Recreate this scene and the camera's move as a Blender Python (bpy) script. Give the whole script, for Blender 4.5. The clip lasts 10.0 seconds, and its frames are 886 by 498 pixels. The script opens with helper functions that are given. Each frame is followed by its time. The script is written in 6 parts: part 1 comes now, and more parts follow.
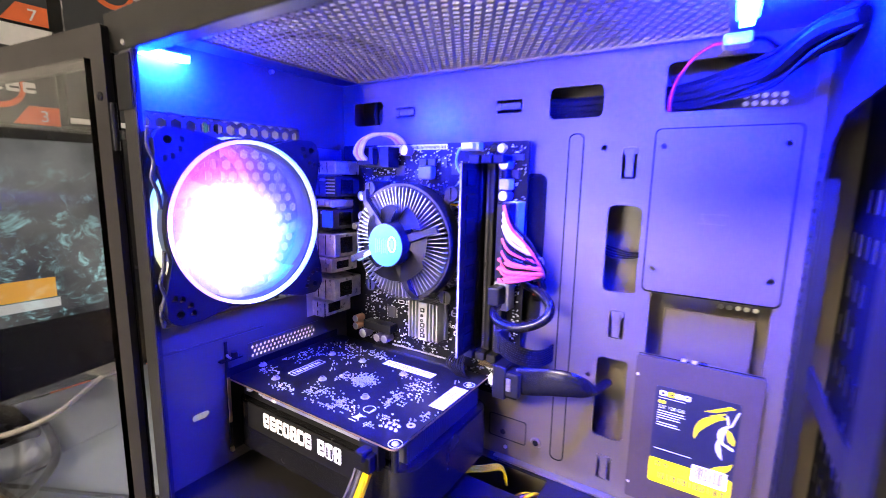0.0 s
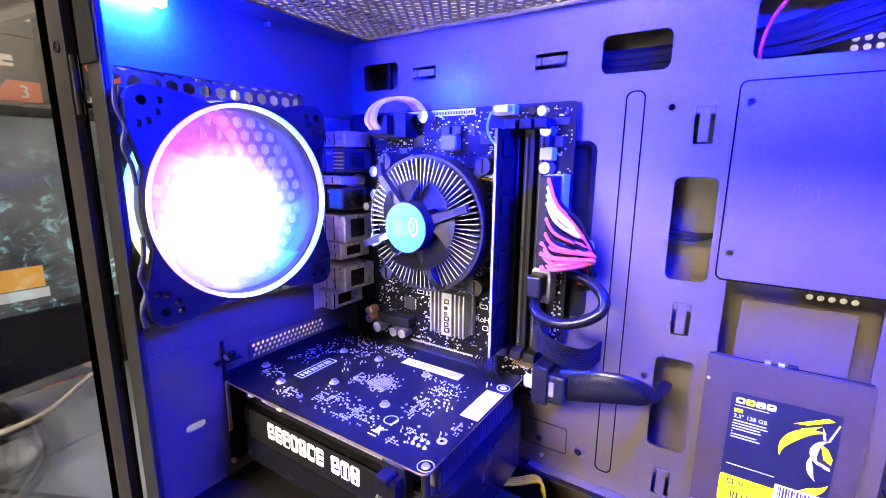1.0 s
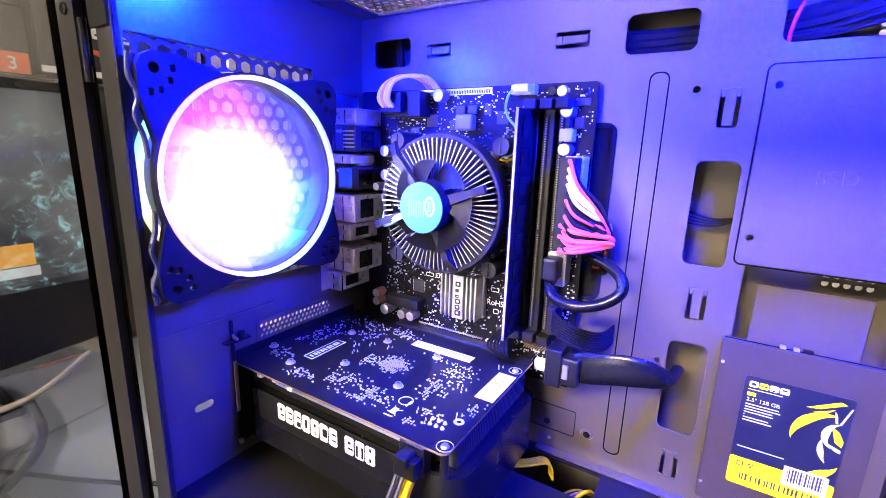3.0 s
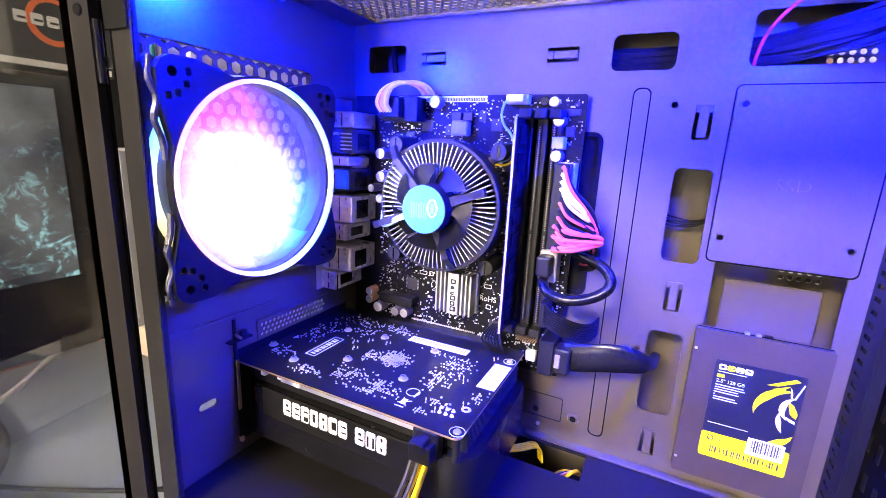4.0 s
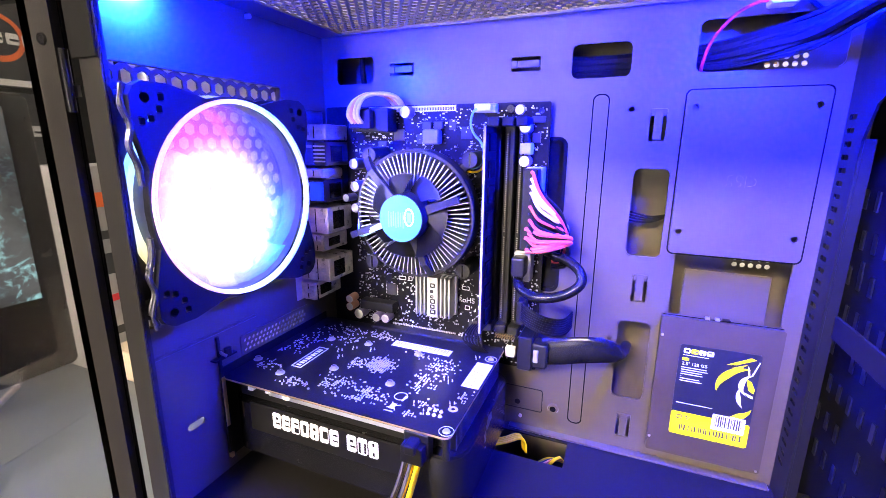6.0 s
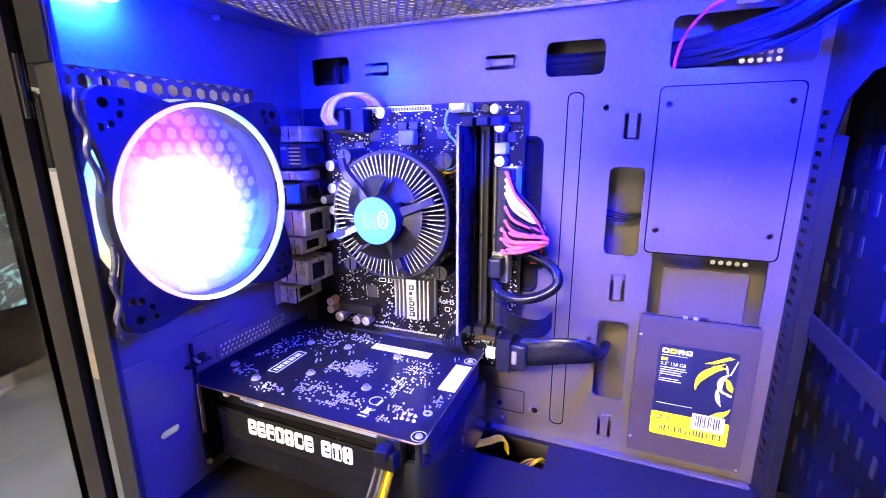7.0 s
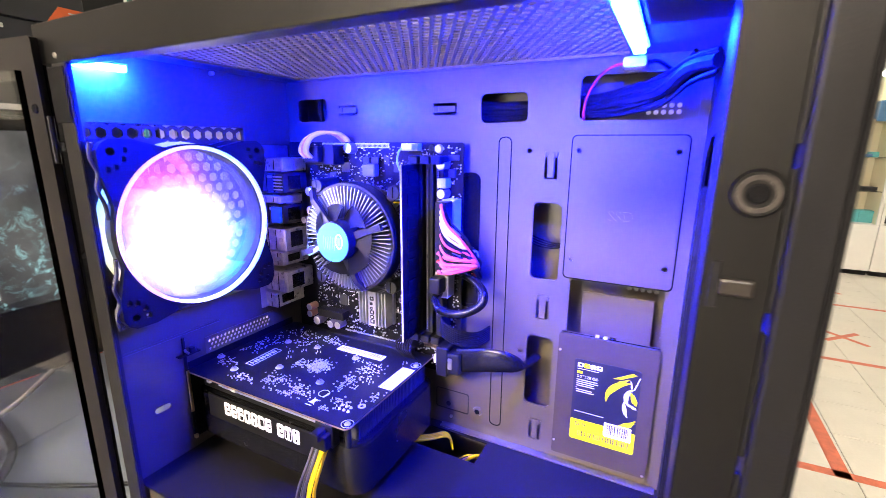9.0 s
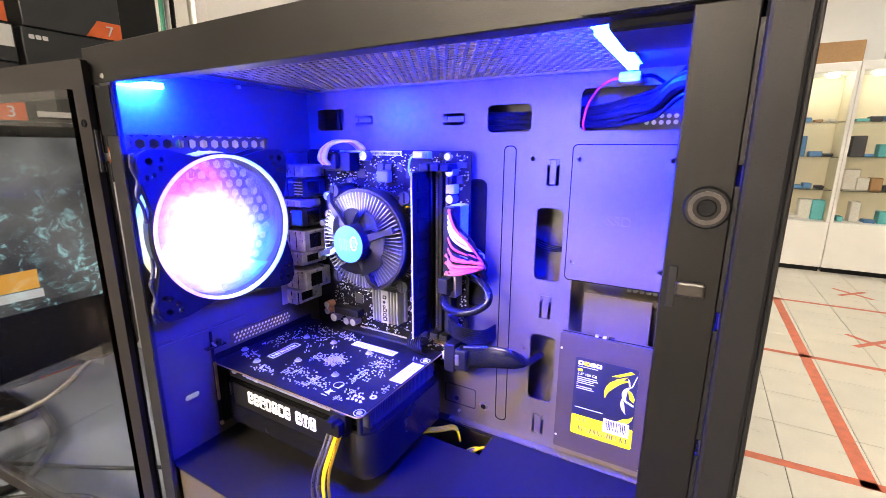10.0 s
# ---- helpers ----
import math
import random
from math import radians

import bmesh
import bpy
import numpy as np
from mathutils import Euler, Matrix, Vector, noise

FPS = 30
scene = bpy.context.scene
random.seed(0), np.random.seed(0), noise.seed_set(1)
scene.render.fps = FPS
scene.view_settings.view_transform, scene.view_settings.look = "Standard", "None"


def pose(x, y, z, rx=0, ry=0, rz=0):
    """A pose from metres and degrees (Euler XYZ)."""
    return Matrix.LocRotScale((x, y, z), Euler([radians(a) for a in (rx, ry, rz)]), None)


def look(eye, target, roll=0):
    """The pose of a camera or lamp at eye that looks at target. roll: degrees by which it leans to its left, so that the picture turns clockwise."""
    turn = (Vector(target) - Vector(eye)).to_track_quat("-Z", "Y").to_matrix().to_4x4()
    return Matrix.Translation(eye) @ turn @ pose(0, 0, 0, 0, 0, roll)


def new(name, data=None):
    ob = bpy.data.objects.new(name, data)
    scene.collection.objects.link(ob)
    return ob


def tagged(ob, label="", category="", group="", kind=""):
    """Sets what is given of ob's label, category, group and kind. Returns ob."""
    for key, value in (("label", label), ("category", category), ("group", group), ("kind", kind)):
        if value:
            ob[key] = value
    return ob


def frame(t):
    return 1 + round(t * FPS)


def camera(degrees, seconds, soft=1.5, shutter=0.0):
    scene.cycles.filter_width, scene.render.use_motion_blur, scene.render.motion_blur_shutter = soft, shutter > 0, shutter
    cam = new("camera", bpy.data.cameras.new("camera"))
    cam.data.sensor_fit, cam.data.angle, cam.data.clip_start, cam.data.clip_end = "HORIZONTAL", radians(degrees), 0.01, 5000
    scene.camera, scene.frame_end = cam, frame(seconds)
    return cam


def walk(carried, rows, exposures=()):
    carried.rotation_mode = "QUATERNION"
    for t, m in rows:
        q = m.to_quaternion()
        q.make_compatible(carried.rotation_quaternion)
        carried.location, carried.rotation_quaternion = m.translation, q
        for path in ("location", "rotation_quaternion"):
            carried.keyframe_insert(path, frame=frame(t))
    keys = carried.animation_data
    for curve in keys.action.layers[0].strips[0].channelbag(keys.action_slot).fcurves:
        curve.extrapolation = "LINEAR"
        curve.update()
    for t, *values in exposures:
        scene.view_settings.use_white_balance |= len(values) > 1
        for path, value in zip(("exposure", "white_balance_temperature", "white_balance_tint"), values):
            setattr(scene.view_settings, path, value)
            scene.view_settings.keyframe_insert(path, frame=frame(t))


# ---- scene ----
cam = camera(90.28, 10.0, soft=0.65, shutter=0.5)
PATH = [  # seconds, eye, yaw, pitch, roll
    (0, (0.3101, -0.2939, 0.3329), 32.58, -9.09, 1.11),
    (0.1, (0.3013, -0.2875, 0.3305), 32.60, -9.31, 0.97),
    (0.2, (0.2925, -0.2811, 0.3281), 32.62, -9.52, 0.82),
    (0.3, (0.2848, -0.2754, 0.3259), 32.65, -9.73, 0.70),
    (0.4, (0.2787, -0.2709, 0.3245), 32.65, -9.95, 0.59),
    (0.5, (0.2757, -0.2687, 0.3241), 32.63, -10.16, 0.54),
    (0.6, (0.2734, -0.2666, 0.3241), 32.68, -10.41, 0.49),
    (0.7, (0.2727, -0.2656, 0.3244), 32.73, -10.65, 0.49),
    (0.8, (0.2724, -0.2652, 0.3249), 32.79, -10.89, 0.51),
    (0.9, (0.2724, -0.2650, 0.3253), 32.84, -11.12, 0.54),
    (1, (0.2723, -0.2651, 0.3254), 32.90, -11.33, 0.55),
    (1.1, (0.2721, -0.2651, 0.3254), 32.97, -11.51, 0.56),
    (1.2, (0.2716, -0.2651, 0.3251), 33.04, -11.69, 0.55),
    (1.3, (0.2710, -0.2653, 0.3247), 33.10, -11.83, 0.55),
    (1.4, (0.2703, -0.2654, 0.3245), 33.15, -11.98, 0.55),
    (1.5, (0.2697, -0.2654, 0.3244), 33.19, -12.09, 0.56),
    (1.6, (0.2689, -0.2655, 0.3243), 33.20, -12.19, 0.58),
    (1.7, (0.2683, -0.2655, 0.3243), 33.18, -12.29, 0.64),
    (1.8, (0.2677, -0.2656, 0.3244), 33.17, -12.36, 0.69),
    (1.9, (0.2673, -0.2655, 0.3244), 33.16, -12.44, 0.75),
    (2, (0.2669, -0.2654, 0.3242), 33.17, -12.49, 0.81),
    (2.1, (0.2667, -0.2652, 0.3240), 33.20, -12.55, 0.86),
    (2.2, (0.2666, -0.2648, 0.3230), 33.26, -12.61, 0.91),
    (2.3, (0.2664, -0.2644, 0.3218), 33.28, -12.67, 0.96),
    (2.4, (0.2661, -0.2641, 0.3209), 33.27, -12.72, 1.03),
    (2.5, (0.2654, -0.2641, 0.3207), 33.16, -12.77, 1.13),
    (2.6, (0.2645, -0.2643, 0.3205), 33.01, -12.82, 1.25),
    (2.7, (0.2632, -0.2652, 0.3206), 32.74, -12.86, 1.39),
    (2.8, (0.2617, -0.2667, 0.3206), 32.38, -12.90, 1.51),
    (2.9, (0.2600, -0.2687, 0.3207), 31.97, -12.92, 1.65),
    (3, (0.2581, -0.2710, 0.3208), 31.49, -12.95, 1.79),
    (3.1, (0.2561, -0.2735, 0.3209), 30.98, -12.96, 1.92),
    (3.2, (0.2541, -0.2763, 0.3212), 30.43, -12.97, 2.05),
    (3.3, (0.2522, -0.2792, 0.3213), 29.85, -12.98, 2.17),
    (3.4, (0.2503, -0.2822, 0.3215), 29.27, -12.98, 2.29),
    (3.5, (0.2485, -0.2850, 0.3218), 28.67, -12.98, 2.40),
    (3.6, (0.2469, -0.2878, 0.3221), 28.10, -12.98, 2.49),
    (3.7, (0.2455, -0.2904, 0.3224), 27.55, -12.98, 2.58),
    (3.8, (0.2446, -0.2925, 0.3229), 27.04, -12.98, 2.64),
    (3.9, (0.2436, -0.2945, 0.3233), 26.53, -12.98, 2.71),
    (4, (0.2433, -0.2958, 0.3239), 26.13, -12.98, 2.74),
    (4.1, (0.2431, -0.2970, 0.3244), 25.77, -12.97, 2.76),
    (4.2, (0.2432, -0.2974, 0.3249), 25.46, -12.97, 2.75),
    (4.3, (0.2432, -0.2978, 0.3254), 25.21, -12.98, 2.73),
    (4.4, (0.2432, -0.2980, 0.3261), 24.97, -12.98, 2.68),
    (4.5, (0.2431, -0.2984, 0.3266), 24.74, -13.00, 2.61),
    (4.6, (0.2429, -0.2989, 0.3272), 24.48, -13.02, 2.53),
    (4.7, (0.2426, -0.2996, 0.3277), 24.22, -13.04, 2.43),
    (4.8, (0.2423, -0.3005, 0.3282), 23.98, -13.06, 2.31),
    (4.9, (0.2420, -0.3014, 0.3286), 23.75, -13.09, 2.16),
    (5, (0.2418, -0.3023, 0.3290), 23.56, -13.10, 1.99),
    (5.1, (0.2417, -0.3031, 0.3294), 23.38, -13.12, 1.81),
    (5.2, (0.2417, -0.3039, 0.3298), 23.21, -13.14, 1.64),
    (5.3, (0.2416, -0.3045, 0.3301), 23.06, -13.16, 1.47),
    (5.4, (0.2416, -0.3048, 0.3304), 22.92, -13.18, 1.32),
    (5.5, (0.2416, -0.3049, 0.3306), 22.79, -13.20, 1.16),
    (5.6, (0.2417, -0.3050, 0.3309), 22.67, -13.23, 1.00),
    (5.7, (0.2418, -0.3051, 0.3312), 22.58, -13.26, 0.85),
    (5.8, (0.2420, -0.3050, 0.3315), 22.49, -13.30, 0.71),
    (5.9, (0.2424, -0.3049, 0.3319), 22.41, -13.34, 0.56),
    (6, (0.2428, -0.3048, 0.3322), 22.34, -13.37, 0.44),
    (6.1, (0.2434, -0.3045, 0.3325), 22.28, -13.41, 0.32),
    (6.2, (0.2442, -0.3042, 0.3328), 22.24, -13.44, 0.20),
    (6.3, (0.2450, -0.3037, 0.3330), 22.20, -13.49, 0.09),
    (6.4, (0.2459, -0.3032, 0.3333), 22.17, -13.53, -0.00),
    (6.5, (0.2470, -0.3024, 0.3336), 22.15, -13.55, -0.09),
    (6.6, (0.2483, -0.3015, 0.3337), 22.14, -13.59, -0.16),
    (6.7, (0.2497, -0.3005, 0.3339), 22.13, -13.61, -0.22),
    (6.8, (0.2514, -0.2991, 0.3340), 22.13, -13.63, -0.26),
    (6.9, (0.2531, -0.2978, 0.3341), 22.14, -13.65, -0.30),
    (7, (0.2551, -0.2960, 0.3340), 22.16, -13.65, -0.30),
    (7.1, (0.2571, -0.2941, 0.3338), 22.16, -13.65, -0.30),
    (7.2, (0.2591, -0.2919, 0.3330), 22.18, -13.63, -0.28),
    (7.3, (0.2611, -0.2897, 0.3321), 22.25, -13.59, -0.24),
    (7.4, (0.2629, -0.2875, 0.3313), 22.37, -13.55, -0.20),
    (7.5, (0.2640, -0.2854, 0.3309), 22.58, -13.52, -0.17),
    (7.6, (0.2651, -0.2833, 0.3304), 22.83, -13.46, -0.16),
    (7.7, (0.2658, -0.2816, 0.3302), 23.16, -13.40, -0.17),
    (7.8, (0.2666, -0.2802, 0.3300), 23.54, -13.34, -0.18),
    (7.9, (0.2678, -0.2792, 0.3298), 23.93, -13.27, -0.19),
    (8, (0.2704, -0.2791, 0.3300), 24.28, -13.22, -0.16),
    (8.1, (0.2730, -0.2789, 0.3304), 24.62, -13.21, -0.12),
    (8.2, (0.2771, -0.2795, 0.3321), 24.91, -13.22, -0.04),
    (8.3, (0.2824, -0.2808, 0.3344), 25.19, -13.25, 0.05),
    (8.4, (0.2885, -0.2828, 0.3373), 25.47, -13.26, 0.15),
    (8.5, (0.2959, -0.2861, 0.3406), 25.78, -13.27, 0.22),
    (8.6, (0.3033, -0.2899, 0.3439), 26.05, -13.26, 0.28),
    (8.7, (0.3114, -0.2946, 0.3473), 26.34, -13.23, 0.34),
    (8.8, (0.3194, -0.2995, 0.3506), 26.65, -13.21, 0.37),
    (8.9, (0.3268, -0.3040, 0.3539), 26.96, -13.20, 0.40),
    (9, (0.3326, -0.3073, 0.3569), 27.26, -13.20, 0.42),
    (9.1, (0.3383, -0.3104, 0.3596), 27.56, -13.17, 0.46),
    (9.2, (0.3420, -0.3121, 0.3618), 27.84, -13.16, 0.49),
    (9.3, (0.3446, -0.3131, 0.3635), 28.12, -13.16, 0.50),
    (9.4, (0.3463, -0.3139, 0.3646), 28.38, -13.17, 0.51),
    (9.5, (0.3473, -0.3146, 0.3647), 28.63, -13.17, 0.50),
    (9.6, (0.3483, -0.3154, 0.3648), 28.88, -13.18, 0.48),
    (9.7, (0.3487, -0.3164, 0.3644), 29.13, -13.18, 0.43),
    (9.8, (0.3488, -0.3175, 0.3639), 29.36, -13.16, 0.37),
    (9.9, (0.3489, -0.3187, 0.3633), 29.58, -13.15, 0.32),
    (10, (0.3489, -0.3199, 0.3627), 29.81, -13.14, 0.26),
]


def aim(eye, yaw, pitch):
    a, b = radians(yaw), radians(pitch)
    return (eye[0] - math.sin(a) * math.cos(b), eye[1] + math.cos(a) * math.cos(b), eye[2] + math.sin(b))


walk(cam, [(t, look(eye, aim(eye, yaw, pitch), roll)) for t, eye, yaw, pitch, roll in PATH])


from mathutils.geometry import delaunay_2d_cdt

# ---- world and large lights ----
scene.view_settings.exposure = 0.0
world = bpy.data.worlds.new("world")
scene.world = world
world.use_nodes = True
world.node_tree.nodes["Background"].inputs[0].default_value = (0.9, 0.93, 1.0, 1)
world.node_tree.nodes["Background"].inputs[1].default_value = 0.3

ROOM_LIGHT = 14.0
STRIP_LIGHT = 29000.0
FRONT_STRIP_LIGHT = 11500.0
OPENING_FILL_LIGHT = 14.0
HUB_LIGHT = 90.0
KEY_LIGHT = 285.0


# ---- materials ----
def nodes_of(name):
    m = bpy.data.materials.new(name)
    m.use_nodes = True
    return m, m.node_tree.nodes, m.node_tree.links, m.node_tree.nodes["Principled BSDF"]


def mat(name, colour, rough=0.5, metal=0.0, var=0.12, scale=60.0, bump=0.0, fine=900.0, coat=0.0, spread=0.1, pieces=0.0, spec=0.5):
    """A surface with variation at two scales, fine relief and, with pieces, a difference from object to object."""
    m, nodes, links, bsdf = nodes_of(name)
    coords = nodes.new("ShaderNodeTexCoord")
    big, small = nodes.new("ShaderNodeTexNoise"), nodes.new("ShaderNodeTexNoise")
    big.inputs["Scale"].default_value, big.inputs["Detail"].default_value = scale, 4
    small.inputs["Scale"].default_value, small.inputs["Detail"].default_value = fine, 2
    links.new(coords.outputs["Object"], big.inputs["Vector"])
    links.new(coords.outputs["Object"], small.inputs["Vector"])
    add = nodes.new("ShaderNodeMath")
    add.operation = "MULTIPLY_ADD"
    links.new(small.outputs["Fac"], add.inputs[0])
    add.inputs[1].default_value = 0.5
    links.new(big.outputs["Fac"], add.inputs[2])
    ramp = nodes.new("ShaderNodeValToRGB")
    ramp.color_ramp.elements[0].position, ramp.color_ramp.elements[1].position = 0.45, 1.05
    ramp.color_ramp.elements[0].color = (*[max(0, c * (1 - var)) for c in colour], 1)
    ramp.color_ramp.elements[1].color = (*[min(1, c * (1 + var)) for c in colour], 1)
    links.new(add.outputs[0], ramp.inputs["Fac"])
    out = ramp.outputs["Color"]
    if pieces:
        info, hsv = nodes.new("ShaderNodeObjectInfo"), nodes.new("ShaderNodeHueSaturation")
        span = nodes.new("ShaderNodeMapRange")
        span.inputs["To Min"].default_value, span.inputs["To Max"].default_value = 1 - pieces, 1 + pieces
        links.new(info.outputs["Random"], span.inputs["Value"])
        links.new(span.outputs["Result"], hsv.inputs["Value"])
        links.new(out, hsv.inputs["Color"])
        out = hsv.outputs["Color"]
    links.new(out, bsdf.inputs["Base Color"])
    rr = nodes.new("ShaderNodeMapRange")
    rr.inputs["To Min"].default_value, rr.inputs["To Max"].default_value = max(0.02, rough - spread), min(1, rough + spread)
    links.new(big.outputs["Fac"], rr.inputs["Value"])
    links.new(rr.outputs["Result"], bsdf.inputs["Roughness"])
    bsdf.inputs["Metallic"].default_value = metal
    bsdf.inputs["Coat Weight"].default_value = coat
    bsdf.inputs["Specular IOR Level"].default_value = spec
    if bump:
        b = nodes.new("ShaderNodeBump")
        b.inputs["Strength"].default_value, b.inputs["Distance"].default_value = bump, 0.0004
        links.new(small.outputs["Fac"], b.inputs["Height"])
        links.new(b.outputs["Normal"], bsdf.inputs["Normal"])
    return m


def glow(name, colour, strength, base=0.8):
    m, nodes, links, bsdf = nodes_of(name)
    bsdf.inputs["Base Color"].default_value = (base, base, base, 1)
    bsdf.inputs["Emission Color"].default_value = (*colour, 1)
    bsdf.inputs["Emission Strength"].default_value = strength
    return m


def clear_glass(name, tint, rough=0.02):
    m, nodes, links, bsdf = nodes_of(name)
    bsdf.inputs["Base Color"].default_value = (*tint, 1)
    bsdf.inputs["Roughness"].default_value = rough
    bsdf.inputs["Transmission Weight"].default_value = 1
    bsdf.inputs["IOR"].default_value = 1.25
    return m


def angle_glow(name, stops, strength):
    """Light whose colour runs round the local x axis."""
    m, nodes, links, bsdf = nodes_of(name)
    coords, split, turn = nodes.new("ShaderNodeTexCoord"), nodes.new("ShaderNodeSeparateXYZ"), nodes.new("ShaderNodeMath")
    links.new(coords.outputs["Object"], split.inputs[0])
    turn.operation = "ARCTAN2"
    links.new(split.outputs["Z"], turn.inputs[0])
    links.new(split.outputs["Y"], turn.inputs[1])
    span = nodes.new("ShaderNodeMapRange")
    span.inputs["From Min"].default_value, span.inputs["From Max"].default_value = -math.pi, math.pi
    links.new(turn.outputs[0], span.inputs["Value"])
    ramp = nodes.new("ShaderNodeValToRGB")
    while len(ramp.color_ramp.elements) < len(stops):
        ramp.color_ramp.elements.new(0.5)
    for element, (at, colour) in zip(ramp.color_ramp.elements, stops):
        element.position, element.color = at, (*colour, 1)
    links.new(span.outputs["Result"], ramp.inputs["Fac"])
    links.new(ramp.outputs["Color"], bsdf.inputs["Emission Color"])
    bsdf.inputs["Emission Strength"].default_value = strength
    bsdf.inputs["Base Color"].default_value = (0.8, 0.8, 0.8, 1)
    return m


CASE_PAINT = mat("case_paint", (0.066, 0.054, 0.034), 0.3, 0, 0.14, 25, 0.06, 2600, spread=0.05, spec=0.55)
RAIL_PAINT = mat("rail_paint", (0.0036, 0.0034, 0.0033), 0.42, 0, 0.3, 30, 0.12, 2600, spread=0.08, spec=0.22)
BLACK_PLASTIC = mat("black_plastic", (0.006, 0.006, 0.007), 0.42, 0, 0.25, 50, 0.2, 1500, spec=0.25)
DARK_PLASTIC = mat("dark_plastic", (0.012, 0.012, 0.013), 0.5, 0, 0.2, 50, 0.2, 1500, spec=0.3)
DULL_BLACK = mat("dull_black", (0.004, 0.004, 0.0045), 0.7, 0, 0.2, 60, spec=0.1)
GLOSS_BLACK = mat("gloss_black", (0.005, 0.005, 0.006), 0.24, 0, 0.2, 40, spec=0.28)
PCB_BLACK = mat("black_circuit_board", (0.004, 0.004, 0.006), 0.42, 0, 0.35, 140, 0.15, 1200, spec=0.13)
STEEL = mat("steel", (0.62, 0.6, 0.57), 0.32, 1, 0.12, 120, 0.1, 900)
ALUMINIUM = mat("aluminium", (0.82, 0.82, 0.82), 0.35, 1, 0.08, 150, 0.1, 900)
GOLD = mat("gold_edge", (0.75, 0.55, 0.28), 0.35, 1, 0.15, 150)
SOLDER = mat("solder", (0.72, 0.72, 0.74), 0.4, 0.6, 0.15, 300)
WHITE_PRINT = mat("white_print", (0.7, 0.7, 0.7), 0.55, 0, 0.04, 150)
WHITE_PLASTIC = mat("white_plastic", (0.75, 0.74, 0.7), 0.4, 0, 0.06, 150)
CHIP = mat("chip", (0.022, 0.022, 0.024), 0.5, 0, 0.2, 200)
CABLE_BLACK = mat("black_cable", (0.006, 0.006, 0.007), 0.55, 0, 0.2, 120, spec=0.12)
WIRE_PINK = mat("pink_wire", (0.8, 0.1, 0.09), 0.5, 0, 0.1, 200, spec=0.15)
WIRE_PALE = mat("pale_wire", (0.78, 0.62, 0.55), 0.4, 0, 0.1, 200)
WIRE_ORANGE = mat("orange_wire", (0.75, 0.33, 0.1), 0.4, 0, 0.1, 200)
WIRE_YELLOW = mat("yellow_wire", (0.95, 0.6, 0.005), 0.5, 0, 0.1, 200, spec=0.08)
WIRE_DARK = mat("dark_wire", (0.02, 0.018, 0.017), 0.3, 0, 0.2, 200, spec=0.8)
WIRE_RED = mat("red_wire", (0.6, 0.02, 0.03), 0.4, 0, 0.1, 200)
WIRE_TEAL = mat("teal_wire", (0.3, 0.6, 0.62), 0.4, 0, 0.1, 200)
STICKER_BLUE = mat("blue_sticker", (0.03, 0.26, 0.4), 0.55, 0, 0.05, 100)
DRIVE_SHELL = mat("drive_shell", (0.043, 0.032, 0.021), 0.5, 0, 0.12, 60, 0.35, 2500, spec=0.25)
LABEL_NAVY = mat("navy_label", (0.008, 0.009, 0.018), 0.4, 0, 0.1, 100, spec=0.3)
LABEL_YELLOW = mat("yellow_label", (0.88, 0.68, 0.006), 0.5, 0, 0.05, 100, spec=0.15)
FROST = mat("frosted_plastic", (0.8, 0.8, 0.82), 0.4, 0, 0.05, 80)


# ---- geometry helpers ----
def box(bm, x0, y0, z0, x1, y1, z1, bevel=0.0, steps=1):
    made = bmesh.ops.create_cube(bm, size=1)["verts"]
    for v in made:
        v.co = Vector(((x0 + x1) / 2 + v.co.x * (x1 - x0), (y0 + y1) / 2 + v.co.y * (y1 - y0), (z0 + z1) / 2 + v.co.z * (z1 - z0)))
    if bevel:
        edges = list({e for v in made for e in v.link_edges})
        bmesh.ops.bevel(bm, geom=edges, offset=bevel, segments=steps, affect="EDGES", profile=0.5)
    return bm


def boxed(*span, bevel=0.0, steps=1):
    return box(bmesh.new(), *span, bevel=bevel, steps=steps)


def cyl(bm, a, b, r, seg=16, r2=None):
    a, b = Vector(a), Vector(b)
    made = bmesh.ops.create_cone(bm, cap_ends=True, segments=seg, radius1=r, radius2=r if r2 is None else r2, depth=(b - a).length)["verts"]
    m = Matrix.Translation((a + b) / 2) @ (b - a).to_track_quat("Z", "Y").to_matrix().to_4x4()
    bmesh.ops.transform(bm, matrix=m, verts=made)
    return bm


def smooth_line(points, steps=6):
    pts = [Vector(p) for p in points]
    pts = [pts[0] * 2 - pts[1]] + pts + [pts[-1] * 2 - pts[-2]]
    out = []
    for i in range(1, len(pts) - 2):
        p0, p1, p2, p3 = pts[i - 1:i + 3]
        for k in range(steps):
            t = k / steps
            out.append(0.5 * ((2 * p1) + (p2 - p0) * t + (2 * p0 - 5 * p1 + 4 * p2 - p3) * t * t + (3 * p1 - p0 - 3 * p2 + p3) * t ** 3))
    return out + [pts[-2]]


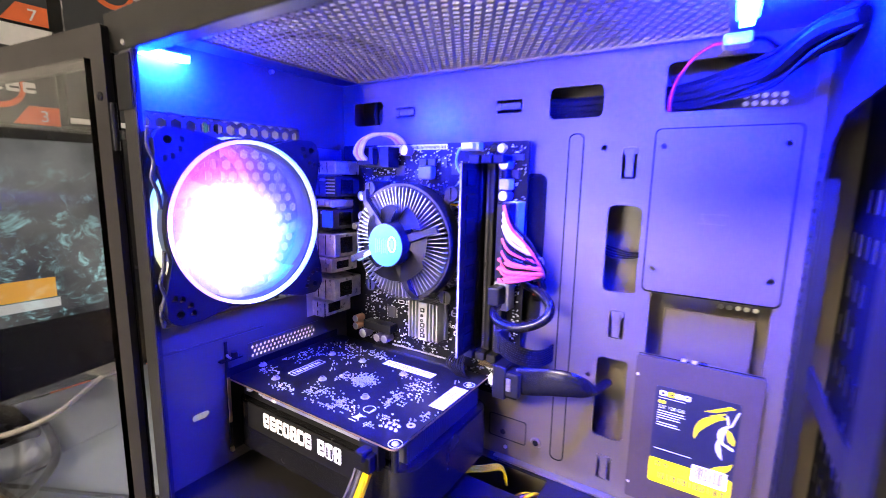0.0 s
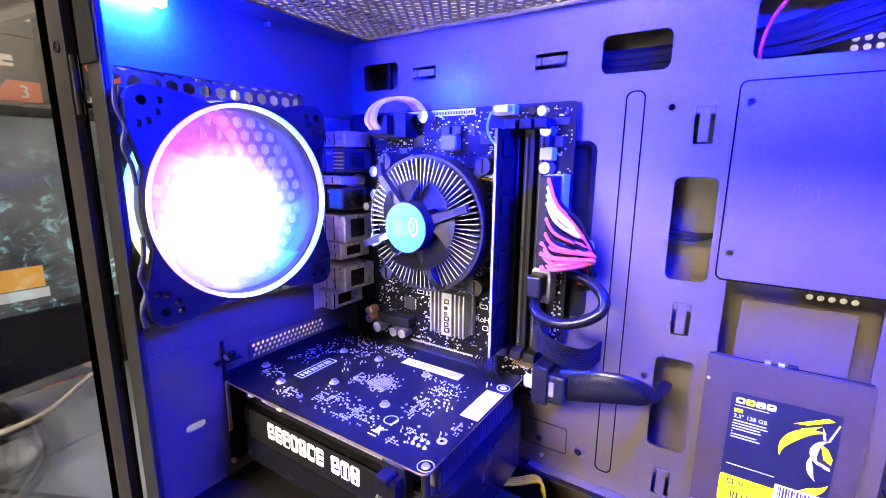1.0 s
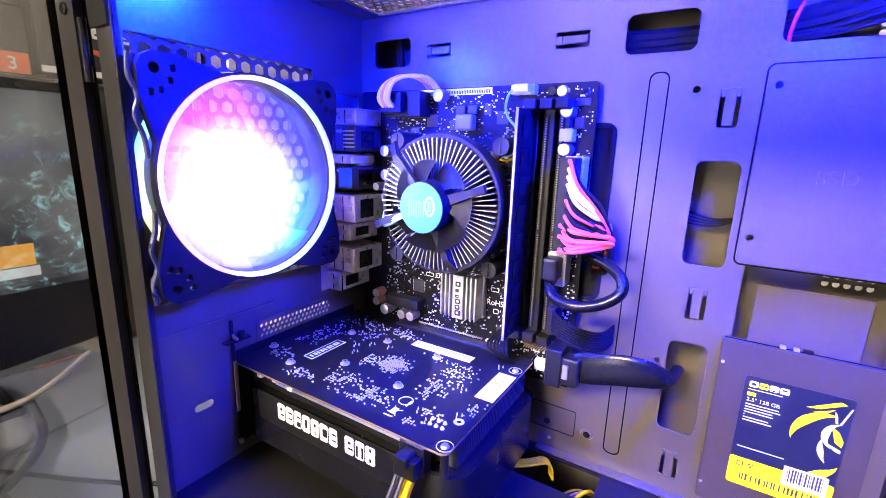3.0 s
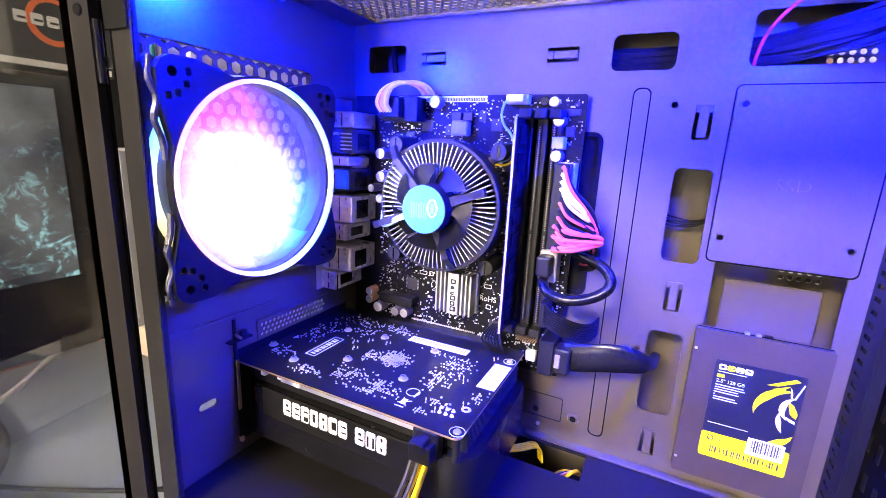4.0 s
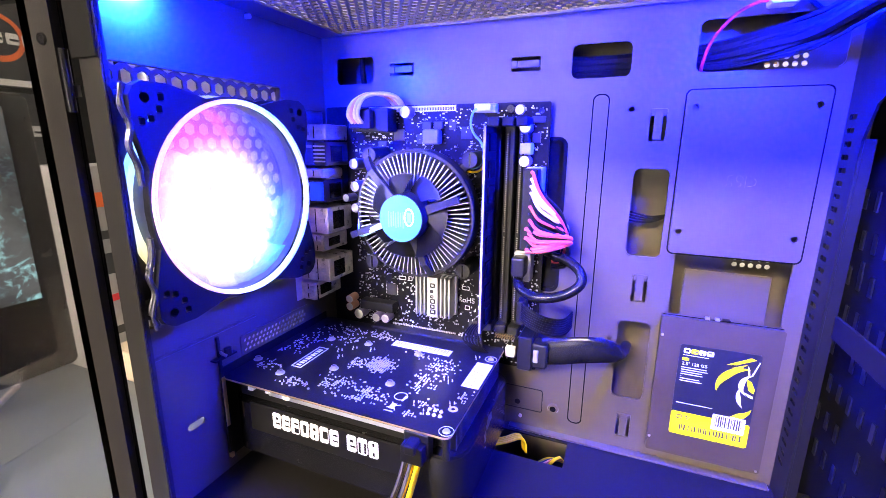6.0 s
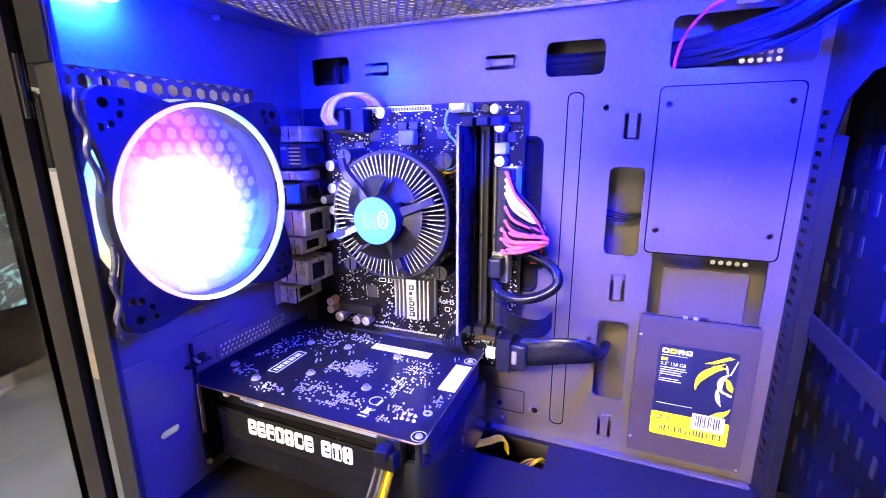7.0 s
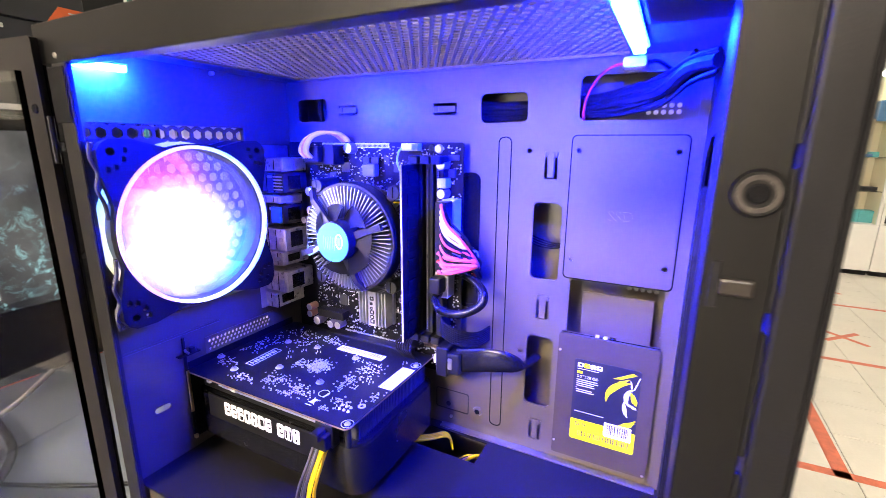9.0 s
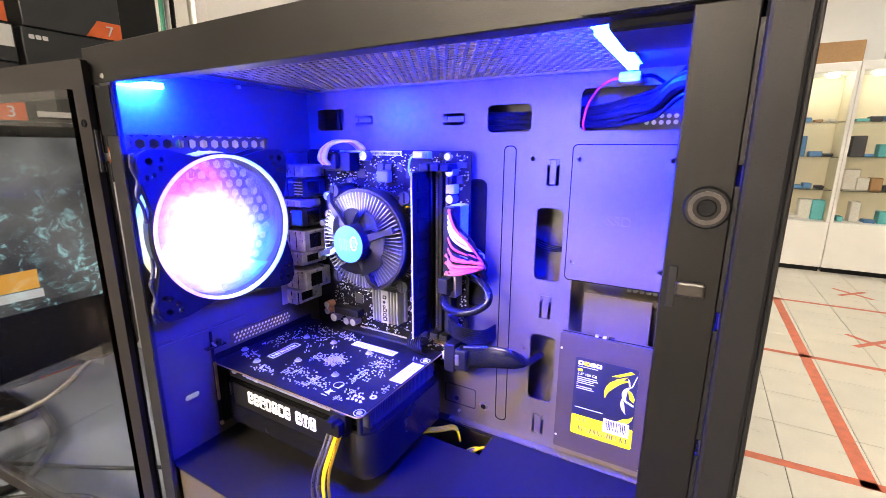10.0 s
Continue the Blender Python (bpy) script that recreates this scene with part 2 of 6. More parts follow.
def tube(bm, points, r, seg=8, steps=6, flat=1.0, side=(0, 0, 1)):
    line = smooth_line(points, steps)
    rings, up = [], Vector(side)
    for i, p in enumerate(line):
        d = (line[min(i + 1, len(line) - 1)] - line[max(i - 1, 0)]).normalized()
        u = up - d * up.dot(d)
        if u.length < 1e-4:
            u = d.orthogonal()
        u.normalize()
        w = d.cross(u)
        up = u
        rings.append([bm.verts.new(p + r * (math.cos(2 * math.pi * k / seg) * u + flat * math.sin(2 * math.pi * k / seg) * w)) for k in range(seg)])
    for a, b in zip(rings, rings[1:]):
        for k in range(seg):
            bm.faces.new((a[k], a[(k + 1) % seg], b[(k + 1) % seg], b[k]))
    bm.faces.new(rings[0][::-1])
    bm.faces.new(rings[-1])
    return bm


def rrect(u0, v0, u1, v1, r=0.003, n=4):
    r = min(r, (u1 - u0) / 2, (v1 - v0) / 2)
    out = []
    for cu, cv, start in ((u1 - r, v1 - r, 0), (u0 + r, v1 - r, 90), (u0 + r, v0 + r, 180), (u1 - r, v0 + r, 270)):
        for k in range(n + 1):
            a = radians(start + 90 * k / n)
            out.append((cu + r * math.cos(a), cv + r * math.sin(a)))
    return out


def ring2d(u, v, r, n=16, start=0.0):
    return [(u + r * math.cos(start + 2 * math.pi * k / n), v + r * math.sin(start + 2 * math.pi * k / n)) for k in range(n)]


def lay(axis, u, v, d):
    return {"x": (d, u, v), "y": (u, d, v), "z": (u, v, d)}[axis]


def inside(u, v, loop):
    odd = False
    for (a, b), (c, d) in zip(loop, loop[1:] + loop[:1]):
        if (b > v) != (d > v) and u < (c - a) * (v - b) / (d - b) + a:
            odd = not odd
    return odd


def plate(axis, outline, holes, d0, d1, bm=None):
    """A sheet across an axis between d0 and d1, with an outline and holes that go through it."""
    bm = bm or bmesh.new()
    loops = [list(outline)] + [list(h) for h in holes]
    flat, edges = [], []
    for loop in loops:
        n = len(flat)
        flat += [Vector(p) for p in loop]
        edges += [(n + k, n + (k + 1) % len(loop)) for k in range(len(loop))]
    points, _, faces, _, _, _ = delaunay_2d_cdt(flat, edges, [], 1, 1e-7)
    sheets = [[bm.verts.new(lay(axis, p.x, p.y, d)) for p in points] for d in (d0, d1)]
    for face in faces:
        u, v = sum(points[k].x for k in face) / len(face), sum(points[k].y for k in face) / len(face)
        if inside(u, v, loops[0]) and not any(inside(u, v, h) for h in loops[1:]):
            for sheet in sheets:
                bm.faces.new([sheet[k] for k in face])
    for loop in loops:
        low, high = [[bm.verts.new(lay(axis, u, v, d)) for u, v in loop] for d in (d0, d1)]
        for k in range(len(loop)):
            n = (k + 1) % len(loop)
            bm.faces.new((low[k], low[n], high[n], high[k]))
    bmesh.ops.remove_doubles(bm, verts=bm.verts, dist=1e-6)
    bmesh.ops.recalc_face_normals(bm, faces=bm.faces)
    return bm


def hex_sheet(axis, u0, v0, u1, v1, pitch, hole, d0, d1, keep=None, bm=None):
    """A sheet full of six-sided holes."""
    bm = bm or bmesh.new()
    rise = pitch * math.sqrt(3) / 2
    rows, columns = max(1, round((v1 - v0) / rise)), max(1, round((u1 - u0) / pitch))
    for j in range(rows):
        for i in range(columns):
            cu, cv = u0 + pitch * (i + 0.5 + 0.5 * (j % 2)), v0 + rise * (j + 0.5)
            inner = hole if keep is None or keep(cu, cv) else 0
            outer = [(cu + pitch / math.sqrt(3) * math.cos(radians(60 * k + 30)), cv + pitch / math.sqrt(3) * math.sin(radians(60 * k + 30))) for k in range(6)]
            if not inner:
                for d in (d0, d1):
                    bm.faces.new([bm.verts.new(lay(axis, u, v, d)) for u, v in outer])
                continue
            rim = [(cu + inner * math.cos(radians(60 * k + 30)), cv + inner * math.sin(radians(60 * k + 30))) for k in range(6)]
            a = [bm.verts.new(lay(axis, u, v, d1)) for u, v in outer]
            b = [bm.verts.new(lay(axis, u, v, d1)) for u, v in rim]
            c = [bm.verts.new(lay(axis, u, v, d0)) for u, v in rim]
            e = [bm.verts.new(lay(axis, u, v, d0)) for u, v in outer]
            for k in range(6):
                n = (k + 1) % 6
                bm.faces.new((a[k], a[n], b[n], b[k]))
                bm.faces.new((b[k], b[n], c[n], c[k]))
                bm.faces.new((c[k], c[n], e[n], e[k]))
    return bm


ORIGIN = {}


def thing(name, place, label, category, group="", kind=""):
    ob = new(name)
    ob.empty_display_size = 0.02
    ob.location = place
    ORIGIN[ob.name] = Vector(place)
    return tagged(ob, label, category, group, kind)


def mesh_of(name, bm, material, smooth=False):
    me = bpy.data.meshes.new(name)
    bm.to_mesh(me)
    bm.free()
    me.materials.append(material)
    if smooth:
        me.shade_smooth()
        me.set_sharp_from_angle(angle=radians(38))
    return me


def part(name, bm, material, parent=None, label="", kind="", smooth=False):
    """Links a bmesh in world places as one mesh object under a thing or a part."""
    lo = Vector([min(v.co[k] for v in bm.verts) for k in range(3)])
    hi = Vector([max(v.co[k] for v in bm.verts) for k in range(3)])
    centre = (lo + hi) / 2
    bmesh.ops.translate(bm, verts=bm.verts, vec=-centre)
    ob = new(name, mesh_of(name, bm, material, smooth))
    ob.location = centre - (ORIGIN[parent.name] if parent else Vector((0, 0, 0)))
    ob.parent = parent
    ORIGIN[ob.name] = centre
    return tagged(ob, label, kind=kind)


def single(name, bm, material, label, category, group="", kind="", smooth=False):
    return tagged(part(name, bm, material, None, "", "", smooth), label, category, group, kind)


def again(name, ob, place, parent, turn=None):
    """Another object on the same mesh, at a world place."""
    other = new(name, ob.data)
    other.location = Vector(place) - (ORIGIN[parent.name] if parent else Vector((0, 0, 0)))
    if turn:
        other.rotation_euler = turn
    other.parent = parent
    ORIGIN[other.name] = Vector(place)
    return other


def writing(text, size, axis, u, v, d, thick=0.0002):
    """Letters of the built-in font on a plane across an axis, read from the side of the camera."""
    curve = bpy.data.curves.new("text", "FONT")
    curve.body, curve.size, curve.extrude = text, size, thick
    ob = bpy.data.objects.new("text", curve)
    me = bpy.data.meshes.new_from_object(ob)
    bpy.data.objects.remove(ob)
    bm = bmesh.new()
    bm.from_mesh(me)
    bpy.data.meshes.remove(me)
    m = {"y": Matrix(((1, 0, 0, u), (0, 0, -1, d), (0, 1, 0, v), (0, 0, 0, 1))),
         "x": Matrix(((0, 0, 1, d), (1, 0, 0, u), (0, 1, 0, v), (0, 0, 0, 1))),
         "z": Matrix(((1, 0, 0, u), (0, 1, 0, v), (0, 0, 1, d), (0, 0, 0, 1)))}[axis]
    bmesh.ops.transform(bm, matrix=m, verts=bm.verts)
    return bm


rng = random.Random(7)

# ---- the shop round the case ----
FLOOR, WALL_X, CEIL = -0.87, -1.0, 2.1
WALL_PAINT = mat("wall_paint", (0.72, 0.71, 0.68), 0.7, 0, 0.05, 3, 0.2, 150)
# Near black for the unseen walls, so they reflect little light into the case.
LOW_BOUNCE_WALL = mat("low_bounce_wall_paint", (0.025, 0.023, 0.022), 0.7, 0, 0.1, 3, 0.2, 150)
# Grout kept dark so the unseen untiled floor bounces little light.
SHOP_FLOOR = mat("floor_grout", (0.09, 0.085, 0.078), 0.7, 0, 0.1, 8)
TILE = mat("floor_tile", (0.66, 0.63, 0.55), 0.3, 0, 0.06, 6, 0.05, 80, pieces=0.03)
TAPE = mat("red_tape", (0.6, 0.15, 0.08), 0.5, 0, 0.25, 25)
DESK_TOP = mat("desk_laminate", (0.085, 0.1, 0.118), 0.45, 0, 0.06, 12, 0.1, 400)
single("floor", boxed(-4.1, -6.1, FLOOR - 0.1, 6, 6.6, FLOOR - 0.006), SHOP_FLOOR, "grey grout under cream floor tiles", "floor", kind="structure")
floor_ob = bpy.data.objects["floor"]
single("ceiling", boxed(-4.1, -6.1, CEIL, 6, 6.6, CEIL + 0.1), WALL_PAINT, "plain white shop ceiling", "ceiling", kind="structure")
single("wall_west", boxed(WALL_X - 0.1, -0.8, FLOOR, WALL_X, 6.0, CEIL), WALL_PAINT, "white painted wall behind the desk", "wall", kind="structure")
single("wall_return", boxed(-4.0, -0.8, FLOOR, WALL_X - 0.1, -0.7, CEIL), LOW_BOUNCE_WALL, "plain shop wall, out of view", "wall", kind="structure")
single("wall_far_west", boxed(-4.1, -6.0, FLOOR, -4.0, -0.7, CEIL), LOW_BOUNCE_WALL, "plain shop wall, out of view", "wall", kind="structure")
single("wall_north", boxed(WALL_X - 0.1, 6.0, FLOOR, 6, 6.1, CEIL), WALL_PAINT, "cream painted wall behind the display cabinets", "wall", kind="structure")
single("wall_south", plate("y", [(-4.1, FLOOR), (6, FLOOR), (6, CEIL), (-4.1, CEIL)], [[(-2.3, FLOOR + 0.1), (-0.5, FLOOR + 0.1), (-0.5, CEIL - 1.2), (-2.3, CEIL - 1.2)]], -6.1, -6.0), LOW_BOUNCE_WALL, "plain unseen wall with an added bright opening", "wall", kind="structure")
# Unseen glowing opening added behind the camera to light the tray.
opening_ob = thing("fill_opening_1", (-1.4, -6.05, FLOOR + 0.1), "unseen bright opening with a dark frame, added to light the tray", "window", kind="structure")
part("opening_frame", plate("y", rrect(-2.3, FLOOR + 0.1, -0.5, CEIL - 1.2, 0.004, 1), [rrect(-2.24, FLOOR + 0.16, -0.56, CEIL - 1.26, 0.004, 1)], -6.08, -6.02), LOW_BOUNCE_WALL, opening_ob)
part("fill_panel", boxed(-2.24, -6.07, FLOOR + 0.16, -0.56, -6.06, CEIL - 1.26), glow("opening_fill_glow", (1.0, 0.87, 0.76), OPENING_FILL_LIGHT), opening_ob, "glowing panel added in the opening")
single("wall_east", boxed(5.9, -6.0, FLOOR, 6, 6.0, CEIL), WALL_PAINT, "plain shop wall, out of view", "wall", kind="structure")
LAMP_PANEL = glow("lamp_panel", (1.0, 0.93, 0.82), ROOM_LIGHT)
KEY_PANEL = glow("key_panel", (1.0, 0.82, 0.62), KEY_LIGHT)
WALL_FILL_PANEL = glow("wall_fill_panel", (1.0, 0.97, 0.94), 1.4 * ROOM_LIGHT)


def ceiling_lamp(x, y, panel):
    lamp = thing("ceiling_lamp", (x, y, CEIL), "square white ceiling light panel, lit, out of view", "lamp", "ceiling lamps")
    part("frame", plate("z", rrect(x - 0.31, y - 0.31, x + 0.31, y + 0.31, 0.01), [rrect(x - 0.29, y - 0.29, x + 0.29, y + 0.29, 0.01)], CEIL - 0.02, CEIL - 0.001), WHITE_PLASTIC, lamp)
    part("diffuser", boxed(x - 0.29, y - 0.29, CEIL - 0.014, x + 0.29, y + 0.29, CEIL - 0.004), panel, lamp, "glowing diffuser")


# Unseen lamp added to brighten the wall behind the rear grille.
ceiling_lamp(-0.45, 2.0, WALL_FILL_PANEL)
for lamp_x, lamp_y in ((2.6, -2.6), (1.6, 3.0), (3.4, 3.0), (1.6, 5.0), (3.4, 1.2)):
    ceiling_lamp(lamp_x, lamp_y, LAMP_PANEL)
# Strong unseen key panels, added where the tray's cable shadows point back to.
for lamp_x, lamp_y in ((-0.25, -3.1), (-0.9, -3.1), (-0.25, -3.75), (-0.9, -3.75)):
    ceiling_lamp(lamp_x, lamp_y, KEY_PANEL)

desk = thing("desk", (-0.3, 0.1, FLOOR), "pale grey laminate desk under the computer", "desk")
part("desk_top", boxed(-0.99, -0.45, -0.03, 0.40, 0.55, 0.0, bevel=0.002), DESK_TOP, desk)
for leg_x in (-1.4, 0.33):
    part("leg", boxed(leg_x, -0.4, FLOOR - 0.006, leg_x + 0.03, 0.5, -0.03), DESK_TOP, desk)


# ---- the computer case ----
XR, XF = 0.0145, 0.347          # insides of the rear panel and of the front wall
TOP, SHROUD = 0.411, 0.119      # insides of the roof and top of the power supply's cover
YG = -0.172                     # the side that the glass door closes
case = thing("computer_case", (0.18, -0.08, 0.0), "open black steel computer case with blue light inside, on a desk", "computer case")


def circle_hole(u, v, r=0.0016):
    return ring2d(u, v, r, 10)


TRAY_HOLES = [rrect(0.0276, 0.3764, 0.0605, 0.3952, 0.003), rrect(0.2042, 0.3729, 0.239, 0.393, 0.004),
              rrect(0.2735, 0.3732, 0.342, 0.401, 0.004), rrect(0.2467, 0.2625, 0.2671, 0.3185, 0.004),
              rrect(0.2469, 0.1605, 0.267, 0.2175, 0.004), rrect(0.2757, 0.2105, 0.3365, 0.2668, 0.001)]
TRAY_HOLES += [rrect(0.1905, 0.232, 0.2045, 0.3365, 0.005)]
TRAY_HOLES += [circle_hole(0.2758, 0.3542, 0.0018), circle_hole(0.2756, 0.2809, 0.0018), circle_hole(0.3342, 0.2809, 0.0018), circle_hole(0.3342, 0.3542, 0.0018)]
TRAY_HOLES += [circle_hole(0.2417, 0.3538, 0.0019), circle_hole(0.242, 0.2028, 0.0019)]
CLIPS = [(0.0839, 0.3849, 0.0098, 0.0044, 0), (0.1751, 0.3835, 0.0098, 0.0045, 0), (0.2572, 0.3444, 0.0046, 0.0096, 1), (0.2572, 0.241, 0.0046, 0.0094, 1), (0.2567, 0.1388, 0.0046, 0.009, 1)]
for u, v, a, b, upright in CLIPS:
    TRAY_HOLES.append(rrect(u - a, v - b, u + a, v + b, 0.0008, 2))
tray = part("motherboard_tray", plate("y", rrect(XR, SHROUD - 0.01, XF, TOP, 0.0005, 1), TRAY_HOLES, 0.0, 0.0012), CASE_PAINT, case, "dark painted steel tray with cable openings")
for u, v, a, b, upright in CLIPS:
    bm = bmesh.new()
    if upright:
        box(bm, u - 0.0024, -0.0008, v - b * 0.9, u + 0.0024, 0.0006, v + b * 0.9, 0.0003)
        box(bm, u - a + 0.0002, -0.0006, v + b * 0.55, u + a - 0.0002, 0.0008, v + b - 0.0002, 0.0002)
    else:
        box(bm, u - a * 0.55, -0.0008, v - 0.0022, u + a * 0.9, 0.0006, v + 0.0022, 0.0003)
        box(bm, u - a + 0.0002, -0.0006, v - b * 0.5, u - a * 0.6, 0.0008, v + b * 0.5, 0.0002)
    part("cable_clip", bm, CASE_PAINT, case)


def rim(axis, outer, inner, d0, d1):
    return plate(axis, outer, [inner], d0, d1)


# the pressed ridge and the raised drive panel, their groove shade painted as black outlines
part("rib_shade_outline", plate("y", rrect(0.2186, 0.1312, 0.2288, 0.3634, 0.004, 5), [rrect(0.2194, 0.132, 0.228, 0.3626, 0.0035, 5)], -0.0003, 0.0), DULL_BLACK, case, "black outline for the shade in the tray's pressed groove")
bm = plate("y", rrect(0.2712, 0.2672, 0.339, 0.3635, 0.003), [circle_hole(0.2758, 0.3542, 0.0018), circle_hole(0.2756, 0.2809, 0.0018), circle_hole(0.3342, 0.2809, 0.0018), circle_hole(0.3342, 0.3542, 0.0018)], -0.0016, -0.0001)
part("drive_panel", bm, CASE_PAINT, case, "raised panel for a drive")
part("panel_shade_outline", plate("y", rrect(0.2701, 0.266, 0.3402, 0.3645, 0.0035), [rrect(0.2709, 0.2669, 0.3393, 0.3638, 0.003)], -0.0004, 0.0), DULL_BLACK, case)
part("embossed_letters", writing("SSD", 0.0098, "y", 0.2965, 0.309, -0.0017, 0.0005), CASE_PAINT, case, "embossed letters")
part("screw", cyl(bmesh.new(), (0.208, 0.0, 0.1394), (0.208, -0.0012, 0.1394), 0.0042, 20, 0.0036), CASE_PAINT, case, "pressed standoff", smooth=True)
part("standoff_hole", cyl(bmesh.new(), (0.208, -0.0012, 0.1394), (0.208, -0.0014, 0.1394), 0.0022, 14), GLOSS_BLACK, case)
# Another black outline painted for the shade round a pressed plate.
part("plate_shade_outline", plate("y", rrect(0.169, 0.1335, 0.2, 0.1525, 0.002), [rrect(0.1697, 0.1342, 0.1993, 0.1518, 0.0017)], -0.0004, 0.0), BLACK_PLASTIC, case)
part("screw_hole", cyl(bmesh.new(), (0.181, 0.0, 0.139), (0.181, -0.0004, 0.139), 0.0022, 12), BLACK_PLASTIC, case)

part("grommet", plate("y", rrect(0.1895, 0.231, 0.2055, 0.3375, 0.006), [rrect(0.192, 0.2335, 0.203, 0.335, 0.004)], -0.001, 0.0024), DULL_BLACK, case, "black rubber grommet")
# Dull black sheet put in for the deep shade beside the board.
part("grommet_shade_sheet", boxed(0.1915, 0.0008, 0.233, 0.2035, 0.0016, 0.3355), DULL_BLACK, case)

# the pocket under the panel and the cover behind the tray
bm = bmesh.new()
box(bm, 0.2835, 0.011, 0.2172, 0.331, 0.0122, 0.2545, 0.0004)
part("pocket_plate", bm, CASE_PAINT, case, "drive cover plate behind the tray's opening")
COVER_HOLES = []
for i in range(5):
    for z in (0.2572, 0.2616, 0.3792, 0.3834):
        COVER_HOLES.append(ring2d(0.3132 + 0.0045 * i, z, 0.0016, 10))
part("back_cover", plate("y", rrect(0.0, 0.02, 0.368, 0.425, 0.001, 1), COVER_HOLES, 0.0255, 0.0265), CASE_PAINT, case, "steel cover behind the tray")

# rear panel with its grille
bm = plate("x", rrect(-0.168, 0.02, 0.0255, TOP + 0.008, 0.0005, 1), [rrect(-0.164, 0.2335, -0.0485, 0.3705, 0.002), rrect(-0.0475, 0.212, -0.0035, 0.356, 0.001), rrect(-0.1485, 0.1625, -0.1365, 0.1672, 0.0023), rrect(-0.1035, 0.194, -0.0375, 0.2055, 0.001),
           rrect(-0.166, 0.3615, -0.1645, 0.3715, 0.0006, 2)], XR - 0.0012, XR)
rear = part("rear_panel", bm, CASE_PAINT, case, "blue-lit steel rear panel")
FAN_Y, FAN_Z = -0.1083, 0.2996


def grille_keeps(u, v):
    r = math.hypot(u - FAN_Y, v - FAN_Z)
    return r < 0.0565 or v > 0.357 or r > 0.069


part("rear_grille", hex_sheet("x", -0.166, 0.232, -0.0485, 0.379, 0.0092, 0.0038, XR - 0.0044, XR - 0.0034, grille_keeps), CASE_PAINT, case, "steel grille with six-sided holes")
part("grille_rim", plate("x", rrect(-0.165, 0.2325, -0.0475, 0.3715, 0.003), [rrect(-0.163, 0.2345, -0.0495, 0.3695, 0.002)], XR - 0.0044, XR + 0.0004), CASE_PAINT, case)
part("crease", boxed(XR, -0.166, 0.2155, XR + 0.0012, -0.09, 0.2175, bevel=0.0005), CASE_PAINT, case)
part("stud", cyl(bmesh.new(), (XR, -0.0744, 0.4085), (XR + 0.003, -0.0744, 0.4085), 0.0015, 10), STEEL, case, "small bright stud", smooth=True)

# perforated strip over the card slots
STRIP_HOLES = [ring2d(-0.101 + 0.0036 * i + 0.0018 * (j % 2), 0.1958 + 0.0034 * j, 0.0013, 8) for i in range(17) for j in range(3)]
part("perforated_strip", plate("x", rrect(-0.105, 0.193, -0.036, 0.2065, 0.001), STRIP_HOLES, XR + 0.0004, XR + 0.0012), CASE_PAINT, case, "steel strip with small round holes")

# roof: frame and mesh
part("roof_frame", plate("z", [(XR, -0.17), (0.3685, -0.17), (0.3685, 0.0265), (XR, 0.0265)], [[(0.036, -0.152), (0.302, -0.152), (0.302, -0.004), (0.036, -0.004)]], TOP, TOP + 0.0012), CASE_PAINT, case)
part("roof_mesh", hex_sheet("z", 0.034, -0.153, 0.304, -0.003, 0.0061, 0.0023, TOP + 0.0014, TOP + 0.0022), CASE_PAINT, case, "black steel mesh of the roof")

# rails and posts of the door side
bm = boxed(-0.004, YG, 0.4005, 0.358, YG + 0.0012, 0.4225, bevel=0.0004)
box(bm, -0.004, YG + 0.0012, 0.4213, 0.358, -0.15, 0.4225)
box(bm, -0.004, YG + 0.0012, 0.4005, 0.3425, YG + 0.010, 0.4017)
part("top_rail", bm, RAIL_PAINT, case, "black painted steel rail")
bm = boxed(0.0115, YG, 0.0, 0.0262, YG + 0.0012, 0.4005, bevel=0.0004)
box(bm, 0.0250, YG + 0.0012, 0.0, 0.0262, YG + 0.0032, 0.4005)
box(bm, 0.0115, YG + 0.0012, 0.0, 0.0127, -0.166, 0.4005)
# Rail paint again, lightened for how the light catches this post.
part("rear_post", bm, mat("post_paint_lit", (0.011, 0.0104, 0.0105), 0.42, 0, 0.25, 30, 0.1, 2600, spec=0.3), case, "black painted steel post")
bm = boxed(0.3425, YG, 0.0, 0.358, YG + 0.0012, 0.4005, bevel=0.0004)
box(bm, 0.3425, YG + 0.0012, 0.0, 0.3437, -0.15, 0.4005)
front_post = part("front_post", bm, RAIL_PAINT, case, "black painted steel post")
part("corner_plate", plate("y", rrect(0.31, 0.4012, 0.3575, 0.4205, 0.004), [ring2d(0.3315, 0.4085, 0.0024), ring2d(0.3402, 0.4075, 0.001), ring2d(0.3482, 0.4088, 0.0024)], YG - 0.001, YG), RAIL_PAINT, case)
for x in (0.3315, 0.3482):
    part("screw", cyl(bmesh.new(), (x, YG + 0.0008, 0.4086), (x, YG - 0.0004, 0.4086), 0.0022, 14, 0.0016), STEEL, case, "steel screw", smooth=True)
for z in (0.4075, 0.3905, 0.378):
    part("screw", cyl(bmesh.new(), (0.018, YG, z - 0.003), (0.018, YG - 0.0008, z - 0.003), 0.0016, 12, 0.0012), STEEL, case, "small steel screw", smooth=True)
part("hinge_plate", boxed(0.0082, YG - 0.0012, 0.368, 0.0258, YG - 0.0001, 0.3985, bevel=0.0004), DULL_BLACK, case, "black hinge plate")
# press stud socket and latch on the front post
bm = cyl(bmesh.new(), (0.3519, YG - 0.0002, 0.3457), (0.3519, YG - 0.0016, 0.3457), 0.0062, 28, 0.0056)
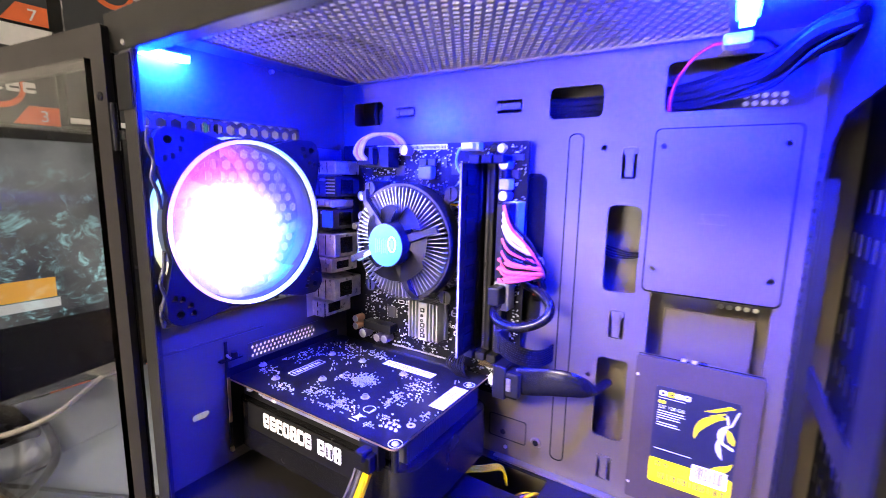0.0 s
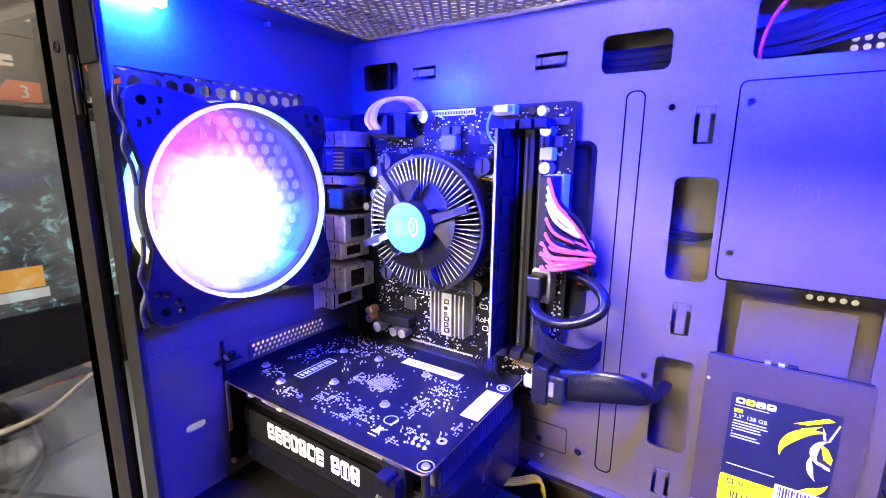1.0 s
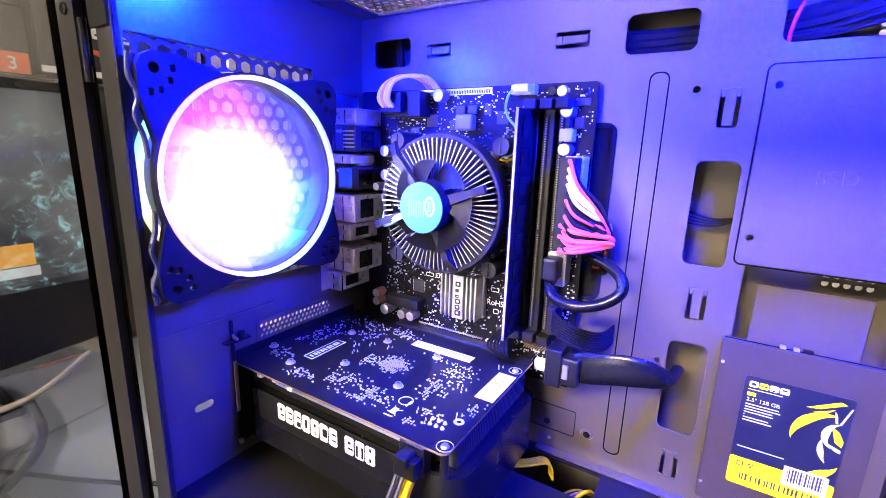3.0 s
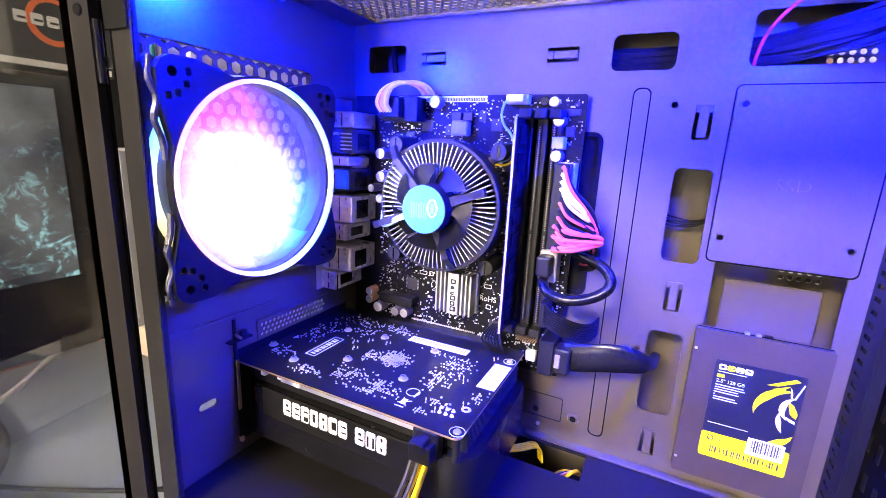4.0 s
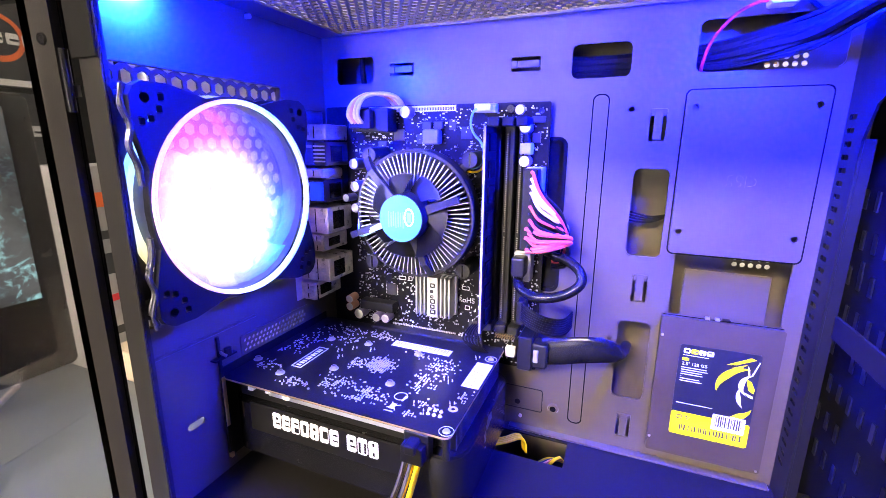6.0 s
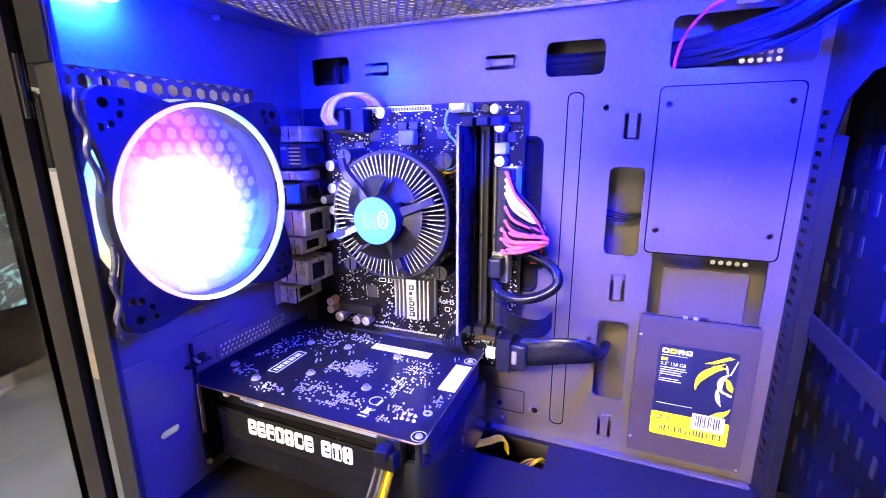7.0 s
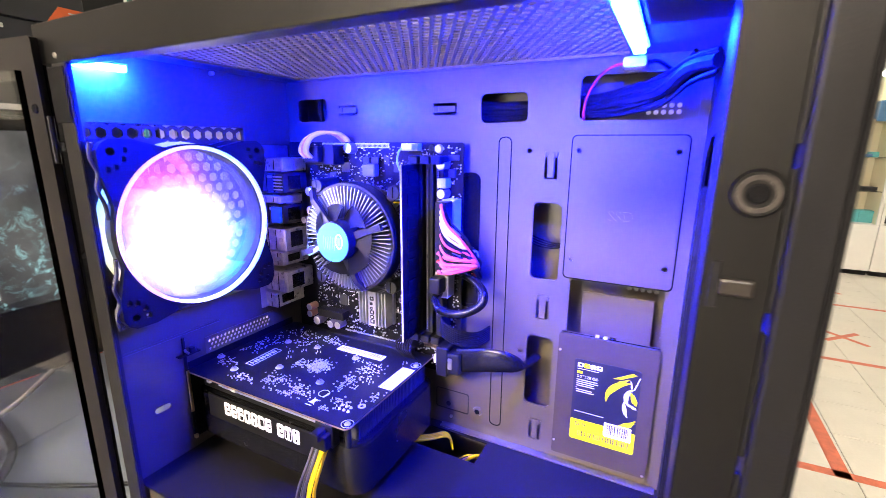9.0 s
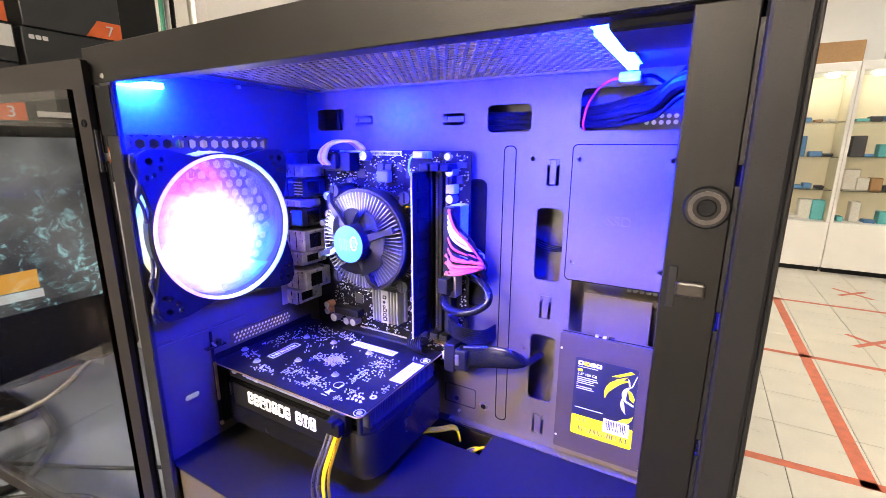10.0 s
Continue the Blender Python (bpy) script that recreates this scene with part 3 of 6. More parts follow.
socket = part("stud_socket", bm, RAIL_PAINT, case, "round socket for the door's stud", smooth=True)
part("stud_ring", plate("y", ring2d(0.3519, 0.3457, 0.0048, 24), [ring2d(0.3519, 0.3457, 0.0036, 24)], YG - 0.0021, YG - 0.0016), mat("worn_rim", (0.035, 0.03, 0.027), 0.45, 0.2, 0.5, 300), socket, "worn rim")
part("stud_screw", cyl(bmesh.new(), (0.3519, YG - 0.0016, 0.3457), (0.3519, YG - 0.002, 0.3457), 0.0026, 16, 0.0022), GLOSS_BLACK, socket, "dark steel screw", smooth=True)
latch = part("latch", boxed(0.3465, YG - 0.0022, 0.3185, 0.3545, YG - 0.0002, 0.3232, bevel=0.0008, steps=2), mat("worn_steel", (0.018, 0.015, 0.012), 0.4, 0.2, 0.4, 200), case, "worn steel latch tongue")
part("latch_plate", boxed(0.3442, YG - 0.0006, 0.3145, 0.3467, YG - 0.0001, 0.3275, bevel=0.0002), BLACK_PLASTIC, case)

# Black blocks added to stop blue light in the seam, with slits left between.
for n in range(9):
    part("seam_light_stop", boxed(0.358, YG + 0.001, 0.01 + 0.0435 * n, 0.3592, YG + 0.003, 0.0475 + 0.0435 * n), BLACK_PLASTIC, case)

# floor of the chamber: cover of the power supply, with a cable opening
# Colour set below the case paint so this floor stays dim under the strips.
part("power_supply_cover", plate("z", [(0.0, -0.166), (0.3675, -0.166), (0.3675, 0.0), (0.0, 0.0)], [[(0.167, -0.036), (0.221, -0.036), (0.221, -0.009), (0.167, -0.009)]], SHROUD - 0.0012, SHROUD), mat("dimmed_cover_paint", (0.009, 0.0085, 0.008), 0.45, 0, 0.2, 30, 0.3, 1800, spec=0.12), case, "near-black cover over the power supply")
part("tray_lip", boxed(0.176, -0.0068, SHROUD + 0.0001, 0.345, -0.0002, SHROUD + 0.0016, bevel=0.0004), CASE_PAINT, case, "folded lip of the tray")
part("screw", cyl(bmesh.new(), (0.1838, 0.0, 0.1275), (0.1838, -0.0014, 0.1275), 0.0013, 10), STEEL, case, "small bright screw", smooth=True)
part("cover_side", boxed(0.0262, -0.166, 0.02, 0.3425, -0.165, SHROUD - 0.0012), CASE_PAINT, case)
part("base", boxed(0.0, -0.17, 0.008, 0.368, 0.0255, 0.02), CASE_PAINT, case)
for x in (0.02, 0.33):
    for y in (-0.15, 0.0):
        part("foot", boxed(x, y, 0.0, x + 0.03, y + 0.02, 0.008, bevel=0.001), BLACK_PLASTIC, case)

# front wall: slotted flange, frame and the grille behind
SLOTS = [rrect(-0.0115, 0.142 + 0.0068 * i, -0.0035, 0.1448 + 0.0068 * i, 0.0006, 1) for i in range(31)]
# Case steel darkened for the shade that lies over the front wall.
FRONT_SHADED = mat("front_steel_shaded", (0.006, 0.0057, 0.0055), 0.45, 0, 0.15, 40, spec=0.18)
part("front_flange", plate("x", [(-0.022, SHROUD), (0.0, SHROUD), (0.0, TOP), (-0.165, TOP), (-0.165, 0.366), (-0.05, 0.362), (-0.03, 0.352), (-0.022, 0.335)], SLOTS, XF, XF + 0.0012), FRONT_SHADED, case, "slotted steel flange at the front")
part("flange_lip", boxed(XF + 0.0012, -0.0225, SHROUD, XF + 0.006, -0.0212, 0.336), FRONT_SHADED, case)
part("cross_bar", boxed(0.352, -0.16, 0.2325, 0.3535, -0.0225, 0.2455, bevel=0.0004), FRONT_SHADED, case, "steel cross bar of the front")
# Near-black sheet added in place of the chamber's shade.
part("front_backing", boxed(0.3680, -0.165, 0.02, 0.3692, 0.0255, TOP), mat("chamber_black", (0.003, 0.003, 0.0035), 0.9, 0, 0.3, 80, spec=0.1), case, "near-black sheet added to keep the front chamber dark")
# Raised tabs added to catch blue light where the grille has lit slits.
SLIT_TAB = mat("lit_slit_tab", (0.006, 0.006, 0.008), 0.35, 0, 0.2, 60)
first_tab = part("lit_slit_tab", boxed(0.3671, -0.002, 0.26, 0.3679, 0.002, 0.271, bevel=0.0003), SLIT_TAB, case)
for j in range(9):
    for i in range(13):
        y, z = -0.15 + 0.013 * i + 0.0065 * (j % 2), 0.15 + 0.022 * j
        if y < 0.02 and rng.random() < 0.8:
            again("lit_slit_tab", first_tab, (0.3675, y, z), case)
bm = boxed(0.3592, YG - 0.003, 0.0, 0.3693, -0.1665, 0.43, bevel=0.0012, steps=2)
box(bm, 0.3693, YG - 0.002, 0.0, 0.3707, 0.028, 0.43, 0.0004)
part("front_panel", bm, BLACK_PLASTIC, case, "smooth black plastic front")

# ---- light strips under the roof ----
LED_BLUE = glow("blue_led", (0.0006, 0.0075, 1.0), STRIP_LIGHT)
FRONT_LED_BLUE = glow("front_blue_led", (0.0004, 0.004, 1.0), FRONT_STRIP_LIGHT)
LED_TAPE = mat("led_tape", (0.7, 0.75, 0.8), 0.5, 0, 0.1, 100)


def light_strip(a, b, width, across, shine):
    a, b = Vector(a), Vector(b)
    strip = thing("led_strip", a, "lit blue light strip under the roof of the case", "light strip", "light strips")
    side = Vector(across) * width / 2
    lo, hi = a - side, b + side
    part("tape", boxed(min(lo.x, hi.x), min(lo.y, hi.y), a.z, max(lo.x, hi.x), max(lo.y, hi.y), a.z + 0.0012), LED_TAPE, strip)
    lo, hi = a - side * 0.6, b + side * 0.6
    part("lit_face", boxed(min(lo.x, hi.x), min(lo.y, hi.y), a.z - 0.003, max(lo.x, hi.x), max(lo.y, hi.y), a.z - 0.0001), shine, strip, "glowing blue diodes")


light_strip((0.0215, -0.165, 0.403), (0.0215, -0.139, 0.403), 0.009, (1, 0, 0), LED_BLUE)
light_strip((0.3095, -0.128, 0.4085), (0.3095, -0.034, 0.4085), 0.009, (1, 0, 0), FRONT_LED_BLUE)
# Black box added to hide part of the front strip from higher viewpoints.
strip_mask_box = part("strip_mask_box", boxed(0.319, -0.165, 0.3975, XF, -0.128, TOP, bevel=0.001), BLACK_PLASTIC, case, "black box under the roof that hides part of the front strip")

# ---- the glass door, swung open on its hinges ----
door = thing("glass_side_door", (0.0, -0.176, 0.02), "open tinted glass side door in a black steel frame", "case door")


def on_door(bm):
    m = Matrix.Translation((0.0055, -0.1735, 0)) @ Matrix.Rotation(radians(6), 4, "Z")
    bmesh.ops.transform(bm, matrix=m, verts=bm.verts)
    return bm


DOOR_BLACK = mat("door_frame_black", (0.0095, 0.0085, 0.0085), 0.45, 0, 0.25, 40, 0.2, 1500, spec=0.2)
TINTED = clear_glass("tinted_glass", (0.9, 0.9, 0.9))
bm = plate("y", rrect(-0.345, 0.015, 0.0, 0.415, 0.002, 2), [rrect(-0.33, 0.04, -0.0155, 0.392, 0.002, 2)], -0.004, 0.0)
part("door_frame", on_door(bm), DOOR_BLACK, door)
part("seal", on_door(boxed(-0.0035, 0.0002, 0.03, 0.0006, 0.0016, 0.40)), GLOSS_BLACK, door, "black rubber seal")
pane = part("glass_pane", on_door(boxed(-0.335, -0.0078, 0.035, -0.0125, -0.0044, 0.397)), TINTED, door, "tinted glass pane")
pane.visible_shadow = False
for z in (0.376, 0.06):
    part("rivet", on_door(cyl(bmesh.new(), (-0.0065, -0.004, z), (-0.0065, -0.0048, z), 0.0028, 16, 0.0024)), GLOSS_BLACK, door, smooth=True)
part("hinge", on_door(cyl(bmesh.new(), (0.0015, -0.002, 0.345), (0.0015, -0.002, 0.372), 0.0018, 12)), GLOSS_BLACK, door, smooth=True)
part("hinge_tab", on_door(boxed(-0.002, 0.0003, 0.352, 0.0032, 0.0018, 0.357)), STEEL, door, "small bright hinge tab")


# ---- the lit fan ----
fan = thing("case_fan", (0.03, FAN_Y, FAN_Z - 0.06), "black case fan with a rainbow ring and glowing milky blades", "fan")
X_BACK, X_FACE = XR - 0.0032, 0.0352


def fan_outline():
    out = []
    for corner in range(4):
        base = radians(45 + 90 * corner)
        for k in range(-4, 5):
            a = base + radians(4.0 * k)
            r = 0.0765 + 0.0045 * math.cos(radians(22 * k)) - 0.0105 * (abs(k) / 4) ** 3
            out.append((FAN_Y + min(0.0598, max(-0.0598, r * math.cos(a))), FAN_Z + min(0.0598, max(-0.0598, r * math.sin(a)))))
        for k in range(1, 6):
            a = base + radians(16 + 58 * k / 6)
            r = 0.0578 + 0.0004 * math.cos(2 * math.pi * k / 6)
            out.append((FAN_Y + min(0.0598, max(-0.0598, r * math.cos(a))), FAN_Z + min(0.0598, max(-0.0598, r * math.sin(a)))))
    return out


SCREWS = [(FAN_Y + a * 0.0525, FAN_Z + b * 0.0525) for a in (-1, 1) for b in (-1, 1)]
CUTS = [ring2d(u, v, 0.0024, 12) for u, v in SCREWS]
for a in (-1, 1):
    for b in (-1, 1):
        for du, dv in ((0.0462, 0.0478), (0.0508, 0.0432), (0.0447, 0.0533), (0.0553, 0.0418)):
            CUTS.append(rrect(FAN_Y + a * du - 0.0017, FAN_Z + b * dv - 0.0017, FAN_Y + a * du + 0.0017, FAN_Z + b * dv + 0.0017, 0.0005, 1))
bore = ring2d(FAN_Y, FAN_Z, 0.0563, 72)
part("front_frame", plate("x", fan_outline(), [bore] + CUTS, X_FACE - 0.0042, X_FACE), BLACK_PLASTIC, fan)
part("back_frame", plate("x", fan_outline(), [bore] + [ring2d(u, v, 0.0024, 12) for u, v in SCREWS], X_BACK, X_BACK + 0.004), BLACK_PLASTIC, fan)
# Barrel tinted blue for the ring light scattered inside it.
bm = plate("x", ring2d(FAN_Y, FAN_Z, 0.0549, 72), [ring2d(FAN_Y, FAN_Z, 0.054, 72)], X_BACK + 0.004, X_FACE - 0.0042)
part("barrel", bm, mat("barrel_blue_tint", (0.13, 0.14, 0.24), 0.35, 0, 0.1, 80), fan, smooth=True)
for u, v in SCREWS:
    part("pillar", plate("x", ring2d(u, v, 0.0042, 14), [ring2d(u, v, 0.0022, 14)], X_BACK + 0.004, X_FACE - 0.0042), BLACK_PLASTIC, fan, smooth=True)
RAINBOW = [(0.0, (1.0, 0.5, 0.65)), (0.14, (1.0, 0.5, 0.3)), (0.27, (0.7, 1.0, 0.5)), (0.4, (0.35, 0.75, 1.0)), (0.55, (0.5, 0.5, 1.0)), (0.68, (0.35, 0.95, 0.85)), (0.8, (1.0, 0.5, 0.9)), (1.0, (1.0, 0.5, 0.65))]
RING_GLOW = angle_glow("ring_glow", RAINBOW, 1.3)
bm = plate("x", ring2d(FAN_Y, FAN_Z, 0.0562, 72), [ring2d(FAN_Y, FAN_Z, 0.054, 72)], X_FACE - 0.002, X_FACE + 0.0012)
part("ring_light", bm, RING_GLOW, fan, "glowing rainbow ring", smooth=True)
SIDE_RAINBOW = [(0.0, (0.9, 0.9, 1.0)), (0.02, (0.7, 1.0, 0.9)), (0.06, (0.9, 0.9, 0.5)), (0.12, (1.0, 0.5, 0.15)), (0.25, (1.0, 0.4, 0.2)), (0.8, (0.4, 0.6, 1.0)), (0.94, (0.4, 1.0, 0.9)), (1.0, (0.9, 0.95, 1.0))]
bm = plate("x", ring2d(FAN_Y, FAN_Z, 0.0586, 72), [ring2d(FAN_Y, FAN_Z, 0.0551, 72)], X_BACK + 0.0046, X_BACK + 0.0088)
part("back_ring_light", bm, angle_glow("back_ring_glow", SIDE_RAINBOW, 1.1), fan, "second glowing ring behind", smooth=True)
# wavy glossy strips on the open side
TRIM_GLOSS = mat("trim_gloss", (0.012, 0.012, 0.014), 0.3, 0, 0.2, 200, spec=0.5)
for s in (-1, 1):
    for strand in (0, 1):
        line = [(X_FACE - 0.0035 + 0.004 * strand, FAN_Y - 0.0588 - inset - 0.0016 * strand, FAN_Z + s * up) for up, inset in ((0.0125, -0.0012), (0.022, -0.0004), (0.031, 0.0022), (0.04, 0.0004), (0.049, 0.0032), (0.0575, 0.0004 + 0.002 * strand))]
        part("corner_trim", tube(bmesh.new(), line, 0.0011, 8, 6), TRIM_GLOSS, fan, "wavy glossy corner trim", smooth=True)
hub_x = X_FACE - 0.006
part("hub", cyl(bmesh.new(), (X_BACK + 0.003, FAN_Y, FAN_Z), (hub_x, FAN_Y, FAN_Z), 0.0195, 40, 0.0185), FROST, fan, "milky hub", smooth=True)


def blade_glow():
    """Milky plastic with the hub's light painted on as emission: strongest low on the open side, pink above, cyan
    towards the board.
    """
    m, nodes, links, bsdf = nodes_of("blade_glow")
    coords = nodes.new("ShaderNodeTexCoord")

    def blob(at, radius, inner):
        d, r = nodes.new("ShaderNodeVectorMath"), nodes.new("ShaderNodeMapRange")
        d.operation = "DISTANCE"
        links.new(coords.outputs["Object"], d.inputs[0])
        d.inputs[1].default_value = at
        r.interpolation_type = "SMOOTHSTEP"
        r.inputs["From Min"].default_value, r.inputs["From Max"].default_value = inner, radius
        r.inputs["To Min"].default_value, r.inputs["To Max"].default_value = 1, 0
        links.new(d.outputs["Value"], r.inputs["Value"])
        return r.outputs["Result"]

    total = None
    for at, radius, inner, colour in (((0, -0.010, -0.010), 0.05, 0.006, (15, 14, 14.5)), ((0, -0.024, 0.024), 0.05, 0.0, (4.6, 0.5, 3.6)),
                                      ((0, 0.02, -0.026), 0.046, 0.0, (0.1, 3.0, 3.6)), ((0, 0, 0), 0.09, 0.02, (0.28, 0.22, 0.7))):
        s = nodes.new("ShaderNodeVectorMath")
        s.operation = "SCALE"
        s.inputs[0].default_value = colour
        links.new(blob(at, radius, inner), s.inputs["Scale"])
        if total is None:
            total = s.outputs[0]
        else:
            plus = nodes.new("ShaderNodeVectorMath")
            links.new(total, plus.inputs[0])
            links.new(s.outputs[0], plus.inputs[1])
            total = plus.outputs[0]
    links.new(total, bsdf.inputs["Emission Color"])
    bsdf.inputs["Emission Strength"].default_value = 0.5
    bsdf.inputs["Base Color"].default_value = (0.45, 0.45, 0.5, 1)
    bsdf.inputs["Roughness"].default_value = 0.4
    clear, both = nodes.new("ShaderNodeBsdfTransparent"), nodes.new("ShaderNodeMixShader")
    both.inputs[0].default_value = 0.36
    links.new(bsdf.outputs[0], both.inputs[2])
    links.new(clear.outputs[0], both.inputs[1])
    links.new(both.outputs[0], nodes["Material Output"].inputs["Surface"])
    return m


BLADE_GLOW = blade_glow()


def blade(k, count):
    """One swept, pitched blade round the local x axis of the fan."""
    bm = bmesh.new()
    rows = []
    for i in range(7):
        r = 0.0185 + (0.0534 - 0.0185) * i / 6
        row = []
        for j in range(6):
            a = 2 * math.pi * k / count + 0.45 * i / 6 + (j / 5 - 0.5) * (2 * math.pi / count * 1.32)
            x = 0.006 * (j / 5 - 0.5) + 0.0022 * math.sin(math.pi * j / 5)
            row.append(bm.verts.new((x, r * math.cos(a), r * math.sin(a))))
        rows.append(row)
    for a, b in zip(rows, rows[1:]):
        for j in range(5):
            bm.faces.new((a[j], a[j + 1], b[j + 1], b[j]))
    bmesh.ops.solidify(bm, geom=bm.faces[:], thickness=0.0012)
    return bm


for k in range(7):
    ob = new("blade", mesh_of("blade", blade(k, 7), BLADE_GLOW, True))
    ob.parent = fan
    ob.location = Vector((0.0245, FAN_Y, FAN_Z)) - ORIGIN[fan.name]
cap = new("hub_cap", mesh_of("hub_cap", plate("x", ring2d(0, 0, 0.0183, 36), [], 0.0048, 0.0056), glow("hub_glow", (1.0, 0.9, 0.86), HUB_LIGHT), True))
cap.parent = fan
cap.location = Vector((0.0245, FAN_Y, FAN_Z)) - ORIGIN[fan.name]

# ---- motherboard ----
MB = (0.0215, 0.172, 0.1945, 0.3592)     # x0, z0, x1, z1
MBY = -0.0076
board = thing("motherboard", (0.108, -0.005, MB[1]), "black circuit board crowded with chips, sockets and capacitors", "motherboard")
part("circuit_board", plate("y", rrect(MB[0], MB[1], MB[2], MB[3], 0.0015), [ring2d(0.1885, 0.3535, 0.0018, 12), ring2d(0.1885, 0.2, 0.0018, 12)], MBY, MBY + 0.0016), PCB_BLACK, board)


def on_board(x0, z0, x1, z1, depth, bevel=0.0004, base=MBY):
    return boxed(x0, base - depth, z0, x1, base - 0.0001, z1, bevel=bevel)


part("power_socket", on_board(0.0535, 0.3405, 0.0835, 0.3568, 0.0135), BLACK_PLASTIC, board, "black processor power socket")
for x0, x1 in ((0.0608, 0.09), (0.0959, 0.1298)):
    part("sticker", on_board(x0, 0.3546, x1, 0.3586, 0.0006, 0), WHITE_PRINT, board, "white printed sticker")
    bm = bmesh.new()
    for k in range(26):
        x = x0 + 0.001 + (x1 - x0 - 0.002) * k / 26
        box(bm, x, MBY - 0.0008, 0.3553, x + 0.0006, MBY - 0.0006, 0.3573)
    part("sticker_bars", bm, CHIP, board, kind="stuff")
part("fan_header", on_board(0.145, 0.353, 0.1597, 0.3585, 0.007), WHITE_PLASTIC, board, "white fan header")
part("choke", on_board(0.1069, 0.332, 0.1195, 0.3422, 0.007, 0.001), mat("choke_grey", (0.2, 0.2, 0.22), 0.5), board, "grey power coil")
for x0, z0, x1, z1, deep in ((0.1059, 0.3425, 0.1124, 0.3475, 0.004), (0.1145, 0.3426, 0.121, 0.3475, 0.004), (0.0812, 0.3346, 0.09, 0.3426, 0.001),
                             (0.1828, 0.3461, 0.1914, 0.3503, 0.0015), (0.1772, 0.3337, 0.1825, 0.3397, 0.003), (0.1837, 0.3337, 0.189, 0.3397, 0.003),
                             (0.0723, 0.2139, 0.0815, 0.2234, 0.0012), (0.125, 0.342, 0.13, 0.349, 0.001), (0.134, 0.336, 0.142, 0.344, 0.001),
                             (0.1425, 0.196, 0.149, 0.203, 0.001), (0.1, 0.3325, 0.1045, 0.339, 0.001), (0.068, 0.327, 0.075, 0.334, 0.001)):
    part("chip", on_board(x0, z0, x1, z1, deep, 0.0002), CHIP, board)
bm = bmesh.new()
for k in range(7):
    for side in (0.0717, 0.0816):
        box(bm, side, MBY - 0.0008, 0.2146 + 0.0012 * k, side + 0.0006, MBY - 0.0001, 0.2152 + 0.0012 * k)
part("chip_pins", bm, SOLDER, board, kind="stuff")


def capacitor(x, z, r, height, colour):
    ob = part("capacitor", cyl(bmesh.new(), (x, MBY, z), (x, MBY - height, z), r, 20), colour, board, smooth=True)
    part("top", cyl(bmesh.new(), (x, MBY - height, z), (x, MBY - height - 0.0004, z), r * 0.93, 20, r * 0.8), ALUMINIUM, ob, "silver top", smooth=True)


SLEEVE = mat("capacitor_sleeve", (0.16, 0.14, 0.3), 0.4)
SLEEVE_WARM = mat("capacitor_sleeve_warm", (0.5, 0.26, 0.16), 0.4)
for x, z, r, h in ((0.094, 0.3542, 0.0042, 0.008), (0.1802, 0.343, 0.0038, 0.009), (0.1806, 0.3218, 0.0036, 0.009), (0.052, 0.3172, 0.004, 0.0115), (0.0524, 0.3004, 0.004, 0.0115),
                   (0.0442, 0.2913, 0.003, 0.0115), (0.052, 0.284, 0.0035, 0.0115), (0.05, 0.1962, 0.0042, 0.009), (0.0662, 0.1955, 0.0036, 0.009), (0.0746, 0.1958, 0.0036, 0.009), (0.184, 0.2625, 0.0034, 0.009)):
    capacitor(x, z, r, h, SLEEVE)
for z in (0.2078, 0.2012):
    capacitor(0.0416, z, 0.0034, 0.009, SLEEVE_WARM)
part("square_capacitor", on_board(0.1771, 0.3261, 0.1847, 0.3335, 0.009, 0.0006), WHITE_PLASTIC, board, "pale square block")
part("coin_battery", cyl(bmesh.new(), (0.0335, -0.0185, 0.3055), (0.0365, -0.0185, 0.3055), 0.0098, 28), STEEL, board, "standing coin battery", smooth=True)
part("battery_holder", on_board(0.0325, 0.294, 0.039, 0.317, 0.006), BLACK_PLASTIC, board)
part("short_card_slot", on_board(0.052, 0.2015, 0.082, 0.209, 0.0095), BLACK_PLASTIC, board, "short black expansion slot")
part("long_card_slot", on_board(0.062, 0.1815, 0.152, 0.1885, 0.0095), BLACK_PLASTIC, board, "long black expansion slot")
bm = bmesh.new()
for k in range(38):
    x = 0.0775 + 0.00145 * k
    box(bm, x, MBY - 0.0012, 0.1893, x + 0.0007, MBY - 0.0001, 0.1903)
part("slot_pins", bm, SOLDER, board, kind="stuff")
part("printed_letters", writing("RoHS", 0.0056, "y", 0.1335, 0.2164, MBY - 0.0002, 0.0001), WHITE_PRINT, board, "white printed letters")
bm = bmesh.new()
for x, z, w, h in ((0.083, 0.2335, 0.003, 0.004), (0.0872, 0.2335, 0.003, 0.004), (0.083, 0.2275, 0.0065, 0.003), (0.0915, 0.2275, 0.0035, 0.0035), (0.139, 0.2105, 0.004, 0.0035), (0.1365, 0.226, 0.006, 0.003)):
    for loop in (plate("y", rrect(x, z, x + w, z + h, 0.0006, 2), [rrect(x + 0.0005, z + 0.0005, x + w - 0.0005, z + h - 0.0005, 0.0003, 2)], MBY - 0.0003, MBY - 0.0001),):
        me = bpy.data.meshes.new("mark")
        loop.to_mesh(me)
        loop.free()
        bm.from_mesh(me)
        bpy.data.meshes.remove(me)
part("printed_marks", bm, WHITE_PRINT, board, kind="stuff")

# silver heatsink on the chipset
sink = part("chipset_heatsink", on_board(0.104, 0.2065, 0.1335, 0.2375, 0.004), ALUMINIUM, board, "silver finned heatsink")
for k in range(9):
    x = 0.1045 + 0.0033 * k
    if 3 <= k <= 5:
        continue
    part("fin", boxed(x, MBY - 0.0145, 0.2068, x + 0.0014, MBY - 0.004, 0.2372, bevel=0.0003), ALUMINIUM, sink)
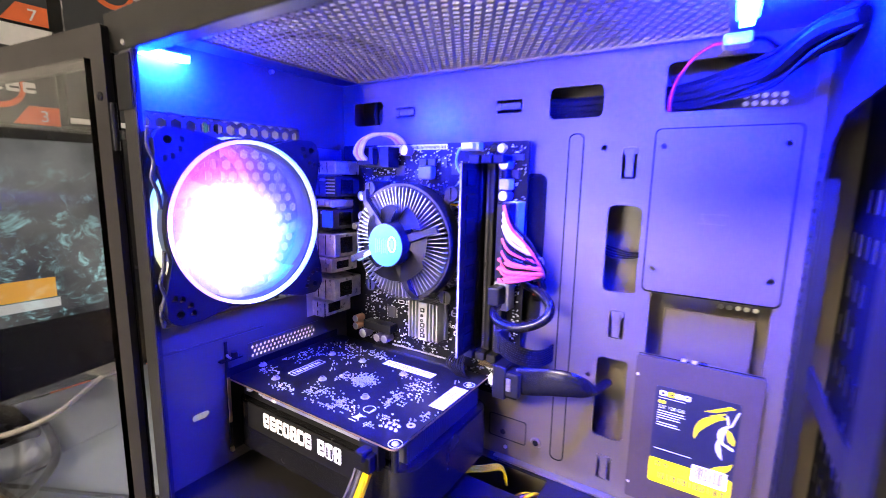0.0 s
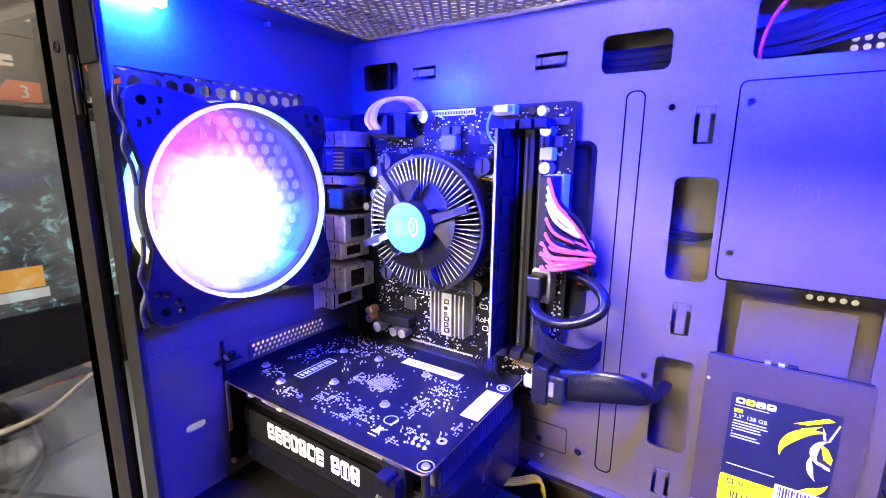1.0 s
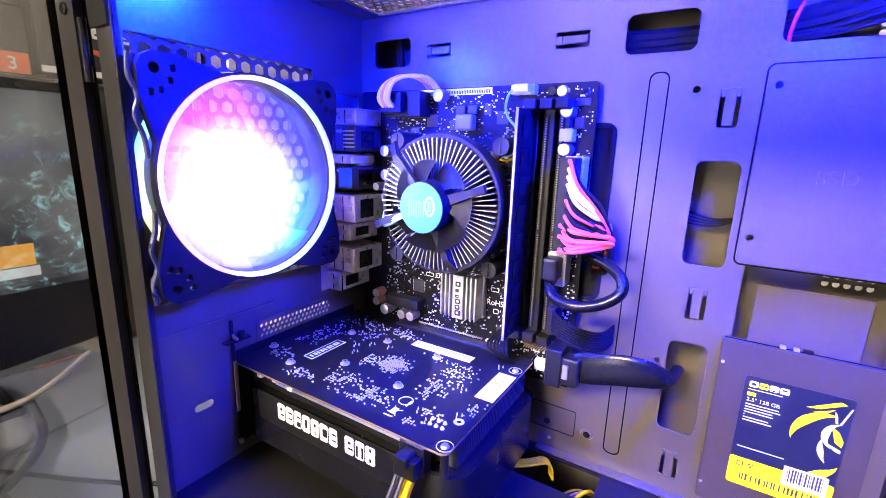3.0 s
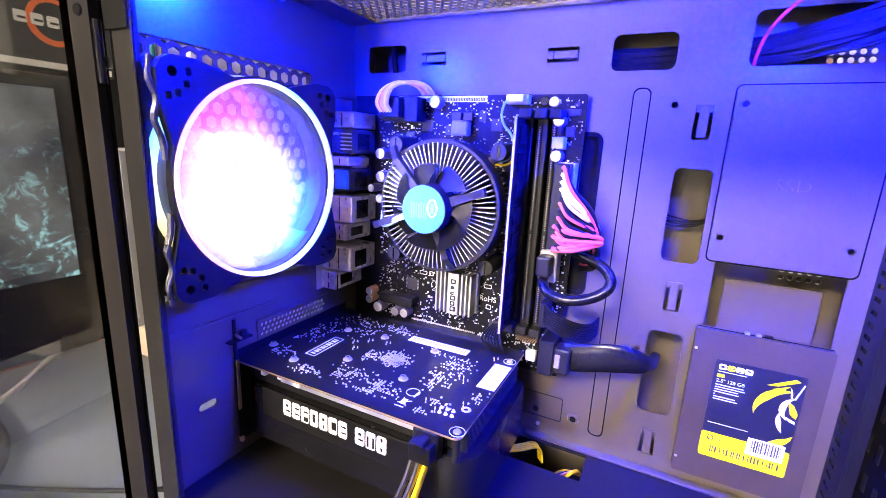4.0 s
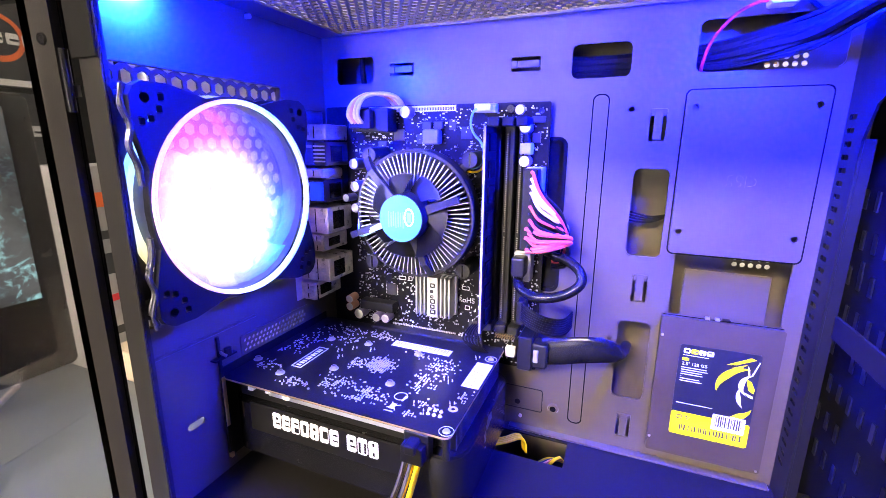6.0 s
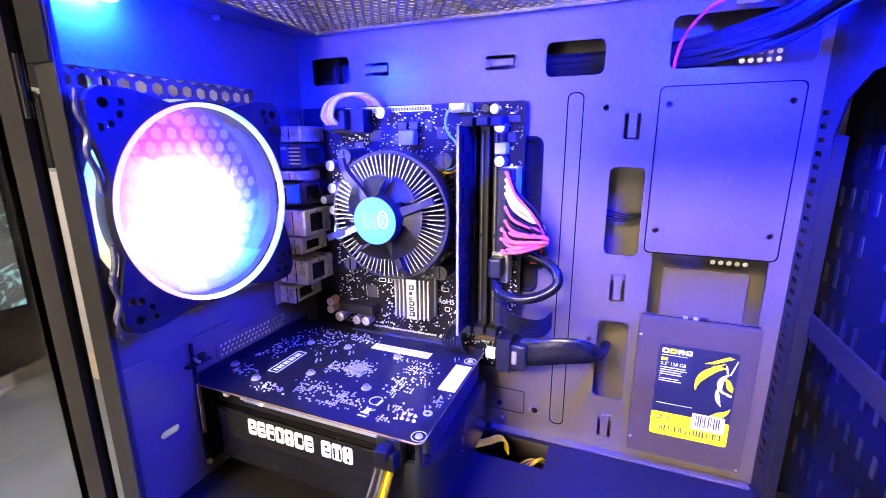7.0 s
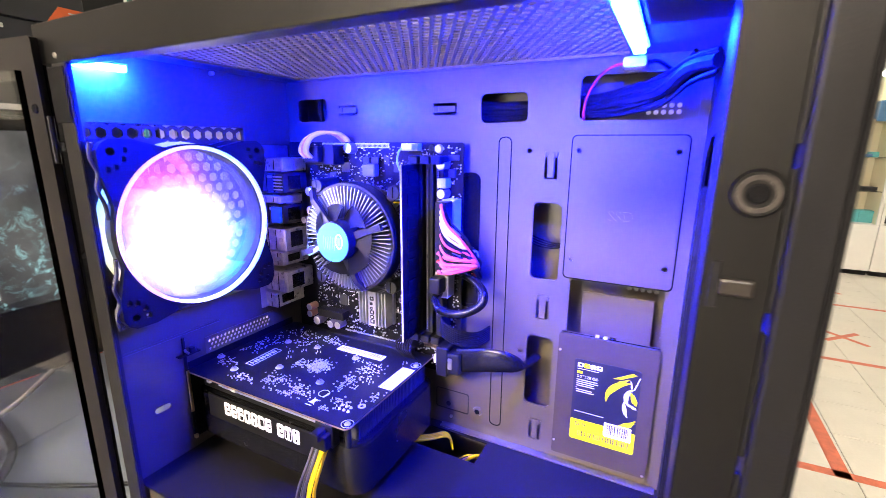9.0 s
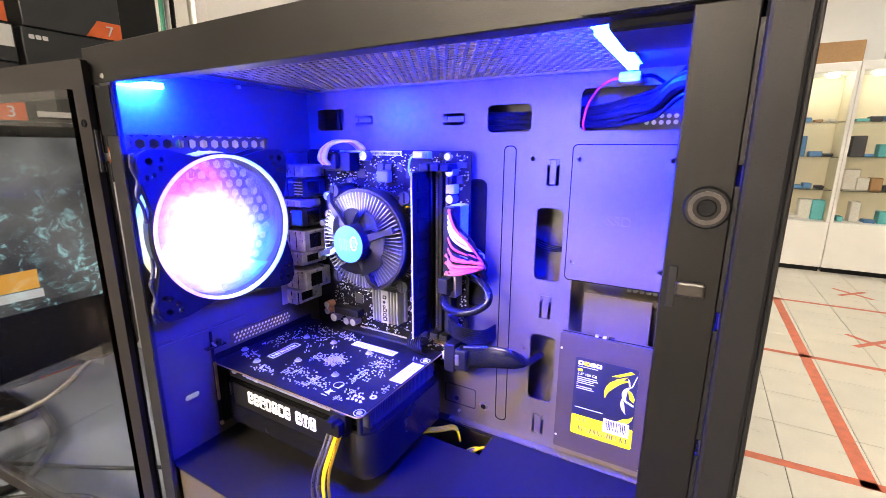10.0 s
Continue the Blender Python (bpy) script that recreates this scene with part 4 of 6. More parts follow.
part("flat_fin", boxed(0.1142, MBY - 0.0148, 0.2066, 0.1228, MBY - 0.004, 0.2374, bevel=0.0003), ALUMINIUM, sink)
bm = bmesh.new()
for k, (tall, wide) in enumerate(((0.0036, 0.0044), (0.0034, 0.0036), (0.0036, 0.004), (0.0024, 0.0026), (0.0024, 0.0026), (0.0034, 0.0038))):
    z = 0.209 + 0.0041 * k
    hole = [rrect(0.1176, z + 0.0009, 0.1185 + wide * 0.3, z + tall - 0.0008, 0.0003, 2)] if k != 4 else []
    piece = plate("y", rrect(0.1168, z, 0.1168 + wide, z + tall, 0.0006, 2), hole, MBY - 0.0151, MBY - 0.0148)
    me = bpy.data.meshes.new("mark")
    piece.to_mesh(me)
    piece.free()
    bm.from_mesh(me)
    bpy.data.meshes.remove(me)
part("logo_blocks", bm, CHIP, sink, "black logo drawn as plain blocks")

# memory slots
CONTACT_GREY = mat("contact_grey", (0.16, 0.15, 0.14), 0.4, 0.5, 0.2, 200)
for x in (0.158, 0.1675, 0.1765):
    slot = part("memory_slot", on_board(x, 0.2065, x + 0.0062, 0.3455, 0.0085), BLACK_PLASTIC, board, "black memory slot")
    part("slot_groove", boxed(x + 0.0026, MBY - 0.0088, 0.211, x + 0.0036, MBY - 0.0084, 0.341), DULL_BLACK, slot)
    bm = bmesh.new()
    for k in range(90):
        z = 0.212 + 0.00142 * k
        if abs(z - 0.272) > 0.0015:
            box(bm, x + 0.0012, MBY - 0.0089, z, x + 0.002, MBY - 0.0085, z + 0.0007)
    part("contacts", bm, CONTACT_GREY, slot, kind="stuff")
    for z in (0.2035, 0.3435):
        part("latch", on_board(x - 0.0006, z, x + 0.0068, z + 0.006, 0.0165, 0.0006), BLACK_PLASTIC, slot)

# rear sockets, facing out of the case
PORT_BLACK = mat("port_black", (0.015, 0.015, 0.017), 0.35)
PORT_STEEL = mat("port_steel", (0.66, 0.61, 0.54), 0.3, 0.45, 0.3, 180, 0.1, 900)
for x1, z0, z1, y1, paint, label in ((0.04, 0.3345, 0.3455, -0.035, PORT_STEEL, "steel audio socket block"), (0.04, 0.316, 0.3335, -0.036, PORT_BLACK, "black socket block"),
                                     (0.038, 0.3075, 0.314, -0.038, PORT_STEEL, "steel socket shell"), (0.0375, 0.289, 0.306, -0.036, PORT_BLACK, "black socket block"),
                                     (0.041, 0.266, 0.2855, -0.0385, PORT_STEEL, "steel usb socket shell"), (0.036, 0.252, 0.2645, -0.0385, PORT_STEEL, "steel usb socket shell"),
                                     (0.0405, 0.2285, 0.247, -0.0395, PORT_STEEL, "steel network socket shell"), (0.0275, 0.2125, 0.2265, -0.041, PORT_STEEL, "steel video socket shell")):
    port = part("port", boxed(XR - 0.001, y1, z0, x1, MBY, z1, bevel=0.0007), paint, board, label)
    for k in range(2):
        part("port_seam", boxed(XR + 0.006 + 0.009 * k, y1 - 0.0003, z0 + 0.001, XR + 0.0066 + 0.009 * k, y1 + 0.0004, z1 - 0.001), GLOSS_BLACK, port)
    if z1 - z0 > 0.012:
        part("port_slot", boxed(x1 - 0.0005, y1 + 0.006, z0 + 0.003, x1 + 0.0003, y1 + 0.02, z1 - 0.003), GLOSS_BLACK, port)
        part("port_tab", boxed(XR + 0.008, y1 - 0.0009, z1 - 0.0045, XR + 0.0135, y1 + 0.0004, z1 - 0.0025, bevel=0.0002), STEEL, port)
    if paint is PORT_STEEL:
        part("port_spring", boxed(x1 - 0.0075, y1 - 0.0006, (z0 + z1) / 2 - 0.0016, x1 - 0.003, y1 + 0.0004, (z0 + z1) / 2 + 0.0016, bevel=0.0002), STEEL, port)
bm = bmesh.new()
for k in range(5):
    box(bm, 0.03, -0.0372, 0.3188 + 0.0027 * k, 0.0395, -0.0361, 0.3198 + 0.0027 * k)
part("socket_springs", bm, STEEL, board, kind="stuff")
part("blue_socket", boxed(0.0262, -0.0392, 0.2905, 0.037, -0.036, 0.3045, bevel=0.0005), mat("socket_blue", (0.05, 0.3, 0.55), 0.4), board, "blue usb socket")
IO_HOLES = [rrect(-0.034, z0, -0.012, z1, 0.001, 2) for z0, z1 in ((0.3355, 0.3445), (0.3175, 0.332), (0.291, 0.305), (0.267, 0.2845), (0.253, 0.2635), (0.23, 0.246))]
part("port_plate", plate("x", rrect(-0.0475, 0.2105, -0.0035, 0.357, 0.001), IO_HOLES, XR - 0.0011, XR - 0.0002), STEEL, board, "steel plate behind the rear sockets")

# small parts of the board
bm, marks = bmesh.new(), bmesh.new()
for k in range(3800):
    x, z = rng.uniform(MB[0] + 0.024, MB[2] - 0.002), rng.uniform(MB[1] + 0.002, MB[3] - 0.003)
    x, z = round(x / 0.0011) * 0.0011, round(z / 0.00125) * 0.00125
    if 0.155 < x < 0.184 and 0.205 < z < 0.345 or math.hypot(x - 0.1132, z - 0.286) < 0.034:
        continue
    if noise.noise(Vector((x * 90, z * 90, 3))) < -0.2:
        continue
    w, h = rng.choice(((0.0005, 0.0012), (0.0012, 0.0005), (0.0004, 0.0008), (0.0008, 0.0004), (0.0014, 0.001)))
    box(bm if rng.random() < 0.75 else marks, x, MBY - rng.uniform(0.0005, 0.0012), z, x + w, MBY - 0.0001, z + h)
part("component_field", bm, SOLDER, board, "tiny silver components", "stuff")
part("small_chips", marks, CHIP, board, "tiny black components", "stuff")
bm = bmesh.new()
for i in range(9):
    for j in range(2):
        box(bm, 0.1648 + 0.0017 * i, MBY - 0.007, 0.1955 + 0.0022 * j, 0.1654 + 0.0017 * i, MBY - 0.0001, 0.1961 + 0.0022 * j)
part("header_pins", bm, GOLD, board, kind="stuff")
part("header_base", on_board(0.1638, 0.1945, 0.1805, 0.1992, 0.0025), BLACK_PLASTIC, board)
part("white_header", on_board(0.1725, 0.181, 0.1795, 0.1883, 0.005), WHITE_PLASTIC, board, "small white header")
part("white_button", on_board(0.1561, 0.2004, 0.1599, 0.205, 0.008), WHITE_PLASTIC, board)
part("main_power_socket", on_board(0.1832, 0.2655, 0.1935, 0.3182, 0.0125), WHITE_PLASTIC, board, "pale main power socket")
for x, z in ((0.1685, 0.355),):
    part("screw", cyl(bmesh.new(), (x, MBY, z), (x, MBY - 0.002, z), 0.0032, 16, 0.0026), GLOSS_BLACK, board, smooth=True)
part("corner_screw", cyl(bmesh.new(), (0.1745, MBY, 0.3545), (0.1745, MBY - 0.0022, 0.3545), 0.0034, 16, 0.0028), STEEL, board, "steel mounting screw", smooth=True)

# ---- memory module ----
ram = thing("memory_module", (0.161, -0.026, 0.209), "black memory module upright in its slot", "memory module")
part("module_board", boxed(0.1604, -0.0405, 0.2085, 0.1617, -0.0155, 0.3432, bevel=0.0002), PCB_BLACK, ram)
part("pale_edge", boxed(0.1603, -0.0409, 0.2085, 0.1618, -0.0405, 0.3432), mat("module_edge", (0.3, 0.3, 0.32), 0.5), ram, "pale cut edge")
for k in range(8):
    part("memory_chip", boxed(0.1617, -0.034, 0.2125 + 0.0165 * k, 0.1628, -0.021, 0.2235 + 0.0165 * k, bevel=0.0002), DULL_BLACK, ram)

# ---- processor cooler ----
FIN_METAL = mat("fin_metal", (0.42, 0.42, 0.44), 0.42, 0.9, 0.2, 150, 0.1, 900)
COOL = Vector((0.1132, 0, 0.2862))
cooler = thing("cpu_cooler", (COOL.x, -0.012, COOL.z - 0.043), "round processor cooler with silver fins, black frame and blue sticker", "cpu cooler")
part("core", cyl(bmesh.new(), (COOL.x, -0.0145, COOL.z), (COOL.x, -0.044, COOL.z), 0.0165, 32), ALUMINIUM, cooler, smooth=True)
fin = part("fin", boxed(0.0165, -0.0452, -0.00028, 0.0405, -0.0165, 0.00028), FIN_METAL, cooler)
fin_data = fin.data
fin.location = Vector((COOL.x, 0, COOL.z)) - ORIGIN[cooler.name]
bm = boxed(0.0165, -0.0452, -0.00028, 0.0405, -0.0165, 0.00028)
bm.to_mesh(fin_data)
bm.free()
for k in range(1, 72):
    again("fin", fin, (COOL.x, 0, COOL.z), cooler, (0, 2 * math.pi * k / 72, 0))
part("shroud_ring", plate("y", ring2d(COOL.x, COOL.z, 0.0430, 60), [ring2d(COOL.x, COOL.z, 0.0408, 60)], -0.0425, -0.030), BLACK_PLASTIC, cooler, smooth=True)
part("ring_lip", plate("y", ring2d(COOL.x, COOL.z, 0.0428, 60), [ring2d(COOL.x, COOL.z, 0.0416, 60)], -0.0432, -0.0425), DARK_PLASTIC, cooler, smooth=True)
part("hub", cyl(bmesh.new(), (COOL.x, -0.0445, COOL.z), (COOL.x, -0.0605, COOL.z), 0.0158, 40, 0.0152), BLACK_PLASTIC, cooler, smooth=True)
disc = part("sticker", cyl(bmesh.new(), (COOL.x, -0.0605, COOL.z), (COOL.x, -0.0608, COOL.z), 0.0148, 40), STICKER_BLUE, cooler, "round pale blue sticker", smooth=True)
bm = plate("y", [(COOL.x + 0.0062 + 0.0036 * math.cos(a), COOL.z + 0.0012 + 0.0058 * math.sin(a)) for a in [2 * math.pi * k / 24 for k in range(24)]],
           [[(COOL.x + 0.0062 + 0.0026 * math.cos(a), COOL.z + 0.0012 + 0.0047 * math.sin(a)) for a in [2 * math.pi * k / 24 for k in range(24)]]], -0.0611, -0.0608)
part("logo_ring", bm, WHITE_PRINT, disc, "white oval logo drawn plain")
bm = bmesh.new()
for k in range(7):
    box(bm, COOL.x - 0.0085 + 0.0017 * k, -0.0610, COOL.z - 0.006 + 0.0005 * (k % 3), COOL.x - 0.0077 + 0.0017 * k, -0.0608, COOL.z + 0.0045 - 0.0007 * (k % 2))
box(bm, COOL.x + 0.0048, -0.061, COOL.z - 0.002, COOL.x + 0.0076, -0.0608, COOL.z + 0.0042)
part("printed_field", bm, mat("sticker_print", (0.1, 0.4, 0.52), 0.5), disc, kind="stuff")
for degrees in (134, 20, 200, 290):
    a = radians(degrees)
    u, w = Vector((math.cos(a), 0, math.sin(a))), Vector((-math.sin(a), 0, math.cos(a)))
    reach = {134: 0.05, 20: 0.036, 200: 0.052, 290: 0.0425}[degrees]
    bm = bmesh.new()
    corners = []
    for r, y, half in ((0.0135, -0.0535, 0.003), (reach * 0.8, -0.0505, 0.0021), (reach, -0.0475 if degrees == 20 else -0.044, 0.0024)):
        base = Vector((COOL.x, y, COOL.z)) + u * r
        corners.append([bm.verts.new(base + w * s * half + Vector((0, d, 0))) for s, d in ((-1, 0), (1, 0), (1, 0.004), (-1, 0.004))])
    for p, q in zip(corners, corners[1:]):
        for k in range(4):
            bm.faces.new((p[k], p[(k + 1) % 4], q[(k + 1) % 4], q[k]))
    bm.faces.new(corners[0])
    bm.faces.new(corners[-1])
    bmesh.ops.recalc_face_normals(bm, faces=bm.faces)
    part("arm", bm, DARK_PLASTIC, cooler)
for k in range(7):
    bm = bmesh.new()
    rows = []
    for i in range(5):
        r = 0.0155 + 0.0125 * i / 4
        rows.append([bm.verts.new((COOL.x + r * math.cos(a), -0.0505 + 0.006 * (j / 3 - 0.5), COOL.z + r * math.sin(a)))
                     for j in range(4) for a in [2 * math.pi * k / 7 + 0.25 - 0.3 * i / 4 + 0.8 * (j / 3 - 0.5)]])
    for p, q in zip(rows, rows[1:]):
        for j in range(3):
            bm.faces.new((p[j], p[j + 1], q[j + 1], q[j]))
    bmesh.ops.solidify(bm, geom=bm.faces[:], thickness=0.0009)
    part("blade", bm, BLACK_PLASTIC, cooler, smooth=True)
for n, (x, z) in enumerate(((0.0745, 0.3245), (0.149, 0.3225), (0.1455, 0.248), (0.0745, 0.2475))):
    pin = part("push_pin", cyl(bmesh.new(), (x, -0.0115, z), (x, -0.033, z), 0.0058, 20, 0.0052), DARK_PLASTIC, cooler, "black push pin", smooth=True)
    part("pin_slot", boxed(x - 0.0004, -0.0334, z - 0.004, x + 0.0004, -0.033, z + 0.004), GLOSS_BLACK, pin)
    centre = Vector((COOL.x, -0.03, COOL.z))
    out = (Vector((x, -0.03, z)) - centre).normalized()
    tip = Vector((x, -0.027, z))
    part("foot", tube(bmesh.new(), [centre + out * 0.0395, (centre + out * 0.0395) * 0.4 + tip * 0.6, tip], 0.0034, 8, 3, 0.6), DARK_PLASTIC, cooler, smooth=True)


# ---- graphics card ----
GZ = 0.1868
card = thing("graphics_card", (0.092, -0.066, 0.128), "short graphics card with a black board, dark bracket and plastic shroud", "graphics card")
part("circuit_board", plate("z", rrect(0.0162, -0.1228, 0.1722, -0.0115, 0.004), [ring2d(0.0265, -0.0285, 0.0015, 10)], GZ - 0.0016, GZ), PCB_BLACK, card)
bm = plate("z", rrect(0.0161, -0.1229, 0.1723, -0.0114, 0.0041), [rrect(0.0164, -0.1226, 0.172, -0.0117, 0.0039)], GZ - 0.0014, GZ - 0.0003)
part("board_edge", bm, GOLD, card, "pale gold cut edge")
bm = plate("z", rrect(0.0145, -0.1185, 0.178, -0.016, 0.014, 6), [], 0.133, 0.1705)
bmesh.ops.bevel(bm, geom=[e for e in bm.edges if abs(e.verts[0].co.z - e.verts[1].co.z) < 1e-6 and len(e.link_faces) == 2 and e.calc_face_angle(0) > 0.5], offset=0.0012, segments=2, affect="EDGES")
shroud = part("shroud", bm, GLOSS_BLACK, card, "black plastic fan shroud", smooth=True)
part("front_band", boxed(0.0345, -0.1202, 0.1525, 0.146, -0.1186, 0.1718, bevel=0.0005), DULL_BLACK, card, "dark side band")


def glyph(x, z, w, h, cuts):
    """One plain rounded block with slits in it."""
    holes = [rrect(x + w * a, z + h * b, x + w * c, z + h * d, 0.0004, 2) for a, b, c, d in cuts]
    return plate("y", rrect(x, z, x + w, z + h, 0.0012, 3), holes, -0.1206, -0.1202)


CUTS_OF = [[(0.3, 0.25, 0.95, 0.4), (0.3, 0.55, 0.7, 0.75)], [(0.3, 0.25, 0.96, 0.38), (0.3, 0.6, 0.96, 0.74)], [(0.34, 0.06, 0.96, 0.4), (0.34, 0.6, 0.96, 0.74)],
           [(0.3, 0.22, 0.7, 0.78)], [(0.34, 0.55, 0.7, 0.78), (0.4, 0.06, 0.62, 0.36)], [(0.32, 0.24, 0.96, 0.76)], [(0.3, 0.25, 0.96, 0.38), (0.3, 0.6, 0.96, 0.74)]]
for k, cuts in enumerate(CUTS_OF):
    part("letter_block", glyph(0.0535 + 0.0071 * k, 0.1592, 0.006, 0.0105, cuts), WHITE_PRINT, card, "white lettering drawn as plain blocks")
for k, cuts in enumerate(([(0.3, 0.25, 0.95, 0.4), (0.3, 0.55, 0.7, 0.75)], [(0.06, 0.06, 0.34, 0.74), (0.66, 0.06, 0.94, 0.74)], [(0.36, 0.08, 0.64, 0.34), (0.36, 0.66, 0.64, 0.92)])):
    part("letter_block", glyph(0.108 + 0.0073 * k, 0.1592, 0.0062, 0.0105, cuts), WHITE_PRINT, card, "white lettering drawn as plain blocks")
part("cooler_plate", boxed(0.048, -0.1172, 0.1778, 0.1495, -0.02, 0.1812, bevel=0.0005), ALUMINIUM, card, "silver cooler base plate")
part("cooler_core", boxed(0.02, -0.1125, 0.1705, 0.16, -0.022, 0.1765), BLACK_PLASTIC, card)
card_fin = part("fin", boxed(0.158, -0.1105, 0.1708, 0.1716, -0.1099, 0.1848), mat("fin_grey", (0.06, 0.06, 0.066), 0.45, 0.4), card)
for k in range(1, 44):
    again("fin", card_fin, ORIGIN[card_fin.name] + Vector((0, 0.00195 * k, 0)), card)
part("spacer", cyl(bmesh.new(), (0.1687, -0.1179, 0.1703), (0.1687, -0.1179, GZ - 0.0017), 0.0021, 14), BLACK_PLASTIC, card, "black spacer", smooth=True)
# bracket
bm = boxed(0.0149, -0.1215, 0.128, 0.0158, -0.014, 0.1925, bevel=0.0002)
box(bm, 0.0149, -0.1235, 0.128, 0.0165, -0.1213, 0.2135, 0.0003)
box(bm, 0.0149, -0.1285, 0.1995, 0.0195, -0.112, 0.2005)
bracket = part("bracket", bm, RAIL_PAINT, card, "dark mounting bracket")
part("bracket_edge", boxed(0.0166, -0.1237, 0.1515, 0.0174, -0.1212, 0.1866, bevel=0.0002), GOLD, bracket, "bright bare edge")
part("bracket_foot", boxed(0.0152, -0.1236, 0.128, 0.0182, -0.1212, 0.1315, bevel=0.0003), GOLD, bracket, "bright bare foot")
for k in range(3):
    part("board_plug", boxed(0.0335 + 0.014 * k, -0.1195, 0.1795 + 0.001 * (k % 2), 0.0375 + 0.014 * k, -0.116, GZ - 0.0017, bevel=0.0005), WHITE_PLASTIC if k == 2 else SOLDER, card)
part("bracket_clip", tube(bmesh.new(), [(0.0165, -0.122, 0.2035), (0.021, -0.1245, 0.2045), (0.024, -0.124, 0.2035)], 0.0009, 8, 4), STEEL, card, smooth=True)
part("bracket_screw", cyl(bmesh.new(), (0.0172, -0.117, 0.2006), (0.0172, -0.117, 0.2045), 0.0028, 14, 0.0024), BLACK_PLASTIC, card, smooth=True)
# labels and marks on the board
for x0, y0, x1, y1, along in ((0.0932, -0.0402, 0.139, -0.0318, 0), (0.1603, -0.0732, 0.1715, -0.0405, 1)):
    tag = part("label", boxed(x0, y0, GZ + 0.0001, x1, y1, GZ + 0.0004), WHITE_PRINT, card, "white printed label")
    bm = bmesh.new()
    for k in range(34):
        t = 0.04 + 0.92 * k / 34
        if along:
            if k < 26:
                box(bm, x0 + 0.0013 + 0.004 * (k % 2), y0 + (y1 - y0) * t, GZ + 0.0004, x0 + 0.0028 + 0.004 * (k % 2) + 0.0012 * (k % 3), y0 + (y1 - y0) * t + 0.0006, GZ + 0.0005)
        else:
            box(bm, x0 + (x1 - x0) * t, y0 + 0.0028, GZ + 0.0004, x0 + (x1 - x0) * t + 0.0004 + 0.0004 * (k % 2), y1 - 0.0012, GZ + 0.0005)
    part("print_bars", bm, mat("label_print", (0.3, 0.3, 0.32), 0.6), tag, kind="stuff")
part("mark_frame", plate("z", rrect(0.0464, -0.094, 0.0545, -0.0635, 0.0005), [rrect(0.047, -0.0934, 0.0539, -0.0641, 0.0004)], GZ + 0.0001, GZ + 0.0003), WHITE_PRINT, card, "white printed frame")
bm = bmesh.new()
for k in range(9):
    box(bm, 0.0488, -0.0915 + 0.0029 * k, GZ + 0.0001, 0.0522, -0.0915 + 0.0029 * k + 0.0015 + 0.0006 * (k % 2), GZ + 0.0003)
part("mark_bars", bm, WHITE_PRINT, card, kind="stuff")
for x, y in ((0.0469, -0.1045), (0.0754, -0.0861), (0.119, -0.0883), (0.0465, -0.0493), (0.0769, -0.0456), (0.1182, -0.0459), (0.0195, -0.0955)):
    part("washer", plate("z", ring2d(x, y, 0.0031, 18), [ring2d(x, y, 0.0014, 18)], GZ + 0.0001, GZ + 0.0004), SOLDER, card)
    screw = part("screw", cyl(bmesh.new(), (x, y, GZ), (x, y, GZ + 0.0022), 0.0022, 16, 0.0018), STEEL, card, "steel spring screw", smooth=True)
    part("screw_slot", boxed(x - 0.0013, y - 0.0003, GZ + 0.0022, x + 0.0013, y + 0.0003, GZ + 0.0023), CHIP, screw)
for x, y in ((0.1687, -0.1179), (0.1677, -0.0327)):
    part("screw", cyl(bmesh.new(), (x, y, GZ), (x, y, GZ + 0.001), 0.0022, 16, 0.0016), STEEL, card, "steel corner screw", smooth=True)
    part("print_ring", plate("z", ring2d(x, y, 0.0042, 24), [ring2d(x, y, 0.0038, 24)], GZ + 0.0001, GZ + 0.0003), WHITE_PRINT, card)
part("print_ring", plate("z", ring2d(0.1317, -0.098, 0.0042, 24), [ring2d(0.1317, -0.098, 0.0036, 24)], GZ + 0.0001, GZ + 0.0003), WHITE_PRINT, card)
part("print_ring", plate("z", ring2d(0.1648, -0.0982, 0.0028, 20), [ring2d(0.1648, -0.0982, 0.0012, 20)], GZ + 0.0001, GZ + 0.0003), SOLDER, card)
bm = bmesh.new()
for a in (radians(35), radians(125)):
    c = Vector((0.1325, -0.1085, GZ))
    d = Vector((math.cos(a), math.sin(a), 0)) * 0.0042
    tube(bm, [c - d + Vector((0, 0, 0.0002)), c + Vector((0, 0, 0.0002)), c + d + Vector((0, 0, 0.0002))], 0.0003, 4, 2)
box(bm, 0.129, -0.114, GZ + 0.0001, 0.1345, -0.1132, GZ + 0.0003)
box(bm, 0.1302, -0.1112, GZ + 0.0001, 0.1335, -0.1058, GZ + 0.0002)
box(bm, 0.134, -0.1022, GZ + 0.0001, 0.1352, -0.0962, GZ + 0.0002)
part("bin_mark", bm, WHITE_PRINT, card, "white printed bin mark")
for i in range(3):
    for j in range(2):
        x, y = 0.1535 + 0.0036 * i - 0.001 * j, -0.1075 + 0.0042 * j
        part("solder_point", cyl(bmesh.new(), (x, y, GZ), (x, y, GZ + 0.0012), 0.0012, 12, 0.0007), SOLDER, card, smooth=True)
bm = bmesh.new()
